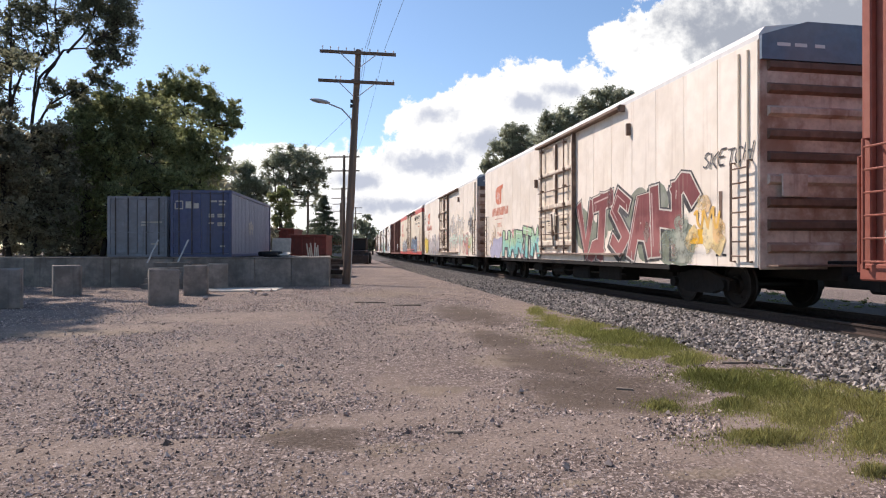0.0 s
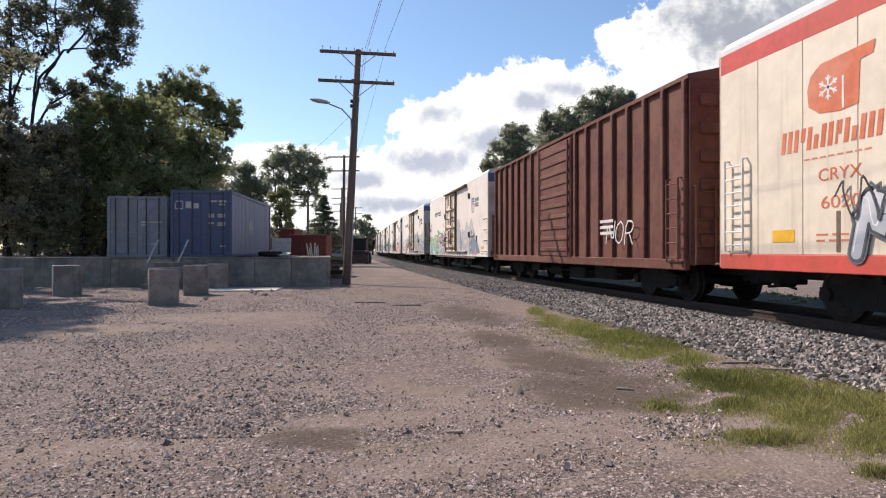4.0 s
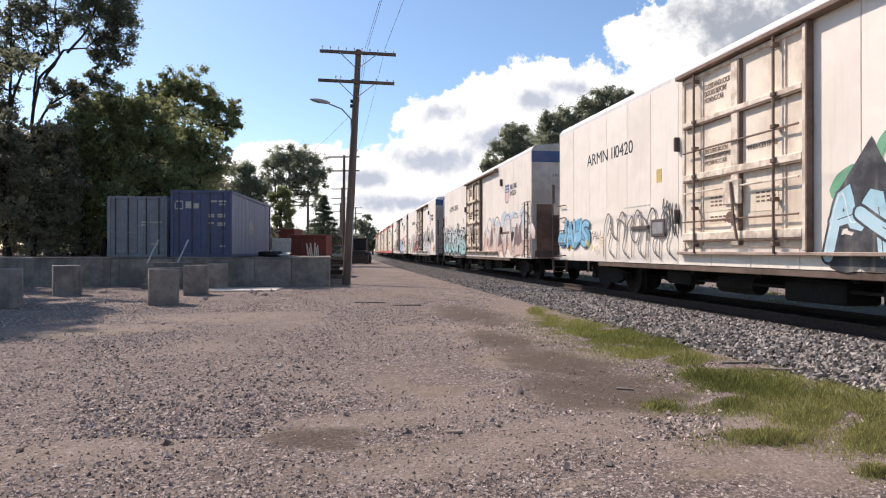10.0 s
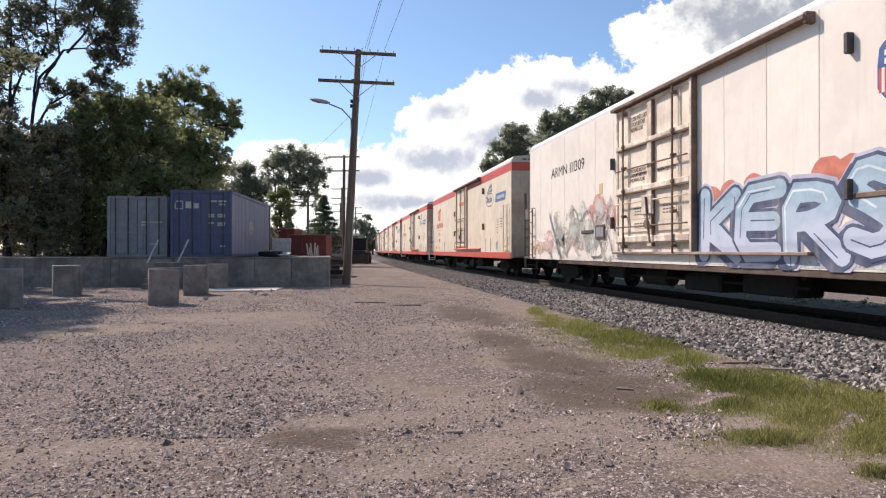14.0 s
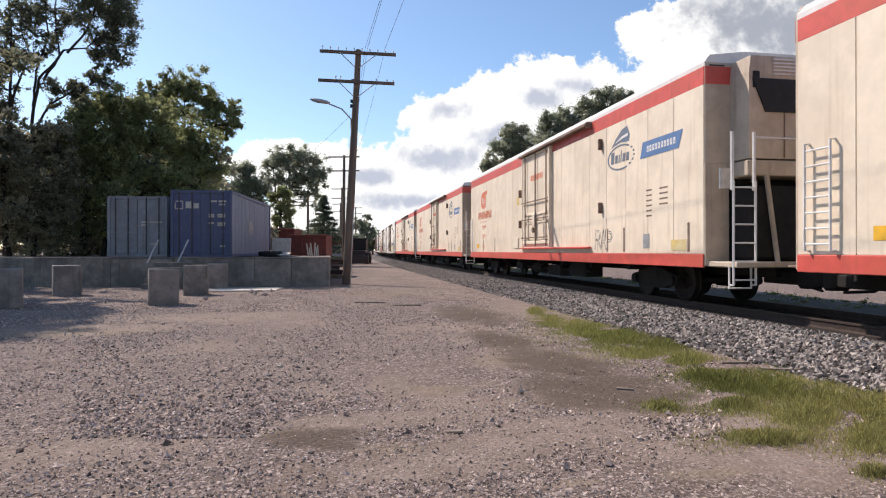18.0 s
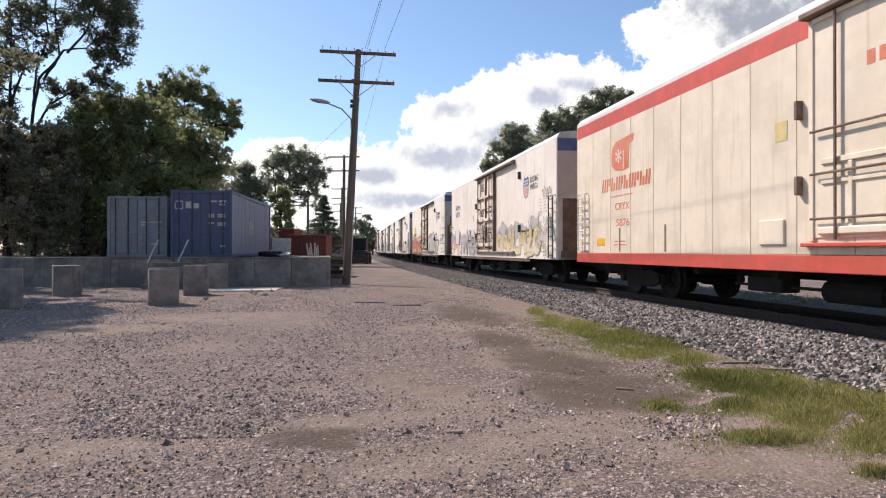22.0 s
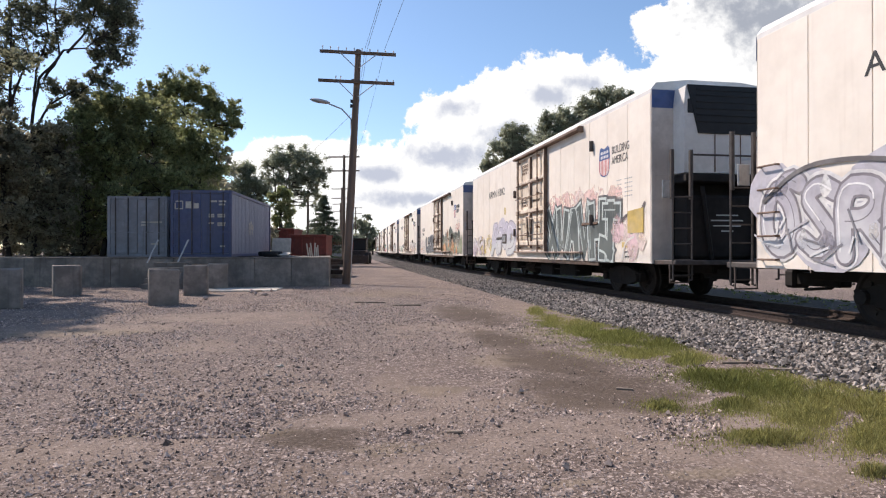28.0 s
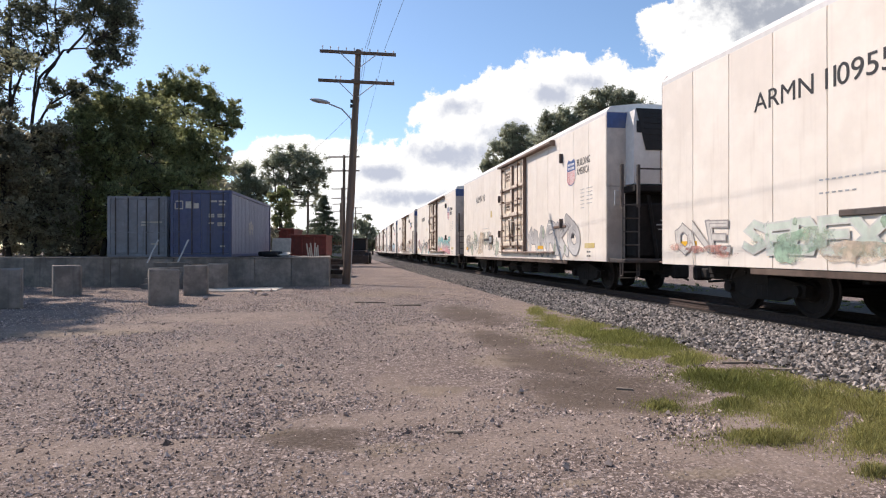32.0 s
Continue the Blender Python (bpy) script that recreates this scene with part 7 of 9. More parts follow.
        p.fade(1.6, 7.8, 1.9, 2.9, [(0.78, 0.54, 0.50), (0.76, 0.62, 0.57)], 14)
        for k in range(22):
            u = 2.4 + 0.24 * k
            p.stroke([(u, 2.3), (u, 2.5 + p.r.uniform(0.05, 0.55))], 0.05, ("worn", 0.74, 0.50, 0.46))
        p.burner("XWAVHT", 7.8, 1.9, 0.92, 2.65, (0.09, 0.105, 0.10), (0.14, 0.16, 0.15), (0.54, 0.60, 0.57), (0.10, 0.10, 0.10), (0.05, 0.055, 0.055), 0.38, 0, (0.42, 0.48, 0.46), 0.085, 0.3)
        p.fade(0.2, 2.2, 1.0, 2.0, [(0.72, 0.52, 0.54), (0.74, 0.6, 0.56)], 8), p.stroke(rounded([(1.7, 1.9), (1.2, 2.1), (0.6, 2.0), (0.3, 2.3)], 2), 0.09, (0.16, 0.13, 0.13)), p.stroke(rounded([(1.6, 0.9), (1.4, 1.4), (0.9, 1.5)], 2), 0.06, PALE)
        p.poly([(1.25, 2.15), (0.35, 2.2), (0.35, 1.6), (1.25, 1.6)], (0.58, 0.42, 0.13))
        p.mist(11.6, 14.8, 2.0, 2.3, (0.58, 0.55, 0.62), 8, 0.34)
        p.burner("AND", 15.1, 11.5, 0.95, 2.45, (0.55, 0.52, 0.60), (0.62, 0.63, 0.62), (0.24, 0.22, 0.25), (0.68, 0.66, 0.70), None, 0.50, 2, (0.76, 0.75, 0.78), 0.04, 0.0, ((0.60, 0.63, 0.60),))
        p.fade(15.0, 16.9, 0.95, 1.8, [(0.70, 0.55, 0.16), (0.68, 0.58, 0.3)], 8), p.burner("BNEI", 18.4, 16.2, 0.95, 1.9, (0.72, 0.68, 0.64), (0.60, 0.50, 0.52), (0.45, 0.36, 0.38), None, None, 0.3, 2, None, 0.03, 0.3, (YELLOW, LILAC))
    elif a == 18:
        p.mist(1.0, 7.6, 1.2, 1.9, (0.27, 0.29, 0.20), 16, 0.36), p.fade(0.3, 7.8, 0.95, 1.6, [ORANGE, (0.55, 0.42, 0.3), (0.5, 0.5, 0.4), (0.2, 0.2, 0.16)], 18)
        p.mist(6.8, 7.6, 1.7, 2.0, (0.14, 0.13, 0.12), 4, 0.24)
        p.burner("%OWNMSO", 7.8, 1.0, 0.95, 2.55, (0.10, 0.115, 0.09), (0.30, 0.30, 0.20), (0.07, 0.07, 0.06), (0.34, 0.35, 0.30), None, 0.36, 2, (0.62, 0.62, 0.56), 0.04, 0.5, ((0.62, 0.26, 0.10), (0.36, 0.40, 0.28)))
        p.fade(0.8, 7.8, 0.95, 1.9, [(0.42, 0.42, 0.30), (0.60, 0.30, 0.14), (0.2, 0.2, 0.16), (0.55, 0.5, 0.42)], 14), p.poly([(1.8, 1.1), (0.3, 2.1), (0.2, 1.0)], (0.30, 0.32, 0.20)), p.scrawl("RAP", 2.3, 1.0, 2.35, 2.75, RED, 0.035), p.scrawl("GHOMY", 2.9, 1.4, 2.0, 2.3, DARK, 0.03)
        p.burner("LUSK", 15.4, 11.4, 0.92, 2.45, (0.10, 0.10, 0.105), (0.14, 0.14, 0.145), (0.44, 0.43, 0.42), None, None, 0.56, 2, None, 0.025, 0.0, ((0.06, 0.06, 0.065),))
        for k in range(18):
            u = 15.5 + 0.17 * k
            p.stroke(rounded([(u, 1.0), (u + 0.06, 1.5), (u - 0.04, 1.9 + p.r.uniform(0, 0.25))], 1), 0.07, p.r.choice([(0.40, 0.38, 0.39), ("worn", 0.5, 0.48, 0.48), (0.62, 0.5, 0.5)]))
        p.scrawl("DAKI", 14.6, 13.7, 1.9, 2.2, (0.7, 0.7, 0.68), 0.022), p.scrawl("BANK", 14.5, 13.6, 1.5, 1.65, (0.7, 0.7, 0.68), 0.02)
        door_piece.mist(10.0, 11.3, 1.3, 1.6, (0.12, 0.12, 0.12), 3, 0.3), door_piece.squiggle(9.4, 8.2, 1.6, 2.4, DARK, 4, 0.04)
    elif a == 19:
        p.fade(1.4, 7.8, 0.95, 1.8, [(0.62, 0.50, 0.44), (0.70, 0.62, 0.56), STONE], 12)
        p.burner("OUWOR", 7.6, 1.9, 0.95, 1.95, (0.68, 0.62, 0.57), None, (0.34, 0.30, 0.30), None, None, 0.34, 2, (0.76, 0.73, 0.70), 0.03, 0.5, ((0.60, 0.36, 0.26), STONE))
        p.squiggle(4.0, 1.8, 1.0, 1.7, (0.5, 0.25, 0.23), 6, 0.03), p.scrawl("NEOS", 6.6, 5.6, 1.95, 2.2, (0.5, 0.25, 0.23), 0.025), p.scrawl("ROL", 1.2, 0.4, 1.55, 1.85, DARK, 0.03)
        for u in (1.35, 1.55):
            p.stroke(rounded([(u, 0.9), (u + 0.1, 1.6), (u + 0.02, 2.4)], 1), 0.05, (0.12, 0.11, 0.1))
        p.burner("ONE", 18.1, 16.5, 1.1, 1.78, (0.62, 0.58, 0.52), None, (0.30, 0.27, 0.25), None, None, 0.26, 0, None, 0.03, 0.0, ((0.56, 0.24, 0.18),))
        p.burner("SEDEX", 16.1, 13.5, 1.1, 1.72, (0.56, 0.62, 0.52), None, (0.60, 0.60, 0.55), None, None, 0.3, 0, None, 0.03, 0.0, ((0.36, 0.5, 0.36),))
        p.fade(16.3, 18.3, 1.0, 1.3, [(0.56, 0.25, 0.2)], 4), p.fade(13.3, 16, 1.0, 1.5, [(0.36, 0.5, 0.36), TAN], 6)
    else:
        cols = [[GREY, SILVER, SAGE], [TEAL, PINK, SILVER], [TAN, GREY, RED], [ICE, SLATE, SILVER]][a % 4]
        p.burner("SOX%E" if a % 2 else "M^RKO", 7.5, 2.0, 0.95, 2.2, cols[0], cols[1], (0.2, 0.19, 0.19), None, None, 0.36, 1 + a % 2, PALE, 0.04, 0.5, (cols[2],))
        p.fade(11.8, 18.0, 1.0, 2.0, cols + [TAN], 16), p.squiggle(16.5, 12.5, 1.0, 2.0, (0.25, 0.24, 0.24), 6, 0.035)
    door_piece.put(car, "worn spray paint over the door")


def decorate(i, car, kind, L):
    near = 0.8 if kind == "W_unit" else 0.0
    p = Piece(L, 100 + i, shift=near)
    if i == 0:
        p.fade(10, 15.6, 1.0, 2.4, [SILVER, GREY, PALE], 12)
        p.burner("ZEKS", 15.4, 10.4, 1.0, 2.3, SILVER, GREY, DARK, None, None, 0.34, 1)
    elif kind in ("old",) or i == 3:
        deco_old(i, car, L, p)
    elif i == 4:
        p.scrawl("NOR", 3.8, 2.2, 1.3, 1.9, PALE, 0.04)
        bars(car, -L / 2 + 4.2, 2.0, [(0, 0.8, k * 0.16, 0.08) for k in range(3)], M["roof"], x=-HW - 0.005)
    elif kind.startswith("W"):
        a = i - 4     # running number among the white and striped cars
        num = NUMBERS[a - 1] if a - 1 < len(NUMBERS) else "110"
        code = "ARNM " if a == 1 else "ARMN "
        shield(car, L, near)
        if a == 13 or a == 18:
            lettering(car, code.strip() + "\n" + num, 0.44 if a == 13 else 0.42, L / 2 - 1.3, 3.55 if a == 13 else 2.75, M["ink"], width=1.35)
        elif a != 14:
            lettering(car, code + (num or ""), 0.46, L / 2 - near * 0.6 - (STARTS[a - 1] if a <= len(STARTS) else 2.6), 3.6, M["ink"], width=2.75 if num and len(num) == 6 else 1.9)
        deco_white(a, car, L, p)
    else:
        peak_logo(car, L)
        frost_logo(car, L, "CRYX", {12: "5826", 13: "5895", 14: "5871", 15: "5888", 16: "5876"}.get(i, "5871"), 1.72)
        if i in (13, 14):
            p.burner("RAP", 5.2, 4.1, 1.2, 1.75, (0.76, 0.67, 0.54), None, DARK, None, None, 0.12, 0, None, 0.02)
        if i == 16:
            p.fade(6.2, 8.1, 1.05, 2.2, [(0.72, 0.42, 0.28), (0.74, 0.54, 0.4)], 9), p.squiggle(8.0, 6.3, 1.2, 2.2, (0.5, 0.25, 0.16), 4, 0.03)
            p.burner("BINZ", 5.2, 1.9, 1.15, 2.15, (0.76, 0.67, 0.54), None, (0.34, 0.32, 0.29), None, None, 0.22, 0, None, 0.022)
            p.squiggle(7.2, 6.1, 1.9, 2.6, SLATE, 4, 0.03)
        bars(car, -L / 2 + 10.9, 3.95, [(k * 0.2, 0.13, 0, 0.2) for k in range(7)], M["orange"], x=-HW - 0.036)
    p.put(car, "layered spray-paint graffiti")
    if kind.startswith("W"):
        # stencilled warnings on the door
        dy = -L / 2 + 7.85 - near
        for text, size, y, z, w in (("CLOSE AND LOCK\nDOORS BEFORE\nMOVING CAR", 0.15, dy + 2.78, 4.35, 0.8), ("SECURE BOTH\nDOORS BEFORE\nMOVING CAR", 0.13, dy + 2.78, 3.08, 0.8), ("WHEN CERTIFIED", 0.13, dy + 1.5, 2.95, 0.75)):
            lettering(car, text, size, y, z, M["rust"], width=w).location.x -= 0.026


for i, (c, kind, s0, L) in enumerate(train):
    decorate(i, c, kind, L)
finish_lettering()

# ---------------------------------------------------------------- clouds: two thin sheets of cloud far off, drifting
FAR = 3400.0
PX = FAR / 1090


def cloud_material(name, puffs, gray, seed, bright, gap, under):
    """White cloud with grey undersides: puffs (u, v, ru, rv) in metres of the sheet, broken up by noise."""
    ma = bpy.data.materials.new(name)
    ma.use_nodes = True
    N, L = ma.node_tree.nodes, ma.node_tree.links
    N.remove(N["Principled BSDF"])
    tc = N.new("ShaderNodeTexCoord")
    sep = N.new("ShaderNodeSeparateXYZ")
    L.new(tc.outputs["Object"], sep.inputs[0])

    def op(o, a, b=0.0):
        m = N.new("ShaderNodeMath")
        m.operation = o
        for s, v in zip(m.inputs, (a, b)):
            if isinstance(v, (int, float)):
                s.default_value = v
            else:
                L.new(v, s)
        return m.outputs[0]

    def tex(scale, detail, rough, off):
        mp = N.new("ShaderNodeMapping")
        mp.inputs["Location"].default_value = (off, off * 0.7, seed)
        L.new(tc.outputs["Object"], mp.inputs["Vector"])
        n = N.new("ShaderNodeTexNoise")
        n.inputs["Scale"].default_value, n.inputs["Detail"].default_value, n.inputs["Roughness"].default_value = scale, detail, rough
        L.new(mp.outputs[0], n.inputs["Vector"])
        return n.outputs["Fac"]

    def blobs(items):
        best = None
        for u, v, ru, rv in items:
            dx = op("DIVIDE", op("SUBTRACT", sep.outputs[0], u), ru)
            dy = op("DIVIDE", op("SUBTRACT", sep.outputs[2], v), rv)
            r = op("SUBTRACT", 1.0, op("SQRT", op("ADD", op("MULTIPLY", dx, dx), op("MULTIPLY", dy, dy))))
            best = r if best is None else op("SMOOTH_MAX", best, r)
        return best

    def smooth(v, a, b, c=0.0, d=1.0):
        r = N.new("ShaderNodeMapRange")
        r.interpolation_type = "SMOOTHSTEP"
        for k, x in zip(("From Min", "From Max", "To Min", "To Max"), (a, b, c, d)):
            r.inputs[k].default_value = x
        L.new(v, r.inputs["Value"])
        return r.outputs[0]

    n1 = tex(0.006, 12, 0.62, 100)
    n2 = tex(0.0022, 6, 0.55, 900)
    dens = op("ADD", blobs(puffs), op("MULTIPLY", op("SUBTRACT", n1, 0.5), 1.15))
    for u, v, ru, rv in gap:
        dx = op("DIVIDE", op("SUBTRACT", sep.outputs[0], u), ru)
        dy = op("DIVIDE", op("SUBTRACT", sep.outputs[2], v), rv)
        r = op("SUBTRACT", 1.0, op("SQRT", op("ADD", op("MULTIPLY", dx, dx), op("MULTIPLY", dy, dy))))
        dens = op("SUBTRACT", dens, op("MAXIMUM", op("MULTIPLY", r, 0.9), 0.0))
    alpha = smooth(dens, 0.03, 0.13)
    shade = op("ADD", blobs(gray), op("MULTIPLY", op("SUBTRACT", n2, 0.5), 1.5))
    lit = tex(0.006, 7, 0.6, 60)
    shade = op("ADD", shade, op("MULTIPLY", op("SUBTRACT", n1, lit), 1.9))
    sh = smooth(shade, -0.25, 0.75)
    cm = N.new("ShaderNodeMix")
    cm.data_type = "RGBA"
    cm.inputs[6].default_value, cm.inputs[7].default_value = (1.0, 0.99, 0.98, 1), (*under, 1)
    L.new(sh, cm.inputs[0])
    em = N.new("ShaderNodeEmission")
    em.inputs["Strength"].default_value = bright
    L.new(cm.outputs[2], em.inputs["Color"])
    tr = N.new("ShaderNodeBsdfTransparent")
    mx = N.new("ShaderNodeMixShader")
    L.new(alpha, mx.inputs[0])
    L.new(tr.outputs[0], mx.inputs[1])
    L.new(em.outputs[0], mx.inputs[2])
    L.new(mx.outputs[0], N["Material Output"].inputs[0])
    return ma


def sky_units(items):
    return [((x - 784) * PX, (444 - y) * PX, rx * PX, ry * PX) for x, y, rx, ry in items]


def cloud(name, puffs, gray, gap, seed, bright, dist, shift, label, under):
    ma = cloud_material(name, sky_units(puffs), sky_units(gray), seed, bright, sky_units(gap), under)
    us = [(u, r) for u, _, r, _ in sky_units(puffs)]
    vs_ = [(v, r) for _, v, _, r in sky_units(puffs)]
    u0, u1 = min(u - 1.5 * r for u, r in us), max(u + 1.5 * r for u, r in us)
    v0, v1 = max(20.0, min(v - 1.5 * r for v, r in vs_)), max(v + 1.5 * r for v, r in vs_)
    g = Geo()
    n = 12
    g.add([(u0 + (u1 - u0) * i / n, 0, v) for v in (v0, v1) for i in range(n + 1)], [(i, i + 1, i + n + 2, i + n + 1) for i in range(n)])
    ob = part(name, g, ma)
    k = dist / FAR
    ob.matrix_world = Matrix.Translation((*spot(0, dist)[:2], EYE)) @ Matrix.Rotation(-PSI, 4, "Z") @ Matrix.Diagonal((k, 1, k, 1))
    tagged(ob, label, "cloud", kind="structure")
    r = spot(shift[0] * PX * k, 0, shift[1] * PX * k)
    clouds.append((ob, r))


clouds = []
cloud("cloud_backdrop", [(790, 225, 80, 50), (950, 225, 190, 130), (785, 235, 105, 80), (640, 330, 190, 75), (1110, 215, 120, 90), (480, 300, 120, 50), (860, 340, 300, 80), (760, 400, 480, 40)],
      [(755, 288, 100, 30), (860, 250, 66, 28), (770, 203, 50, 24), (720, 365, 130, 18), (1000, 160, 46, 20), (930, 180, 50, 22), (640, 320, 60, 16)],
      [], 3.0, 1.0, 3400, (42, 14), "bank of bright white cumulus cloud with grey undersides", (0.52, 0.55, 0.65))
cloud("cloud_backdrop", [(1330, 70, 250, 150), (1190, 150, 130, 110), (1500, 120, 260, 170), (1100, 75, 55, 45), (1750, 40, 250, 160)],
      [(1300, 62, 190, 60), (1380, 60, 260, 90), (1490, 40, 260, 110), (1700, 40, 260, 110)], [], 8.0, 1.0, 3200, (85, 32), "tall white cloud with a slate grey underside", (0.38, 0.405, 0.47))

# ---------------------------------------------------------------- loading platform and its blocks
def to_local(a, b):
    """Frame whose x runs from a to b on the ground."""
    d = b - a
    return Matrix.Translation(a) @ Matrix.Rotation(math.atan2(d.y, d.x), 4, "Z"), d.length


PLAT_Z = 1.10
wl = spot((60 - 784) / 1090 * 23.6, 23.6)
wr = spot((583 - 784) / 1090 * 23.9, 23.9)
pm, plen = to_local(wl, wr)
plat = thing("loading_platform", pm, "long weathered concrete loading platform", "platform", kind="structure")
inv = pm.inverted()
deck = Geo()
corners = [inv @ q for q in (wl + (wl - wr) * 1.6, wr, wr * 2.15, spot(-40, 52))]
deck.add([(q.x, q.y + 0.33 * (k < 2), z) for z in (0.0, PLAT_Z - 0.004) for k, q in enumerate(corners)], [(3, 2, 1, 0), (4, 5, 6, 7), (0, 1, 5, 4), (1, 2, 6, 5), (2, 3, 7, 6), (3, 0, 4, 7)])
part("deck", deck, M["concrete"], plat)
x = 0.0
k = 0
for w in (2.9, 2.4, 3.1, 1.4, plen - 9.8):
    part("wall_panel", Geo().box(x + 0.006, x + w - 0.006, 0.0, 0.316, -0.1, PLAT_Z - (0.0, 0.02, 0.01, 0.015, 0.0)[k], b=0.015), M["concrete"], plat, "stained concrete wall panel")
    x += w
    k += 1
part("coping", Geo().box(-0.02, plen + 0.03, -0.03, 0.34, PLAT_Z, PLAT_Z + 0.03, b=0.01), M["concrete"], plat, "worn concrete edge")


def block(x0, x1, ytop, ybase, yaw, label, chip=0):
    d = EYE * 1090 / (ybase - 444)
    th = math.atan2(784 - (x0 + x1) / 2, 1090)
    w = (x1 - x0) / 1090 * d * math.cos(th)
    h = EYE - (ytop - 444) / 1090 * d
    p = spot(((x0 + x1) / 2 - 784) / 1090 * (d + w * 0.45), d + w * 0.45)
    g = Geo().box(-w / 2, w / 2, -w * 0.45, w * 0.45, -0.03, h, b=0.03)
    rg = random.Random(chip)
    g.v = [(vx + rg.uniform(-0.015, 0.015), vy + rg.uniform(-0.015, 0.015), vz + rg.uniform(-0.012, 0.012)) for vx, vy, vz in g.v]
    ob = part("concrete_block", g, M["concrete"])
    ob.matrix_world = Matrix.Translation(p) @ Matrix.Rotation(-PSI + th + radians(yaw), 4, "Z")
    tagged(ob, label, "concrete block", "concrete blocks in the yard")


block(262, 317, 477, 541, 3, "upright weathered concrete block with a pale stain", 1)
block(325, 369, 470, 523, -4, "upright concrete block in front of the platform", 2)
block(368, 404, 467, 513, 2, "low concrete block against the platform", 3)
block(92, 144, 470, 524, 5, "concrete block in the shade of the trees", 4)
block(-14, 41, 476, 546, -3, "concrete block in the shade of the trees", 5)

# steps with two handrails
sp = spot((292 - 784) / 1090 * 22.6, 22.6)
st = thing("steps", Matrix.Translation(sp) @ Matrix.Rotation(-PSI, 4, "Z"), "worn concrete steps with two pale pipe handrails", "steps")
for k in range(5):
    part("step", Geo().box(-0.62, 0.62, -0.55 + 0.24 * k, 0.95, 0.19 * k, 0.19 * (k + 1) - 0.003, b=0.012), M["concrete"], st)
for x in (-0.62, 0.52):
    part("handrail", Geo().tube([(x - 0.25, 0.45, 0.93), (x - 0.11, 0.6, 1.36), (x + 0.03, 0.75, 1.8)], 0.032, 8), M["galv"], st, "pale steel pipe handrail")


# ---------------------------------------------------------------- shipping containers
def container(name, m, L, H, W, paint, side_paint, label):
    c = thing(name, m, label, "shipping container", "shipping containers on the platform")
    part("body", Geo().box(-W / 2 + 0.05, W / 2 - 0.05, 0.06, L - 0.05, 0.12, H - 0.05), side_paint, c)
    fr = Geo()
    for x in (-W / 2, W / 2 - 0.12):
        for y in (0.0, L - 0.12):
            fr.box(x, x + 0.12, y, y + 0.12, 0.0, H, b=0.01)
    for z in (0.0, H - 0.12):
        for x in (-W / 2, W / 2 - 0.08):
            fr.box(x, x + 0.08, 0.12, L - 0.12, z, z + 0.12)
        for y in (0.0, L - 0.1):
            fr.box(-W / 2 + 0.12, W / 2 - 0.12, y, y + 0.1, z, z + 0.12)
    part("frame", fr, paint, c)
    n = int(L / 0.28)
    rib = Geo().box(0.0, 0.008, -0.07, 0.07, 0.13, H - 0.13, b=0.012).mesh("corrugation", side_paint)
    for k in range(n):
        y = 0.2 + (L - 0.4) * (k + 0.5) / n
        part("corrugation", rib, None, c, at=Matrix.Translation((W / 2 - 0.05, y, 0)))
        part("corrugation", rib, None, c, at=Matrix.Translation((-W / 2 + 0.05, y, 0)) @ Matrix.Rotation(math.pi, 4, "Z"))
    for sx in (-1, 1):
        a, b = sorted((sx * 0.012, sx * (W / 2 - 0.13)))
        d = part("door", Geo().box(a, b, 0.015, 0.058, 0.14, H - 0.14, b=0.01), paint, c, "steel container door")
        for k in (0.3, 0.72):
            x = sx * (W / 2) * k
            part("locking_rod", Geo().tube([(x, -0.015, 0.08), (x, -0.015, H - 0.06)], 0.024, 8), M["iron"], d)
            part("handle", Geo().box(x - 0.02, x + 0.28, -0.04, -0.02, 1.0, 1.05), paint, d)
        for z in (0.4, 1.0, 1.6, 2.2):
            part("hinge", Geo().box(sx * (W / 2 - 0.16) - 0.05, sx * (W / 2 - 0.16) + 0.05, -0.005, 0.02, z, z + 0.12, b=0.006), paint, d)
    return c


p = spot((356 - 784) / 1090 * 25.3, 25.3, PLAT_Z + 0.03)
blue = container("shipping_container", Matrix.Translation(p) @ Matrix.Rotation(-PSI - radians(5.2) + radians(10.5), 4, "Z"), 8.6, 2.74, 2.44, M["bluebox"], M["bluegrey"],
                 "blue-doored shipping container with grey sides")
p = spot((243 - 784) / 1090 * 26.0, 26.0, PLAT_Z + 0.03)
grey = container("shipping_container", Matrix.Translation(p) @ Matrix.Rotation(-PSI - radians(5.2) + radians(10.5), 4, "Z"), 6.06, 2.55, 2.44, M["greybox"], M["greybox"],
                 "faded grey shipping container with double doors")


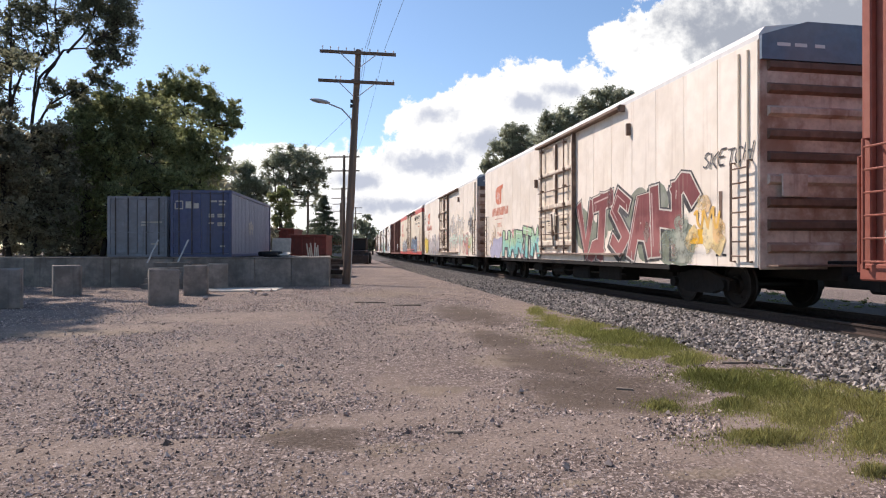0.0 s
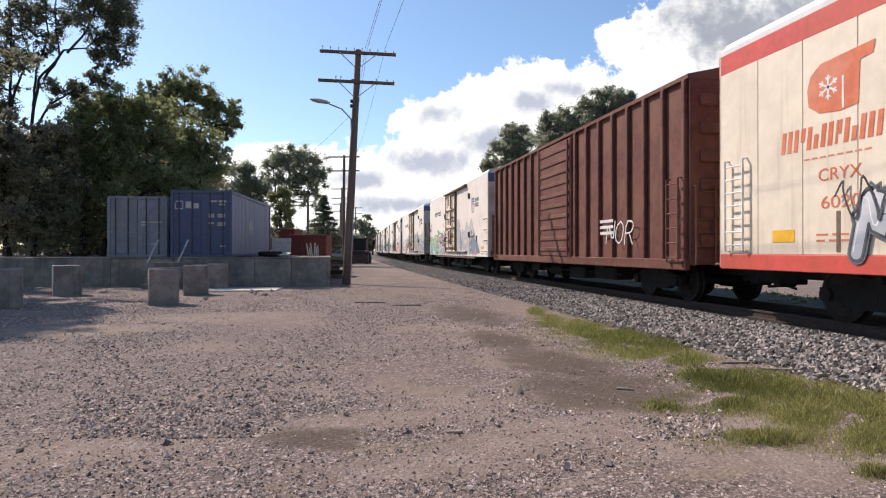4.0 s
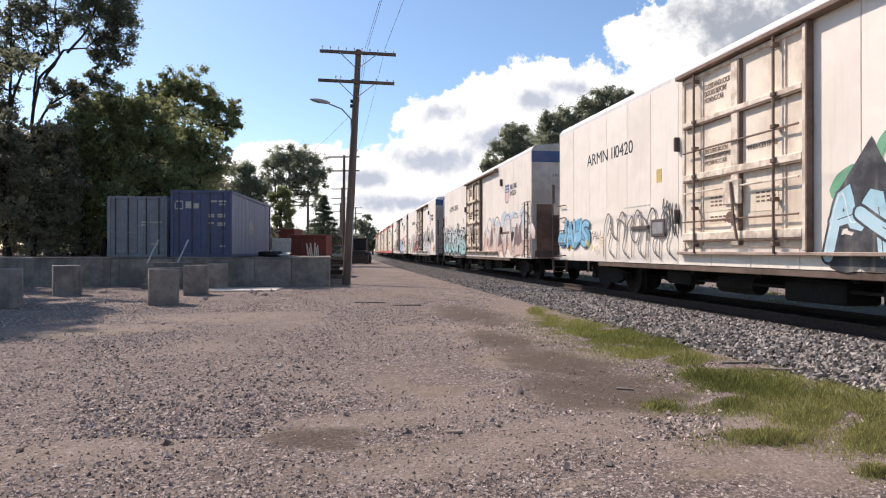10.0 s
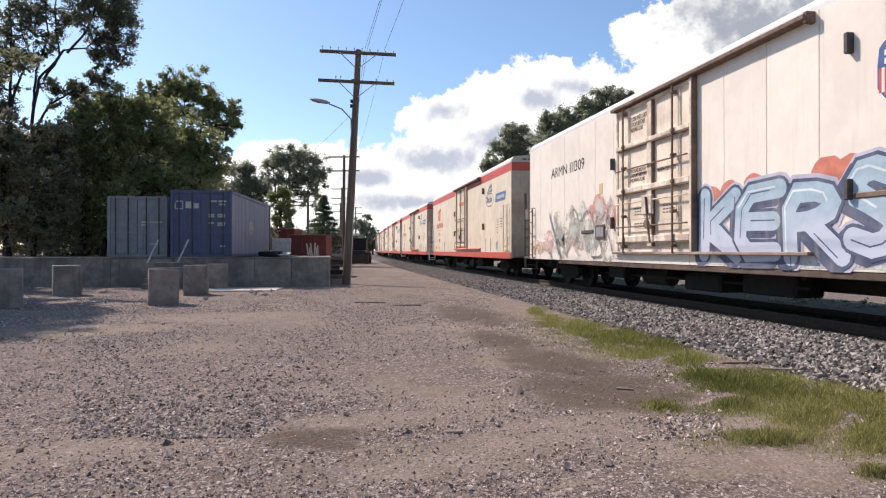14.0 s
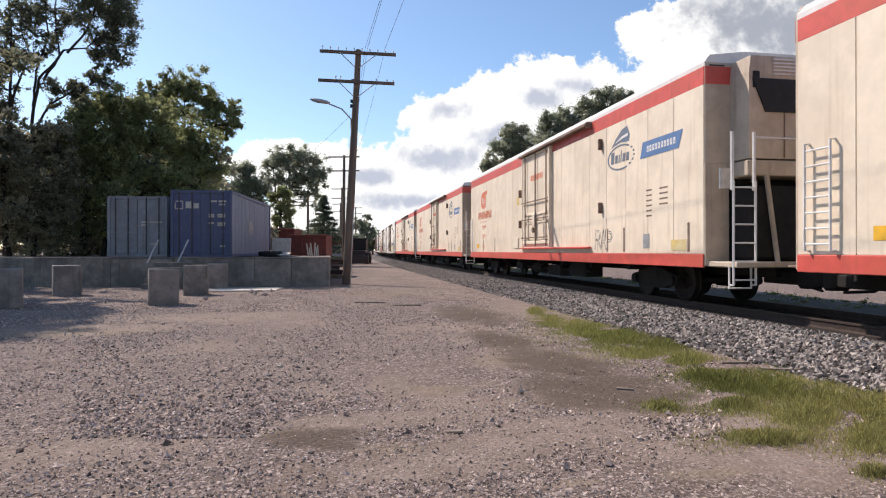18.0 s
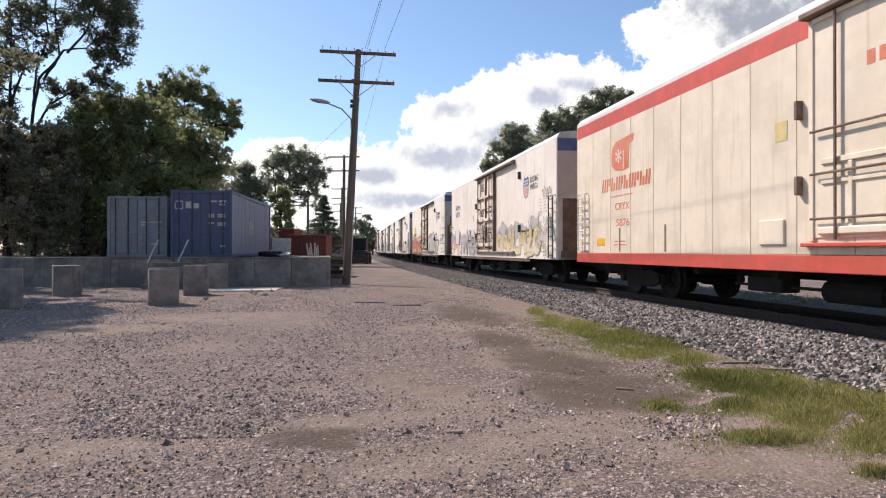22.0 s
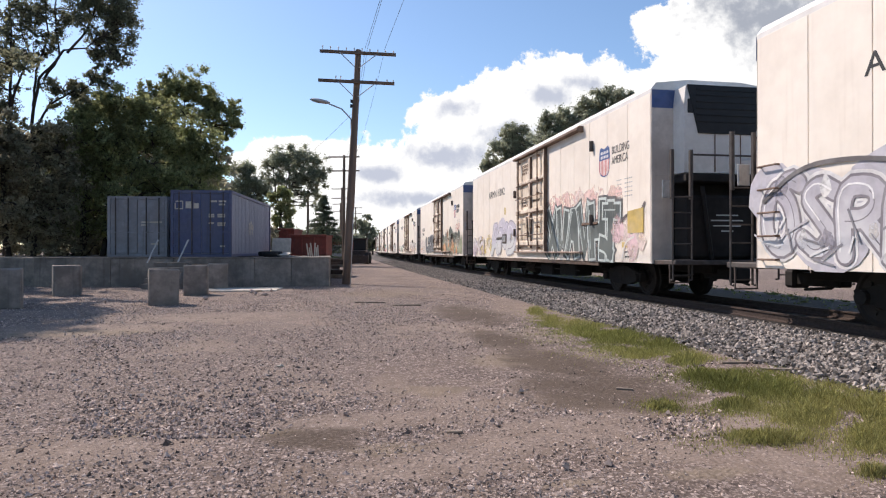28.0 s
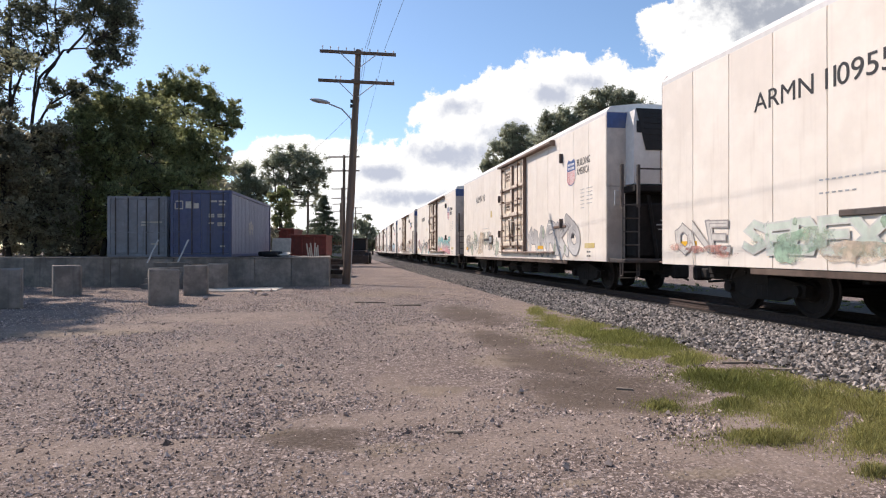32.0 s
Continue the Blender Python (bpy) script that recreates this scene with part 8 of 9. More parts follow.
# ---------------------------------------------------------------- utility poles
def utility_pole(p, h, lean, arms, label, lamp=False, size=1.0, braces=True):
    t = thing("utility_pole", Matrix.Translation(p) @ Matrix.Rotation(-PSI * 0.5, 4, "Z") @ Matrix.Rotation(radians(lean), 4, "Y"), label, "utility pole", "utility poles along the track")
    part("pole", Geo().tube([(0, 0, -0.6), (0, 0, h * 0.5), (0, 0, h)], 0.19 * size, 14, r1=0.12 * size), M["pole"], t, "tarred wooden pole")
    for z, half, pins in arms:
        a = part("crossarm", Geo().box(-half, half, -0.22, -0.11, z - 0.06, z + 0.06, b=0.01, m=Matrix.Translation((0, 0, z)) @ Matrix.Rotation(radians(-1.5), 4, "Y") @ Matrix.Translation((0, 0, -z))), M["pole"], t, "wooden crossarm")
        for x in pins:
            part("insulator", Geo().tube([(x, -0.165, z + 0.05), (x, -0.165, z + 0.12), (x, -0.165, z + 0.13), (x, -0.165, z + 0.19)], 0.014, 8, r1=0.032), M["roof"], a)
        if braces:
            for sx in (-1, 1):
                part("brace", Geo().tube([(sx * 0.75, -0.22, z - 0.04), (sx * 0.08, -0.2, z - 0.62)], 0.018, 6), M["galv"], a)
    if lamp:
        z = h - 2.78
        l = part("lamp_arm", Geo().tube([(-0.12, 0, z - 0.55), (-0.16, 0, z - 0.1), (-0.55, -0.02, z + 0.28), (-1.1, -0.05, z + 0.46)], 0.03, 8), M["galv"], t, "curved lamp bracket")
        hd = Geo()
        ring, n, vs, fs = [(-1.05, 0.05), (-1.2, 0.10), (-1.5, 0.13), (-1.75, 0.10), (-1.86, 0.03)], 10, [], []
        for x, r in ring:
            vs += [(x, -0.05 + r * 1.3 * math.cos(2 * math.pi * k / n), z + 0.5 - (x + 1.05) * 0.1 + r * 0.7 * math.sin(2 * math.pi * k / n)) for k in range(n)]
        for i in range(len(ring) - 1):
            fs += [(i * n + k, i * n + (k + 1) % n, (i + 1) * n + (k + 1) % n, (i + 1) * n + k) for k in range(n)]
        fs += [tuple(range(n)), tuple(range(len(vs) - 1, len(vs) - n - 1, -1))]
        part("lamp_head", hd.add(vs, fs), M["galv"], l, "grey cobra-head street lamp", smooth=True)
        for z2 in (h - 1.35, h - 2.2, h - 2.4):
            part("bracket", Geo().box(-0.22, -0.1, -0.05, 0.05, z2, z2 + 0.12), M["ink"], t)
        part("conduit", Geo().tube([(0.16, -0.08, 0.0), (0.14, -0.08, 3.0)], 0.03, 6), M["galv"], t)
    return t


pins10 = [-1.45 + 0.322 * k for k in range(10)]
P1 = spot((613 - 784) / 1090 * 25.5, 25.5)
utility_pole(P1, 9.72, 2.9, [(9.55, 1.56, pins10), (8.35, 1.56, [-0.85, -0.65, 0.8, 1.25, 1.5])], "tall leaning wooden utility pole with two crossarms and a lamp", True)
for px, d, h in ((608, 62, 11.0), (604.5, 92, 10.8), (602, 122, 10.8), (629, 150, 12.0)):
    utility_pole(spot((px - 784) / 1090 * d, d), h, 0.3, [(h - 0.2, 1.55, pins10[::3]), (h - 1.6, 1.55, pins10[::4])], "distant wooden utility pole with crossarms", braces=False)
utility_pole(spot((545 - 784) / 1090 * 75, 75), 8.8, 0.0, [], "thin bare wooden pole among the trees")


def wire(name, a, b, sag, r=0.012):
    a, b = Vector(a), Vector(b)
    pts = [a.lerp(b, i / 24) - Vector((0, 0, sag * 4 * (i / 24) * (1 - i / 24))) for i in range(25)]
    tagged(part(name, Geo().tube(pts, r, 5), M["ink"]), "black overhead wire strung between the poles", "overhead wire", "overhead wires")


def arm_point(x, z):
    return P1 + Matrix.Rotation(-PSI * 0.5, 3, "Z") @ (Matrix.Rotation(radians(2.9), 3, "Y") @ Vector((x, -0.165, z)))


ends = []
for x0, px in ((0.28, 672), (0.37, 675), (1.07, 713)):
    a = arm_point(x0, 9.75)
    b = spot((px - 784) / 1090 * 20.35, 20.35, EYE + 444 / 1090 * 20.35)
    wire("overhead_wire", a, a + Vector(((b - a).x * 20, (b - a).y * 20, -0.3)), 0.35, 0.0075)
    ends.append(a + Vector(((b - a).x * 20, (b - a).y * 20, -0.3)))
mid = (ends[0] + ends[1] + ends[2]) / 3
utility_pole(Vector((mid.x, mid.y, 0)), mid.z + 0.1, 0.0, [(mid.z - 0.1, 1.56, pins10)], "wooden utility pole across the yard with one crossarm")
for x0 in (0.28, 0.37, 1.07):
    a = arm_point(x0, 9.7)
    b = spot((608 - 784) / 1090 * 62 + x0, 62, 10.9)
    wire("overhead_wire", a, b, 0.7, 0.007)
a = arm_point(-0.15, 7.0)
wire("overhead_wire", a, spot((480 - 784) / 1090 * 60, 60, 9.0), 0.6, 0.006)


# ---------------------------------------------------------------- trees
def leaves(centres, sizes, n, leaf, rg, squash=0.8):
    """Small two-sided leaves in clumps round the given centres."""
    cen = np.array(centres)
    siz = np.array(sizes)
    k = rg.integers(0, len(cen), n)
    d = rg.normal(size=(n, 3))
    d /= np.linalg.norm(d, axis=1)[:, None]
    r = np.abs(rg.normal(size=n)) * 0.62
    pos = cen[k] + d * (r * siz[k])[:, None] * np.array((1, 1, squash))
    u = rg.normal(size=(n, 3))
    u /= np.linalg.norm(u, axis=1)[:, None]
    w = np.cross(u, rg.normal(size=(n, 3)))
    w /= np.linalg.norm(w, axis=1)[:, None] + 1e-9
    s = leaf * (0.6 + 0.8 * rg.random(n))[:, None]
    a, b, c, e = pos - u * s, pos + w * s * 0.55, pos + u * s, pos - w * s * 0.55
    v = np.stack((a, b, c, e), 1).reshape(-1, 3)
    me = bpy.data.meshes.new("crown")
    me.vertices.add(4 * n)
    me.vertices.foreach_set("co", v.ravel())
    me.loops.add(4 * n)
    me.loops.foreach_set("vertex_index", np.arange(4 * n))
    me.polygons.add(n)
    me.polygons.foreach_set("loop_start", np.arange(0, 4 * n, 4))
    me.polygons.foreach_set("loop_total", np.full(n, 4))
    me.update()
    me.validate()
    return me


def at_px(x, d, z=0.0):
    return spot((x - 784) / 1090 * d, d, z)


def tree(x, d, stems, clumps, n, leaf, material, label, seed, r=0.2, squash=0.85, sub=9, fill=0.9):
    """A tree d metres off on the bearing x: stems (lists of bearings and rises that its trunks follow) and clumps of leaves
    (bearing, rise, radius, in thousandths of d / 1.09), each carried by limbs from the nearest stem."""
    rg = np.random.default_rng(seed)
    base = at_px(x, d)
    t = thing("tree", Matrix.Translation(base) @ Matrix.Rotation(-PSI, 4, "Z"), label, "tree", "trees round the yard")
    k = d / 1090

    def loc(px, py, depth=0.0):
        return Vector(((px - x) * k, depth, EYE + (444 - py) * k))

    g = Geo()
    nodes = []
    for st in stems:
        pts = [Vector(((st[0][0] - x) * k, 0, -0.2)) if st[0][1] >= 445 else loc(*st[0])] + [loc(px, py, rg.normal() * 0.25) for px, py in st[1:]]
        fine = []
        for a, b in zip(pts, pts[1:]):
            for j in range(4):
                fine.append(a.lerp(b, j / 4) + Vector(rg.normal(size=3)) * 0.012 * (b - a).length)
        fine.append(pts[-1])
        rr = r if st[0][1] >= 445 else r * 0.6
        g.tube(fine, rr, 9, r1=r * 0.2, caps=False)
        nodes += [(q, rr * (1 - 0.7 * i / len(fine))) for i, q in enumerate(fine) if i > len(fine) * 0.3]
    cen, siz = [], []
    for px, py, pr in clumps:
        R = pr * k
        c = loc(px, py, rg.normal() * R * 0.7)
        q, qr = min(nodes, key=lambda e: (e[0] - c).length + max(0, e[0].z - c.z) * 0.7)
        mid = q.lerp(c, 0.5) + Vector(rg.normal(size=3)) * R * 0.2 + Vector((0, 0, R * 0.15))
        g.tube([q, q.lerp(mid, 0.6), mid, mid.lerp(c, 0.6), c], min(qr * 0.55, 0.1), 6, r1=0.02, caps=False)
        for j in range(sub):
            v = Vector(rg.normal(size=3)).normalized() * R * rg.uniform(0.3, 0.95)
            e = c + Vector((v.x, v.y, v.z * squash))
            m2 = c.lerp(e, 0.5) + Vector(rg.normal(size=3)) * R * 0.1
            g.tube([c, m2, e], 0.022, 4, r1=0.01, caps=False)
            for _ in range(3):
                w = (v.normalized() + Vector(rg.normal(size=3)) * 0.8 + Vector((0, 0, 0.15))).normalized() * R * rg.uniform(0.3, 0.75)
                tip = e + w
                g.tube([e, tip], 0.01, 3, r1=0.004, caps=False)
                for f in (0.15, 0.55, 0.95):
                    cen.append(e.lerp(tip, f))
                    siz.append(R * fill * rg.uniform(0.24, 0.62))
    part("trunk", g, M["bark"], t, "dark bark trunk and limbs", smooth=True)
    me = leaves(cen, siz, n, leaf, rg, squash)
    me.materials.append(material)
    part("crown", me, None, t, "leafy crown")
    return t


def strewn(seed, *regions):
    """Clump places strewn evenly over ellipses: (bearing, rise, half width, half height, radius, number)."""
    rg = random.Random(seed)
    out = []
    for cx, cy, rx, ry, r, n in regions:
        k = 0
        while k < n:
            a, b = rg.uniform(-1, 1), rg.uniform(-1, 1)
            if a * a + b * b <= 1:
                out.append((cx + rx * a, cy + ry * b, r * rg.uniform(0.7, 1.25)))
                k += 1
    return out


tree(40, 33, [[(58, 450), (54, 330), (50, 250), (58, 190), (76, 141), (100, 100), (96, 40), (104, -60)], [(8, 450), (12, 300), (16, 200), (22, 120), (12, 40), (20, -60)],
             [(76, 141), (118, 92), (150, 84), (190, 70)], [(58, 190), (72, 130), (80, 60), (76, -20)], [(50, 250), (85, 185), (120, 165), (165, 155)], [(118, 92), (135, 50), (170, 20), (200, 0)],
             [(22, 120), (-15, 70), (-30, 10)], [(16, 200), (45, 150), (50, 100), (40, 40)], [(12, 300), (-12, 215), (-30, 190)]],
     strewn(51, (120, 0, 122, 55, 17, 62), (202, 45, 42, 50, 18, 34), (190, 100, 36, 18, 13, 12), (40, 60, 60, 50, 14, 30), (125, 165, 48, 26, 13, 18), (178, 140, 28, 20, 11, 10), (25, 180, 55, 40, 13, 12), (-20, 100, 40, 90, 20, 16), (60, -60, 160, 50, 26, 22)),
     74000, 0.056, M["leaf_dark"], "tall dark locust tree with open branching crown", 1, r=0.12, sub=5, fill=1.0)
tree(190, 33, [[(180, 450), (185, 330), (190, 240)], [(215, 450), (225, 300), (235, 200)], [(150, 450), (150, 300), (140, 230)]],
     strewn(52, (200, 215, 80, 44, 22, 30), (270, 215, 60, 36, 20, 18), (150, 240, 60, 46, 24, 20), (235, 290, 90, 60, 30, 30), (140, 330, 70, 70, 34, 22), (240, 370, 90, 50, 34, 22)),
     92000, 0.075, M["leaf_mid"], "dense green tree behind the platform", 3, r=0.16, sub=6, fill=1.0)
tree(345, 35, [[(330, 450), (335, 340), (325, 240)], [(350, 450), (352, 330), (358, 230)]],
     strewn(53, (325, 250, 52, 44, 20, 26), (350, 290, 38, 50, 20, 22), (330, 350, 55, 55, 26, 26), (310, 400, 70, 35, 26, 14)),
     56000, 0.075, M["leaf_mid"], "dense green tree behind the containers", 4, r=0.15, sub=6, fill=1.0)
tree(330, 46, [[(330, 450), (330, 300), (325, 180)], [(335, 300), (370, 200), (395, 180)], [(330, 300), (300, 200), (290, 160)]],
     strewn(54, (330, 170, 62, 36, 15, 36), (390, 195, 34, 34, 13, 18), (410, 215, 18, 22, 9, 8), (385, 240, 14, 14, 8, 3), (280, 165, 26, 20, 11, 8)),
     52000, 0.075, M["leaf_mid"], "airy tree with small olive leaves", 7, r=0.18, sub=5, fill=1.0)
tree(60, 31, [[(60, 450), (60, 340), (55, 260)], [(20, 450), (15, 330), (10, 250)], [(-30, 450), (-30, 280)]],
     strewn(55, (50, 250, 70, 40, 20, 16), (10, 280, 70, 60, 28, 20), (80, 320, 60, 60, 30, 18), (20, 380, 110, 60, 36, 30), (-40, 300, 50, 90, 36, 14)),
     60000, 0.085, M["leaf_dry"], "dense shaded tree behind the platform", 5, r=0.16, sub=6, fill=1.0)
tree(170, 44, [[(170, 450), (170, 400), (165, 300)], [(60, 450), (60, 300)], [(280, 450), (285, 300)], [(-20, 450), (-20, 300)]],
     strewn(66, (150, 340, 250, 90, 40, 70)), 16000, 0.30, M["leaf_dry"], "broad-leaved thicket behind the yard", 18, r=0.14, sub=6, fill=1.0)
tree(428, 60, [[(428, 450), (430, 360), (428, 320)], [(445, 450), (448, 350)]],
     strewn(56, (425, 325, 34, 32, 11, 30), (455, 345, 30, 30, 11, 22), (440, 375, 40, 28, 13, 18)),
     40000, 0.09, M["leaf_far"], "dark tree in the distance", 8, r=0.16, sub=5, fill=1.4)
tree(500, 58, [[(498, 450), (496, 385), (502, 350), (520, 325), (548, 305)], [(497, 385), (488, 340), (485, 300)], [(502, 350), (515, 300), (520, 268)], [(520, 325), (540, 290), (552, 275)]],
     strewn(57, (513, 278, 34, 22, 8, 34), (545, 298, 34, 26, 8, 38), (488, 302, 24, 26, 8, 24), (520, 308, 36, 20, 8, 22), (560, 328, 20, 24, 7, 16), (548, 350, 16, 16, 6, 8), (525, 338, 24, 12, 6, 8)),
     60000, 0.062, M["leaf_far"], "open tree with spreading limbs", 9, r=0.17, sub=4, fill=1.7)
tree(497, 46, [[(497, 450), (497, 400), (498, 380)], [(492, 450), (492, 390)]],
     strewn(58, (498, 350, 17, 18, 8, 10), (500, 380, 20, 20, 9, 14), (500, 408, 24, 14, 9, 10)),
     18000, 0.075, M["leaf_mid"], "small bright green tree", 10, r=0.08, sub=5, fill=1.0)
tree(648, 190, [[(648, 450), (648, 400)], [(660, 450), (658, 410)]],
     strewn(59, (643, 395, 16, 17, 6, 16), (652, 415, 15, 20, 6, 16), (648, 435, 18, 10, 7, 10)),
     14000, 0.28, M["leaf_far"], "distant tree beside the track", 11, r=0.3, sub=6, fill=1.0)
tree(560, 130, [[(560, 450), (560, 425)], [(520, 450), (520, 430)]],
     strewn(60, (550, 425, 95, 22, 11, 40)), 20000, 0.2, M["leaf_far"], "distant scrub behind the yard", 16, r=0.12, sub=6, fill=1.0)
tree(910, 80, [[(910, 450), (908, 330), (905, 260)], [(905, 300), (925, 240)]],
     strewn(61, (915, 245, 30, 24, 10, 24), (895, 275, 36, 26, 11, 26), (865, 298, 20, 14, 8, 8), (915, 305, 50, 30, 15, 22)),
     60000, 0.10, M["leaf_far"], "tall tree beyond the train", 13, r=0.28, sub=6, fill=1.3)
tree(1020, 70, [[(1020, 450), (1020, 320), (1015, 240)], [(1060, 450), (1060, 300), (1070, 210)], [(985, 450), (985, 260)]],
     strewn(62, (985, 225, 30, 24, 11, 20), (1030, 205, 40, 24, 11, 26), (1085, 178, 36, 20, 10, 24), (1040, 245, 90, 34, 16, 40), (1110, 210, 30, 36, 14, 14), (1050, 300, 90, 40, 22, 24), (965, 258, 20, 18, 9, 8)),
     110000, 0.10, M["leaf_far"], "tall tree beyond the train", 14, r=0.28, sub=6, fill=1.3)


def conifer(x, d, h, label, seed):
    rg = np.random.default_rng(seed)
    t = thing("conifer", Matrix.Translation(at_px(x, d)), label, "tree", "trees round the yard")
    g = Geo().tube([(0, 0, -0.2), (0, 0, h * 0.5), (0, 0, h)], 0.14, 8, r1=0.02)
    cen, siz = [], []
    z = 0.8
    while z < h:
        ln = ((h - z) * 0.42 + 0.15) * rg.uniform(0.8, 1.15)
        for k in range(9):
            a = rg.uniform(0, 6.28)
            e = Vector((math.cos(a) * ln, math.sin(a) * ln, z - 0.12 * ln + rg.uniform(-0.1, 0.2)))
            g.tube([(0, 0, z), e], 0.03, 4, r1=0.01, caps=False)
            for f in (0.35, 0.6, 0.85, 1.0):
                cen.append(Vector((0, 0, z)).lerp(e, f))
                siz.append(0.2 + 0.2 * f * ln * 0.6)
        z += 0.26
    part("trunk", g, M["bark"], t, "straight conifer trunk and boughs")
    me = leaves(cen, siz, 34000, 0.07, rg, 0.6)
    me.materials.append(M["needle"])
    part("crown", me, None, t, "dark needled boughs")


tree(150, 36, [[(150, 450), (150, 420)], [(40, 450), (40, 420)], [(280, 450), (280, 420)], [(380, 450), (380, 415)]],
     strewn(63, (150, 395, 260, 60, 34, 60), (430, 425, 60, 26, 16, 16)), 50000, 0.12, M["leaf_dry"], "dense shaded undergrowth behind the containers", 17, r=0.1, sub=9, fill=0.9)
# a tree outside the picture, whose shade lies across the yard
tree(-330, 20, [[(-330, 500), (-330, 250), (-320, 0)], [(-350, 250), (-400, 0)]],
     [(-330, -60, 110), (-260, -20, 90), (-400, -40, 110), (-330, -200, 120), (-270, -130, 90), (-410, -160, 110), (-300, 60, 70), (-330, -300, 90)],
     26000, 0.10, M["leaf_dark"], "tall leafy tree beside the yard", 30, r=0.2, sub=10, fill=0.9)
conifer(573, 68, 7.4, "dark pointed conifer in the distance", 21)

tree(-165, 27, [[(-165, 500), (-163, 300), (-160, 120)], [(-163, 300), (-210, 180)], [(-161, 260), (-110, 190)]],
     strewn(65, (-165, 150, 110, 190, 40, 36), (-150, 290, 100, 80, 36, 14)),
     52000, 0.10, M["leaf_dark"], "leafy tree at the end of the platform", 32, r=0.16, sub=6, fill=1.0)
tree(-150, 20, [[(-150, 500), (-148, 300), (-140, 120)], [(-148, 300), (-200, 180)], [(-146, 260), (-90, 190)]],
     strewn(64, (-150, 100, 110, 170, 44, 30), (-105, 200, 60, 50, 30, 10), (-230, 190, 80, 90, 44, 12)),
     52000, 0.085, M["leaf_dark"], "leafy tree shading the concrete blocks", 31, r=0.15, sub=6, fill=1.0)

# unseen tree belt added behind the camera, closing the yard and dimming skylight
belt = tree(784, 20, [[(784, 520), (780, 250), (790, 0)], [(780, 250), (730, 50)], [(785, 180), (850, 0)]],
            [(784, -150, 120), (700, -60, 110), (860, -80, 115), (760, 60, 110), (830, 90, 105), (690, 130, 95), (880, 160, 90), (784, 200, 100), (720, 290, 80), (850, 300, 80), (784, -250, 90)],
            15000, 0.22, M["leaf_dark"], "unseen leafy tree added behind the camera to hold back skylight", 40, r=0.25, sub=9, fill=0.9)
row = belt.matrix_basis.copy()
for k, deg in enumerate((180, 118, 139, 159, 201, 222, 243)):
    m = Matrix.Rotation(radians(-deg), 4, "Z") @ row
    m.translation *= 2.5 + 0.2 * (k % 3)
    if k:
        copy_thing(belt, m)
    else:
        belt.matrix_basis = m

# ---------------------------------------------------------------- clutter on and behind the platform
M["dumpster"] = mat("rusty_red_skip_paint", (0.22, 0.05, 0.035), 0.75, var=0.2, tint=(0.13, 0.045, 0.03), tamount=0.6, streak=(0.1, 0.05, 0.04))
M["white_board"] = mat("dirty_white_board", (0.55, 0.5, 0.42), 0.8, var=0.15, tint=(0.4, 0.34, 0.26))
M["rubber"] = mat("black_rubber", (0.02, 0.02, 0.02), 0.8, var=0.3)
M["weathered_plank"] = mat("weathered_plank", (0.22, 0.18, 0.14), 0.9, var=0.25, bump=0.3)


def skip(x0, x1, d, ztop, z0, depth, label):
    a = at_px(x0, d, z0)
    w = (x1 - x0) / 1090 * d
    t = thing("skip", Matrix.Translation(a) @ Matrix.Rotation(-PSI, 4, "Z"), label, "skip", "rusty skips")
    h = ztop - z0
    part("floor", Geo().box(0, w, 0, depth, 0, 0.08), M["dumpster"], t)
    for nm, b in (("front_wall", (0, w, 0, 0.05)), ("back_wall", (0, w, depth - 0.05, depth)), ("side_wall", (0, 0.05, 0.05, depth - 0.05)), ("side_wall", (w - 0.05, w, 0.05, depth - 0.05))):
        part(nm, Geo().box(*b, 0.08, h), M["dumpster"], t)
    part("rim", Geo().box(-0.06, w + 0.06, -0.07, 0.0, h - 0.12, h + 0.02, b=0.015).box(-0.06, w + 0.06, depth, depth + 0.07, h - 0.12, h + 0.02, b=0.015), M["dumpster"], t)
    n = max(3, int(w / 0.6))
    for k in range(n + 1):
        part("rib", Geo().box(w * k / n - 0.04, w * k / n + 0.04, -0.06, 0.0, 0.02, h - 0.12, b=0.01), M["dumpster"], t)
    return t


skip(513, 576, 33, EYE + (444 - 416) / 1090 * 33, PLAT_Z + 0.02, 1.9, "rust red steel skip on the platform")
skip(482, 520, 38, EYE + (444 - 405) / 1090 * 38, PLAT_Z + 0.02, 2.2, "tall rust red steel container behind the skip")
ob = part("board", Geo().box(-0.48, 0.48, -0.03, 0.03, 0.0, 0.95, b=0.01), M["white_board"])
ob.matrix_world = Matrix.Translation(at_px(497, 31.5, PLAT_Z + 0.0)) @ Matrix.Rotation(-PSI, 4, "Z") @ Matrix.Rotation(radians(-14), 4, "X")
tagged(ob, "dirty white board leaning against the skips", "board")
rg = random.Random(31)
for k, (x, y) in enumerate(((478, 446), (487, 446), (470, 449))):
    n, vs, fs = 18, [], []
    ring = [(0.16, -0.11), (0.30, -0.11), (0.34, -0.05), (0.34, 0.05), (0.30, 0.11), (0.16, 0.11)]
    for r, z in ring:
        vs += [(r * math.cos(2 * math.pi * j / n), r * math.sin(2 * math.pi * j / n), z) for j in range(n)]
    for i in range(len(ring)):
        for j in range(n):
            fs.append((i * n + j, i * n + (j + 1) % n, ((i + 1) % 6) * n + (j + 1) % n, ((i + 1) % 6) * n + j))
    ob = part("tyre", Geo().add(vs, fs), M["rubber"], smooth=True)
    ob.matrix_world = Matrix.Translation(at_px(x, 28 + k * 0.7, PLAT_Z + 0.13)) @ Matrix.Rotation(rg.uniform(-0.1, 0.1), 4, "X")
    tagged(ob, "worn black tyre lying on the platform", "tyre", "old tyres")
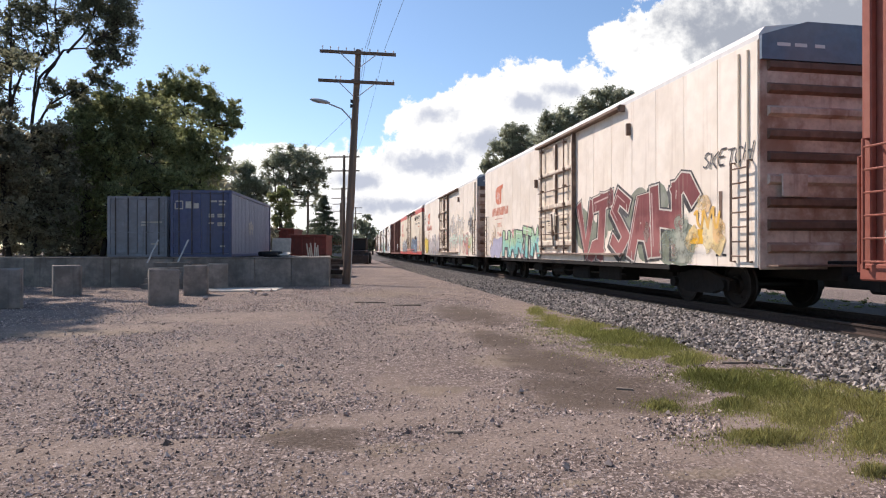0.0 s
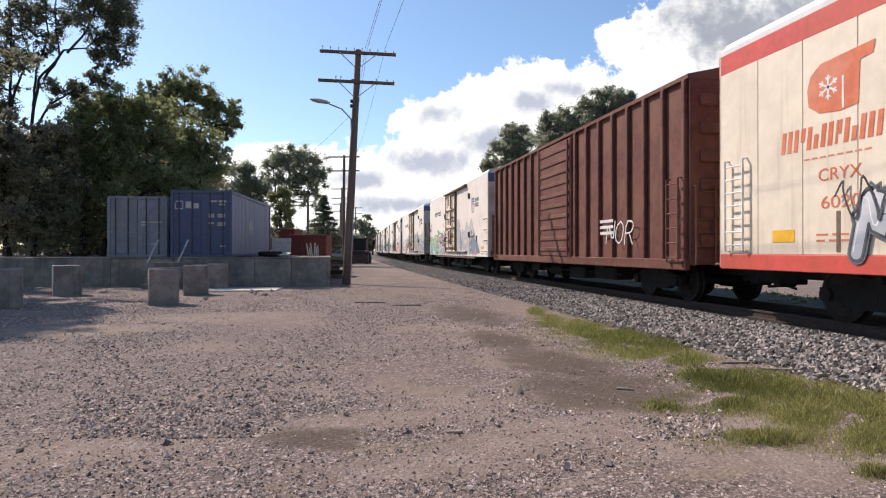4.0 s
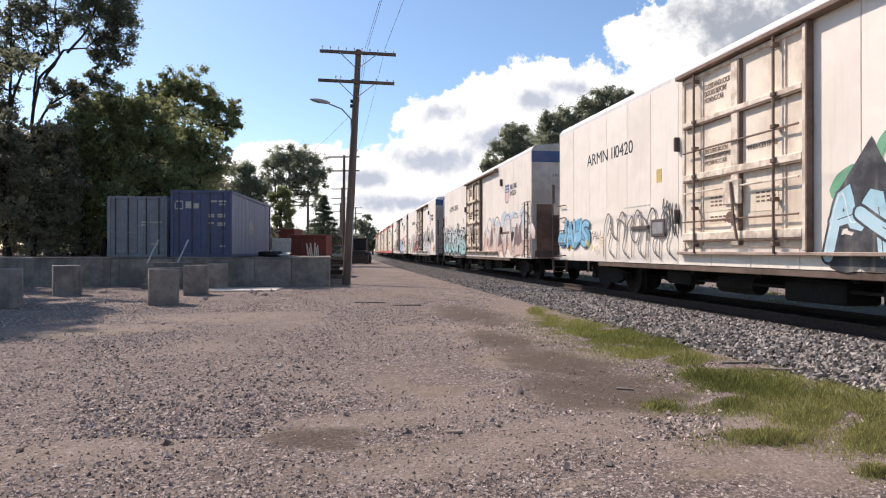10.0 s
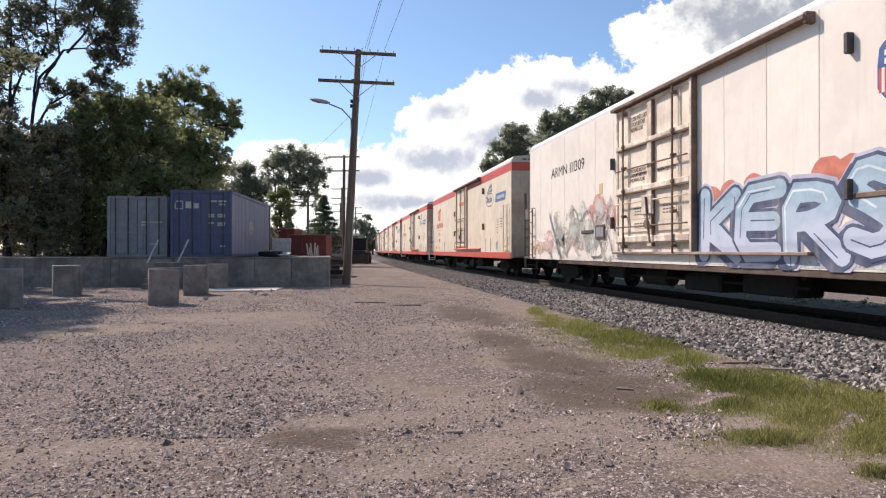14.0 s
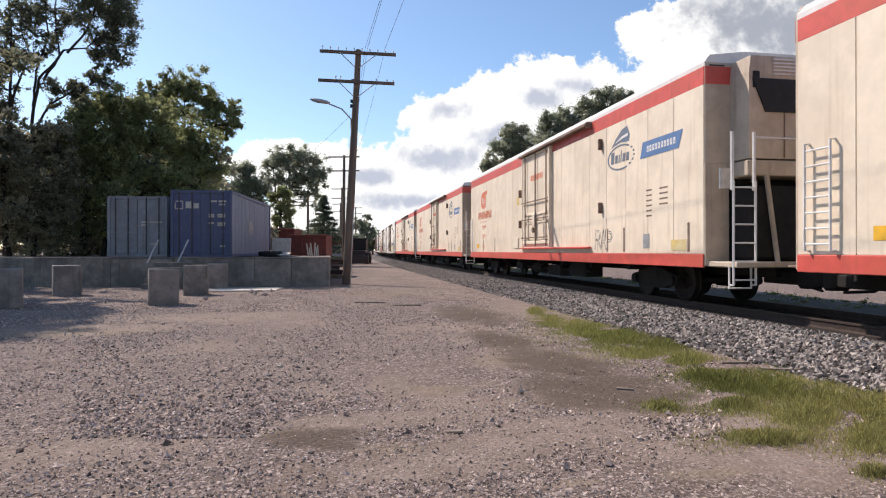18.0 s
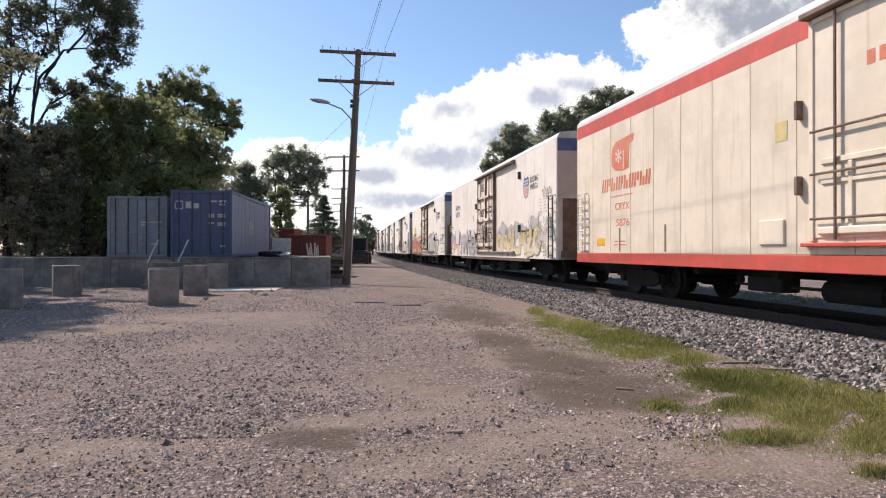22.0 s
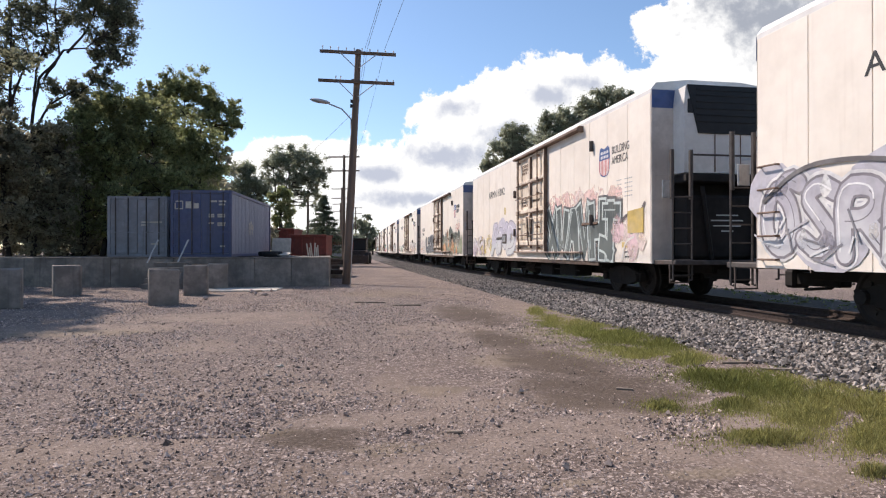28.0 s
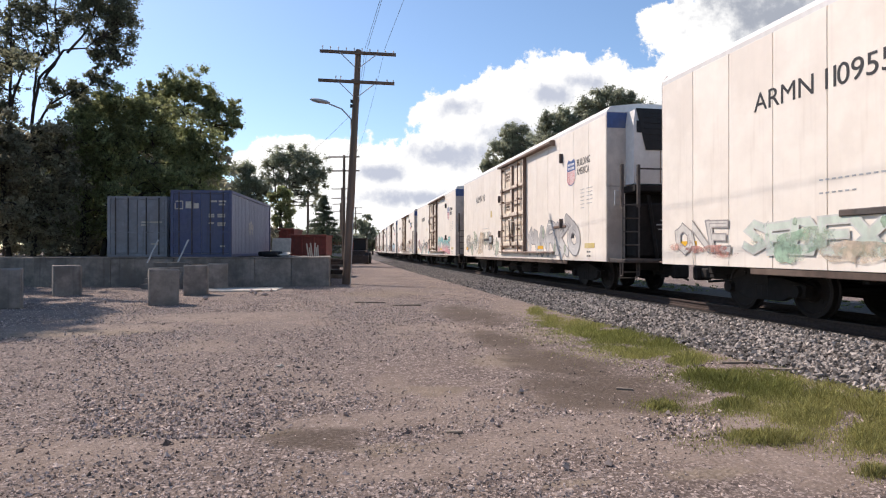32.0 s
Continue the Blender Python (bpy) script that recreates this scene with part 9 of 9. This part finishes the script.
for k in range(6):
    h = rg.uniform(0.4, 0.75)
    ob = part("stake", Geo().box(-0.03, 0.03, -0.03, 0.03, 0, h, b=0.006), M["white_board"])
    ob.matrix_world = Matrix.Translation(at_px(546 + k * 3.4, 29.5, PLAT_Z)) @ Matrix.Rotation(rg.uniform(-0.2, 0.2), 4, "Y")
    tagged(ob, "pale wooden stake standing on the platform", "stake", "stakes on the platform")
ob = part("rag_heap", Geo().add(*[(lambda v, f: ([(a.x * 0.3, a.y * 0.3, max(0.0, a.z * 0.3 + 0.1)) for a in v], f))(*rock(rg))][0]), M["white_board"])
ob.matrix_world = Matrix.Translation(at_px(504, 27.5, PLAT_Z))
tagged(ob, "crumpled pale plastic heap on the platform edge", "rubbish")


# a dark loader parked at the end of the yard
def loader(x, d):
    t = thing("wheel_loader", Matrix.Translation(at_px(x, d)) @ Matrix.Rotation(-PSI, 4, "Z"), "dark parked wheel loader at the end of the yard", "loader")
    dk = mat("loader_paint", (0.05, 0.035, 0.03), 0.6, var=0.3)
    part("body", Geo().box(-0.75, 0.75, -1.2, 1.6, 0.6, 1.45, b=0.08), dk, t)
    cab = part("cab", Geo().box(-0.7, 0.7, -0.2, 1.2, 1.45, 2.6, b=0.06), M["black"], t, "dark glazed cab")
    part("cab_roof", Geo().box(-0.8, 0.8, -0.3, 1.3, 2.6, 2.72, b=0.03), dk, cab)
    for sx in (-1, 1):
        for y in (-0.8, 1.1):
            part("wheel", Geo().tube([(sx * 0.65, y, 0.6), (sx * 1.05, y, 0.6)], 0.6, 18), M["rubber"], t)
        part("lift_arm", Geo().box(sx * 0.6 - 0.08, sx * 0.6 + 0.08, -2.3, -0.6, 0.7, 0.95, b=0.02), dk, t)
    part("bucket", Geo().prism([(-1.2, 0.1), (1.2, 0.1), (1.2, 0.9), (-1.2, 0.9)], 0.6, Matrix.Translation((0, -2.8, 0))), dk, t)


loader(637, 66)

# heap of junk and posts past the platform's end
for k, (x, d, w, h) in enumerate(((594, 40, 0.5, 0.45), (597, 31, 0.8, 0.45), (596, 52, 1.2, 0.7))):
    t = thing("timber_stack", Matrix.Translation(at_px(x, d)) @ Matrix.Rotation(-PSI + rg.uniform(-0.2, 0.2), 4, "Z"), "low stack of old dark timbers past the platform", "timber stack", "stacks of old timber")
    n = max(2, int(h / 0.22))
    for j in range(n):
        for q in range(2):
            part("timber", Geo().box(-w / 2, w / 2, q * 0.3 - 0.3, q * 0.3 - 0.04, j * 0.22, j * 0.22 + 0.21, b=0.012, m=Matrix.Rotation(rg.uniform(-0.06, 0.06), 4, "Z")), M["tie"] if (j + q) % 3 else M["weathered_plank"], t)

# small shed with a pale wall beyond the yard
sh = thing("shed", Matrix.Translation(at_px(592, 85)) @ Matrix.Rotation(-PSI, 4, "Z"), "low brick-red shed with a pale front", "shed")
part("wall", Geo().box(-2.4, 2.4, 0, 4, 0, 2.6), M["dumpster"], sh)
part("roof", Geo().prism([(-2.7, 2.6), (2.7, 2.6), (0, 3.7)], 4.4, Matrix.Translation((0, -0.2, 0))), M["tie"], sh)
part("pale_front", Geo().box(-1.5, 1.5, -0.04, 0.0, 0.3, 2.2), M["greybox"], sh, "pale grey door")

# marks on the containers
t = Geo()
t.box(-1.05, -0.72, -0.004, 0.0145, 1.95, 2.3).box(-1.01, -0.76, -0.006, 0.0, 1.99, 2.26, 1)
t.box(-0.62, -0.36, -0.004, 0.0145, 1.99, 2.27).box(-0.30, -0.1, -0.004, 0.0145, 1.99, 2.2)
for z, rows in ((2.25, ((0.35, 0.28), (0.7, 0.3))), (2.12, ((0.7, 0.25),)), (1.7, ((0.3, 0.22), (0.65, 0.3))), (1.62, ((0.3, 0.22), (0.65, 0.3))), (1.35, ((0.3, 0.2), (0.65, 0.32))), (1.27, ((0.65, 0.3),)), (0.4, ((0.75, 0.2),))):
    for a, w in rows:
        t.box(a, a + w, -0.004, 0.0145, z, z + 0.07)
part("markings", t, [M["white_board"], M["bluebox"]], blue, "pale stencilled markings")
t = Geo()
for dy, h in ((3.2, 0.55), (3.55, 0.62), (3.9, 0.5)):
    t.box(1.222, 1.226, dy, dy + 0.1, 1.0, 1.0 + h).box(1.222, 1.226, dy + 0.1, dy + 0.24, 1.0 + h - 0.1, 1.0 + h).box(1.222, 1.226, dy + 0.16, dy + 0.24, 1.0 + h * 0.4, 1.0 + h - 0.1)
part("markings", t, M["white_board"], blue, "white spray-painted marks")
t = Geo()
for a, w, z in ((0.15, 0.3, 1.42), (0.5, 0.5, 1.42), (0.15, 0.25, 1.3), (0.55, 0.3, 0.5)):
    t.box(a, a + w, -0.004, 0.0145, z, z + 0.07)
part("markings", t, M["white_board"], grey, "pale stencilled markings")

# concrete slab by the platform
ob = part("slab", Geo().box(-1.3, 1.3, -0.8, 0.8, -0.02, 0.05, b=0.02), M["white_board"])
ob.matrix_world = Matrix.Translation(gp(428, 514)) @ Matrix.Rotation(-PSI + 0.1, 4, "Z")
tagged(ob, "pale broken concrete slab on the gravel", "slab")

# ---------------------------------------------------------------- gravel, grass, litter
M["pebble"] = mat("yard_gravel_stone", (0.37, 0.295, 0.25), 0.9, var=0.15, scale=30, island=0.82)
rg = random.Random(77)
spots = []
for i in range(120000):
    d = 3.0 + 24 * rg.random() ** 1.5
    r = rg.uniform(-0.78, 0.78) * d
    p = spot(r, d)
    if any(((p.x - cx) / rx) ** 2 + ((p.y - cy) / ry) ** 2 < rg.uniform(0.5, 1.1) for cx, cy, rx, ry in DAMP) and rg.random() < 0.9:
        continue
    if rg.random() < 0.72 and any(((p.x - cx) / rx) ** 2 + ((p.y - cy) / ry) ** 2 < rg.uniform(0.5, 1.2) for cx, cy, rx, ry in WORN):
        continue
    if p.x > 5.0 or noise.noise((p.x * 0.5, p.y * 0.5, 3.0)) < -0.08 + 0.34 * rg.uniform(-1, 1):
        continue
    size = rg.choice((0.004, 0.005, 0.006, 0.008, 0.009, 0.011, 0.014))
    if d > 6 and rg.random() < 0.3:
        size = rg.uniform(0.009, 0.02)
    if rg.random() < 0.01:
        size = rg.uniform(0.018, 0.03)
    spots.append((p.x, p.y, ground_height(p.x, p.y) + size * 0.05, size))
for i in range(30000):     # coarser stones that the wheels have thrown up between the tracks
    d = 4.5 + 15 * rg.random() ** 1.3
    p = spot(rg.uniform(-0.6, 0.45) * d, d)
    if p.x > 4.6 or noise.noise((p.x * 0.42, p.y * 0.3, 8.0)) < 0.02 + 0.3 * rg.uniform(-1, 1):
        continue
    if any(((p.x - cx) / rx) ** 2 + ((p.y - cy) / ry) ** 2 < 1.0 for cx, cy, rx, ry in DAMP + WORN):
        continue
    size = rg.uniform(0.011, 0.019) * (1.5 if rg.random() < 0.12 else 1.0)
    spots.append((p.x, p.y, ground_height(p.x, p.y) + size * 0.1, size))
stones("gravel", spots, M["pebble"], "loose brown and grey gravel on the yard", "gravel", 5)


def grass():
    """Tufts of short yellow-green grass in a strip between the yard and the ballast."""
    rg = random.Random(9)
    patches = []
    for x, y, w, h in ((975, 568, 26, 12), (1030, 582, 50, 18), (1100, 598, 60, 20), (1165, 612, 50, 18), (1130, 625, 50, 12), (1215, 640, 40, 12), (1290, 680, 60, 20), (1370, 690, 70, 24), (1460, 705, 70, 26),
                       (1550, 730, 60, 34), (1440, 735, 80, 22), (1535, 775, 50, 24), (1300, 715, 50, 12), (1240, 668, 40, 12), (1545, 835, 30, 10), (1370, 775, 90, 14), (1600, 700, 60, 26), (950, 552, 18, 8), (1170, 720, 30, 8)):
        patches.append((x, y, w, h))
    vs, fs = [], []
    n = 0
    area = sum(w * h * ((y - 444) / 200) ** -1.5 for x, y, w, h in patches)
    for x, y, w, h in patches:
        cnt = int(150000 * w * h * ((y - 444) / 200) ** -1.5 / area)
        for _ in range(cnt):
            gx, gy = rg.gauss(0, 0.85), rg.gauss(0, 0.85)
            q = min(1.2, math.hypot(gx, gy))
            px, py = x + w * gx, y + h * gy
            if py < 530:
                continue
            p = gp(px, py)
            if noise.noise((p.x * 2.2, p.y * 2.2, 1.0)) < -0.62 + 0.62 * q + rg.uniform(-0.5, 0.5):
                continue
            hgt = rg.uniform(0.015, 0.08) * (1.25 - 0.7 * q) * (1.0 if rg.random() < 0.97 else 1.8)
            b = rg.uniform(0, 6.283)
            l = rg.uniform(0.1, 0.7) * hgt
            c, s_ = math.cos(b), math.sin(b)
            wd = rg.uniform(0.0018, 0.004)
            z = ground_height(p.x, p.y)
            vs += [(p.x - s_ * wd, p.y + c * wd, z - 0.005), (p.x + s_ * wd, p.y - c * wd, z - 0.005), (p.x + c * l * 0.4 + s_ * wd * 0.7, p.y + s_ * l * 0.4 - c * wd * 0.7, z + hgt * 0.6),
                   (p.x + c * l, p.y + s_ * l, z + hgt), (p.x + c * l * 0.4 - s_ * wd * 0.7, p.y + s_ * l * 0.4 + c * wd * 0.7, z + hgt * 0.6)]
            fs.append((n, n + 1, n + 2, n + 3, n + 4))
            n += 5
    me = bpy.data.meshes.new("grass")
    me.from_pydata(vs, [], fs)
    me.materials.append(M["blade"])
    tagged(new("grass", me), "short yellow-green grass between the gravel and the ballast", "grass", kind="stuff")


grass()


def weeds():
    """Low weeds on the far side of the track."""
    rg = np.random.default_rng(12)
    cen, siz = [], []
    for s in np.arange(-8, 150, 0.28):
        for _ in range(2):
            p, _a = on_track(s + rg.uniform(-0.2, 0.2), rg.uniform(2.3, 4.6))
            h = rg.uniform(0.0, 0.08)
            cen.append((p.x, p.y, h))
            siz.append(rg.uniform(0.12, 0.25))
    me = leaves(cen, siz, 60000, 0.035, rg, 0.5)
    me.materials.append(M["weed"])
    tagged(new("weeds", me), "low weeds along the far side of the track", "weeds", kind="stuff")


weeds()
for x, y, ln, a, label in ((805, 769, 0.12, 0.1, "dark stick lying on the gravel"), (1105, 690, 0.16, -0.3, "pale splintered stick on damp ground"), (720, 542, 0.7, 0.05, "old plank lying on the gravel"), (655, 537, 0.8, -0.05, "old plank lying on the gravel"),
                           (470, 516, 0.9, 0.7, "old plank beside the slab"), (1390, 658, 0.5, -0.2, "rusty steel scrap at the ballast edge"), (1300, 645, 0.35, 0.1, "rusty steel scrap at the ballast edge")):
    ob = part("stick", Geo().box(-ln / 2, ln / 2, -0.012 - ln * 0.03, 0.012 + ln * 0.03, 0, 0.015 + ln * 0.025, b=0.004), M["weathered_plank"])
    p = gp(x, y)
    ob.matrix_world = Matrix.Translation((p.x, p.y, ground_height(p.x, p.y))) @ Matrix.Rotation(-PSI + a, 4, "Z")
    tagged(ob, label, "debris", "debris on the gravel")
for x, y, r in ((497, 650, 0.045), (880, 755, 0.03), (1005, 835, 0.032), (1078, 828, 0.028), (1183, 733, 0.03), (363, 531, 0.09), (330, 533, 0.07), (470, 524, 0.08), (452, 522, 0.09), (445, 519, 0.1), (480, 517, 0.09), (925, 697, 0.035), (615, 737, 0.03)):
    v, f = rock(rg)
    ob = part("loose_stone", Geo().add([tuple(q * r) for q in v], f), M["pebble"] if r != 0.045 else M["white_board"])
    p = gp(x, y)
    ob.matrix_world = Matrix.Translation((p.x, p.y, ground_height(p.x, p.y) + r * 0.5))
    tagged(ob, "loose broken stone lying on the gravel", "stone", "loose stones")


# ---------------------------------------------------------------- motion
def motions():
    """The train rolls past at about 35 miles an hour; the clouds drift."""
    times = [0.0, 2.0, 4.0, 6.0, 8.0, 10.0, 12.0, 14.0, 16.0, 18.0, 20.0, 22.0, 24.0, 26.0, 28.0, 30.0, 32.0]
    for car, kind, s0, L in train:
        rows = []
        for t in times:
            p, a = on_track(s0 - TRAIN_V * t - 0.5 * TRAIN_A * t * t)
            rows.append((t, Matrix.Translation((p.x, p.y, RAIL_TOP)) @ Matrix.Rotation(-a, 4, "Z")))
        walk(car, rows)
    # the wheels turn together: one cycle of keys for the front axles and one for the rear ones of all bogies
    sets = [w for car, *_ in train for b in car.children if b.name.split(".")[0] == "bogie" for w in b.children]
    masters = {}
    for w in sets:
        ay = round(w.location.y, 2)
        if ay not in masters:
            rows = []
            for k in range(0, 32 * FPS + 1):
                t = k / FPS
                turn = (TRAIN_V * t + 0.5 * TRAIN_A * t * t) / 0.457
                rows.append((t, Matrix.Translation((0, ay, 0.457)) @ Matrix.Rotation(turn, 4, "X")))
            walk(w, rows)
            masters[ay] = w
        else:
            src = masters[ay].animation_data
            w.rotation_mode = "QUATERNION"
            w.animation_data_create()
            w.animation_data.action = src.action
            w.animation_data.action_slot = src.action_slot
    for ob, shift in clouds:
        m = ob.matrix_world.copy()
        walk(ob, [(0.0, m), (32.0, Matrix.Translation(shift) @ m)])


motions()
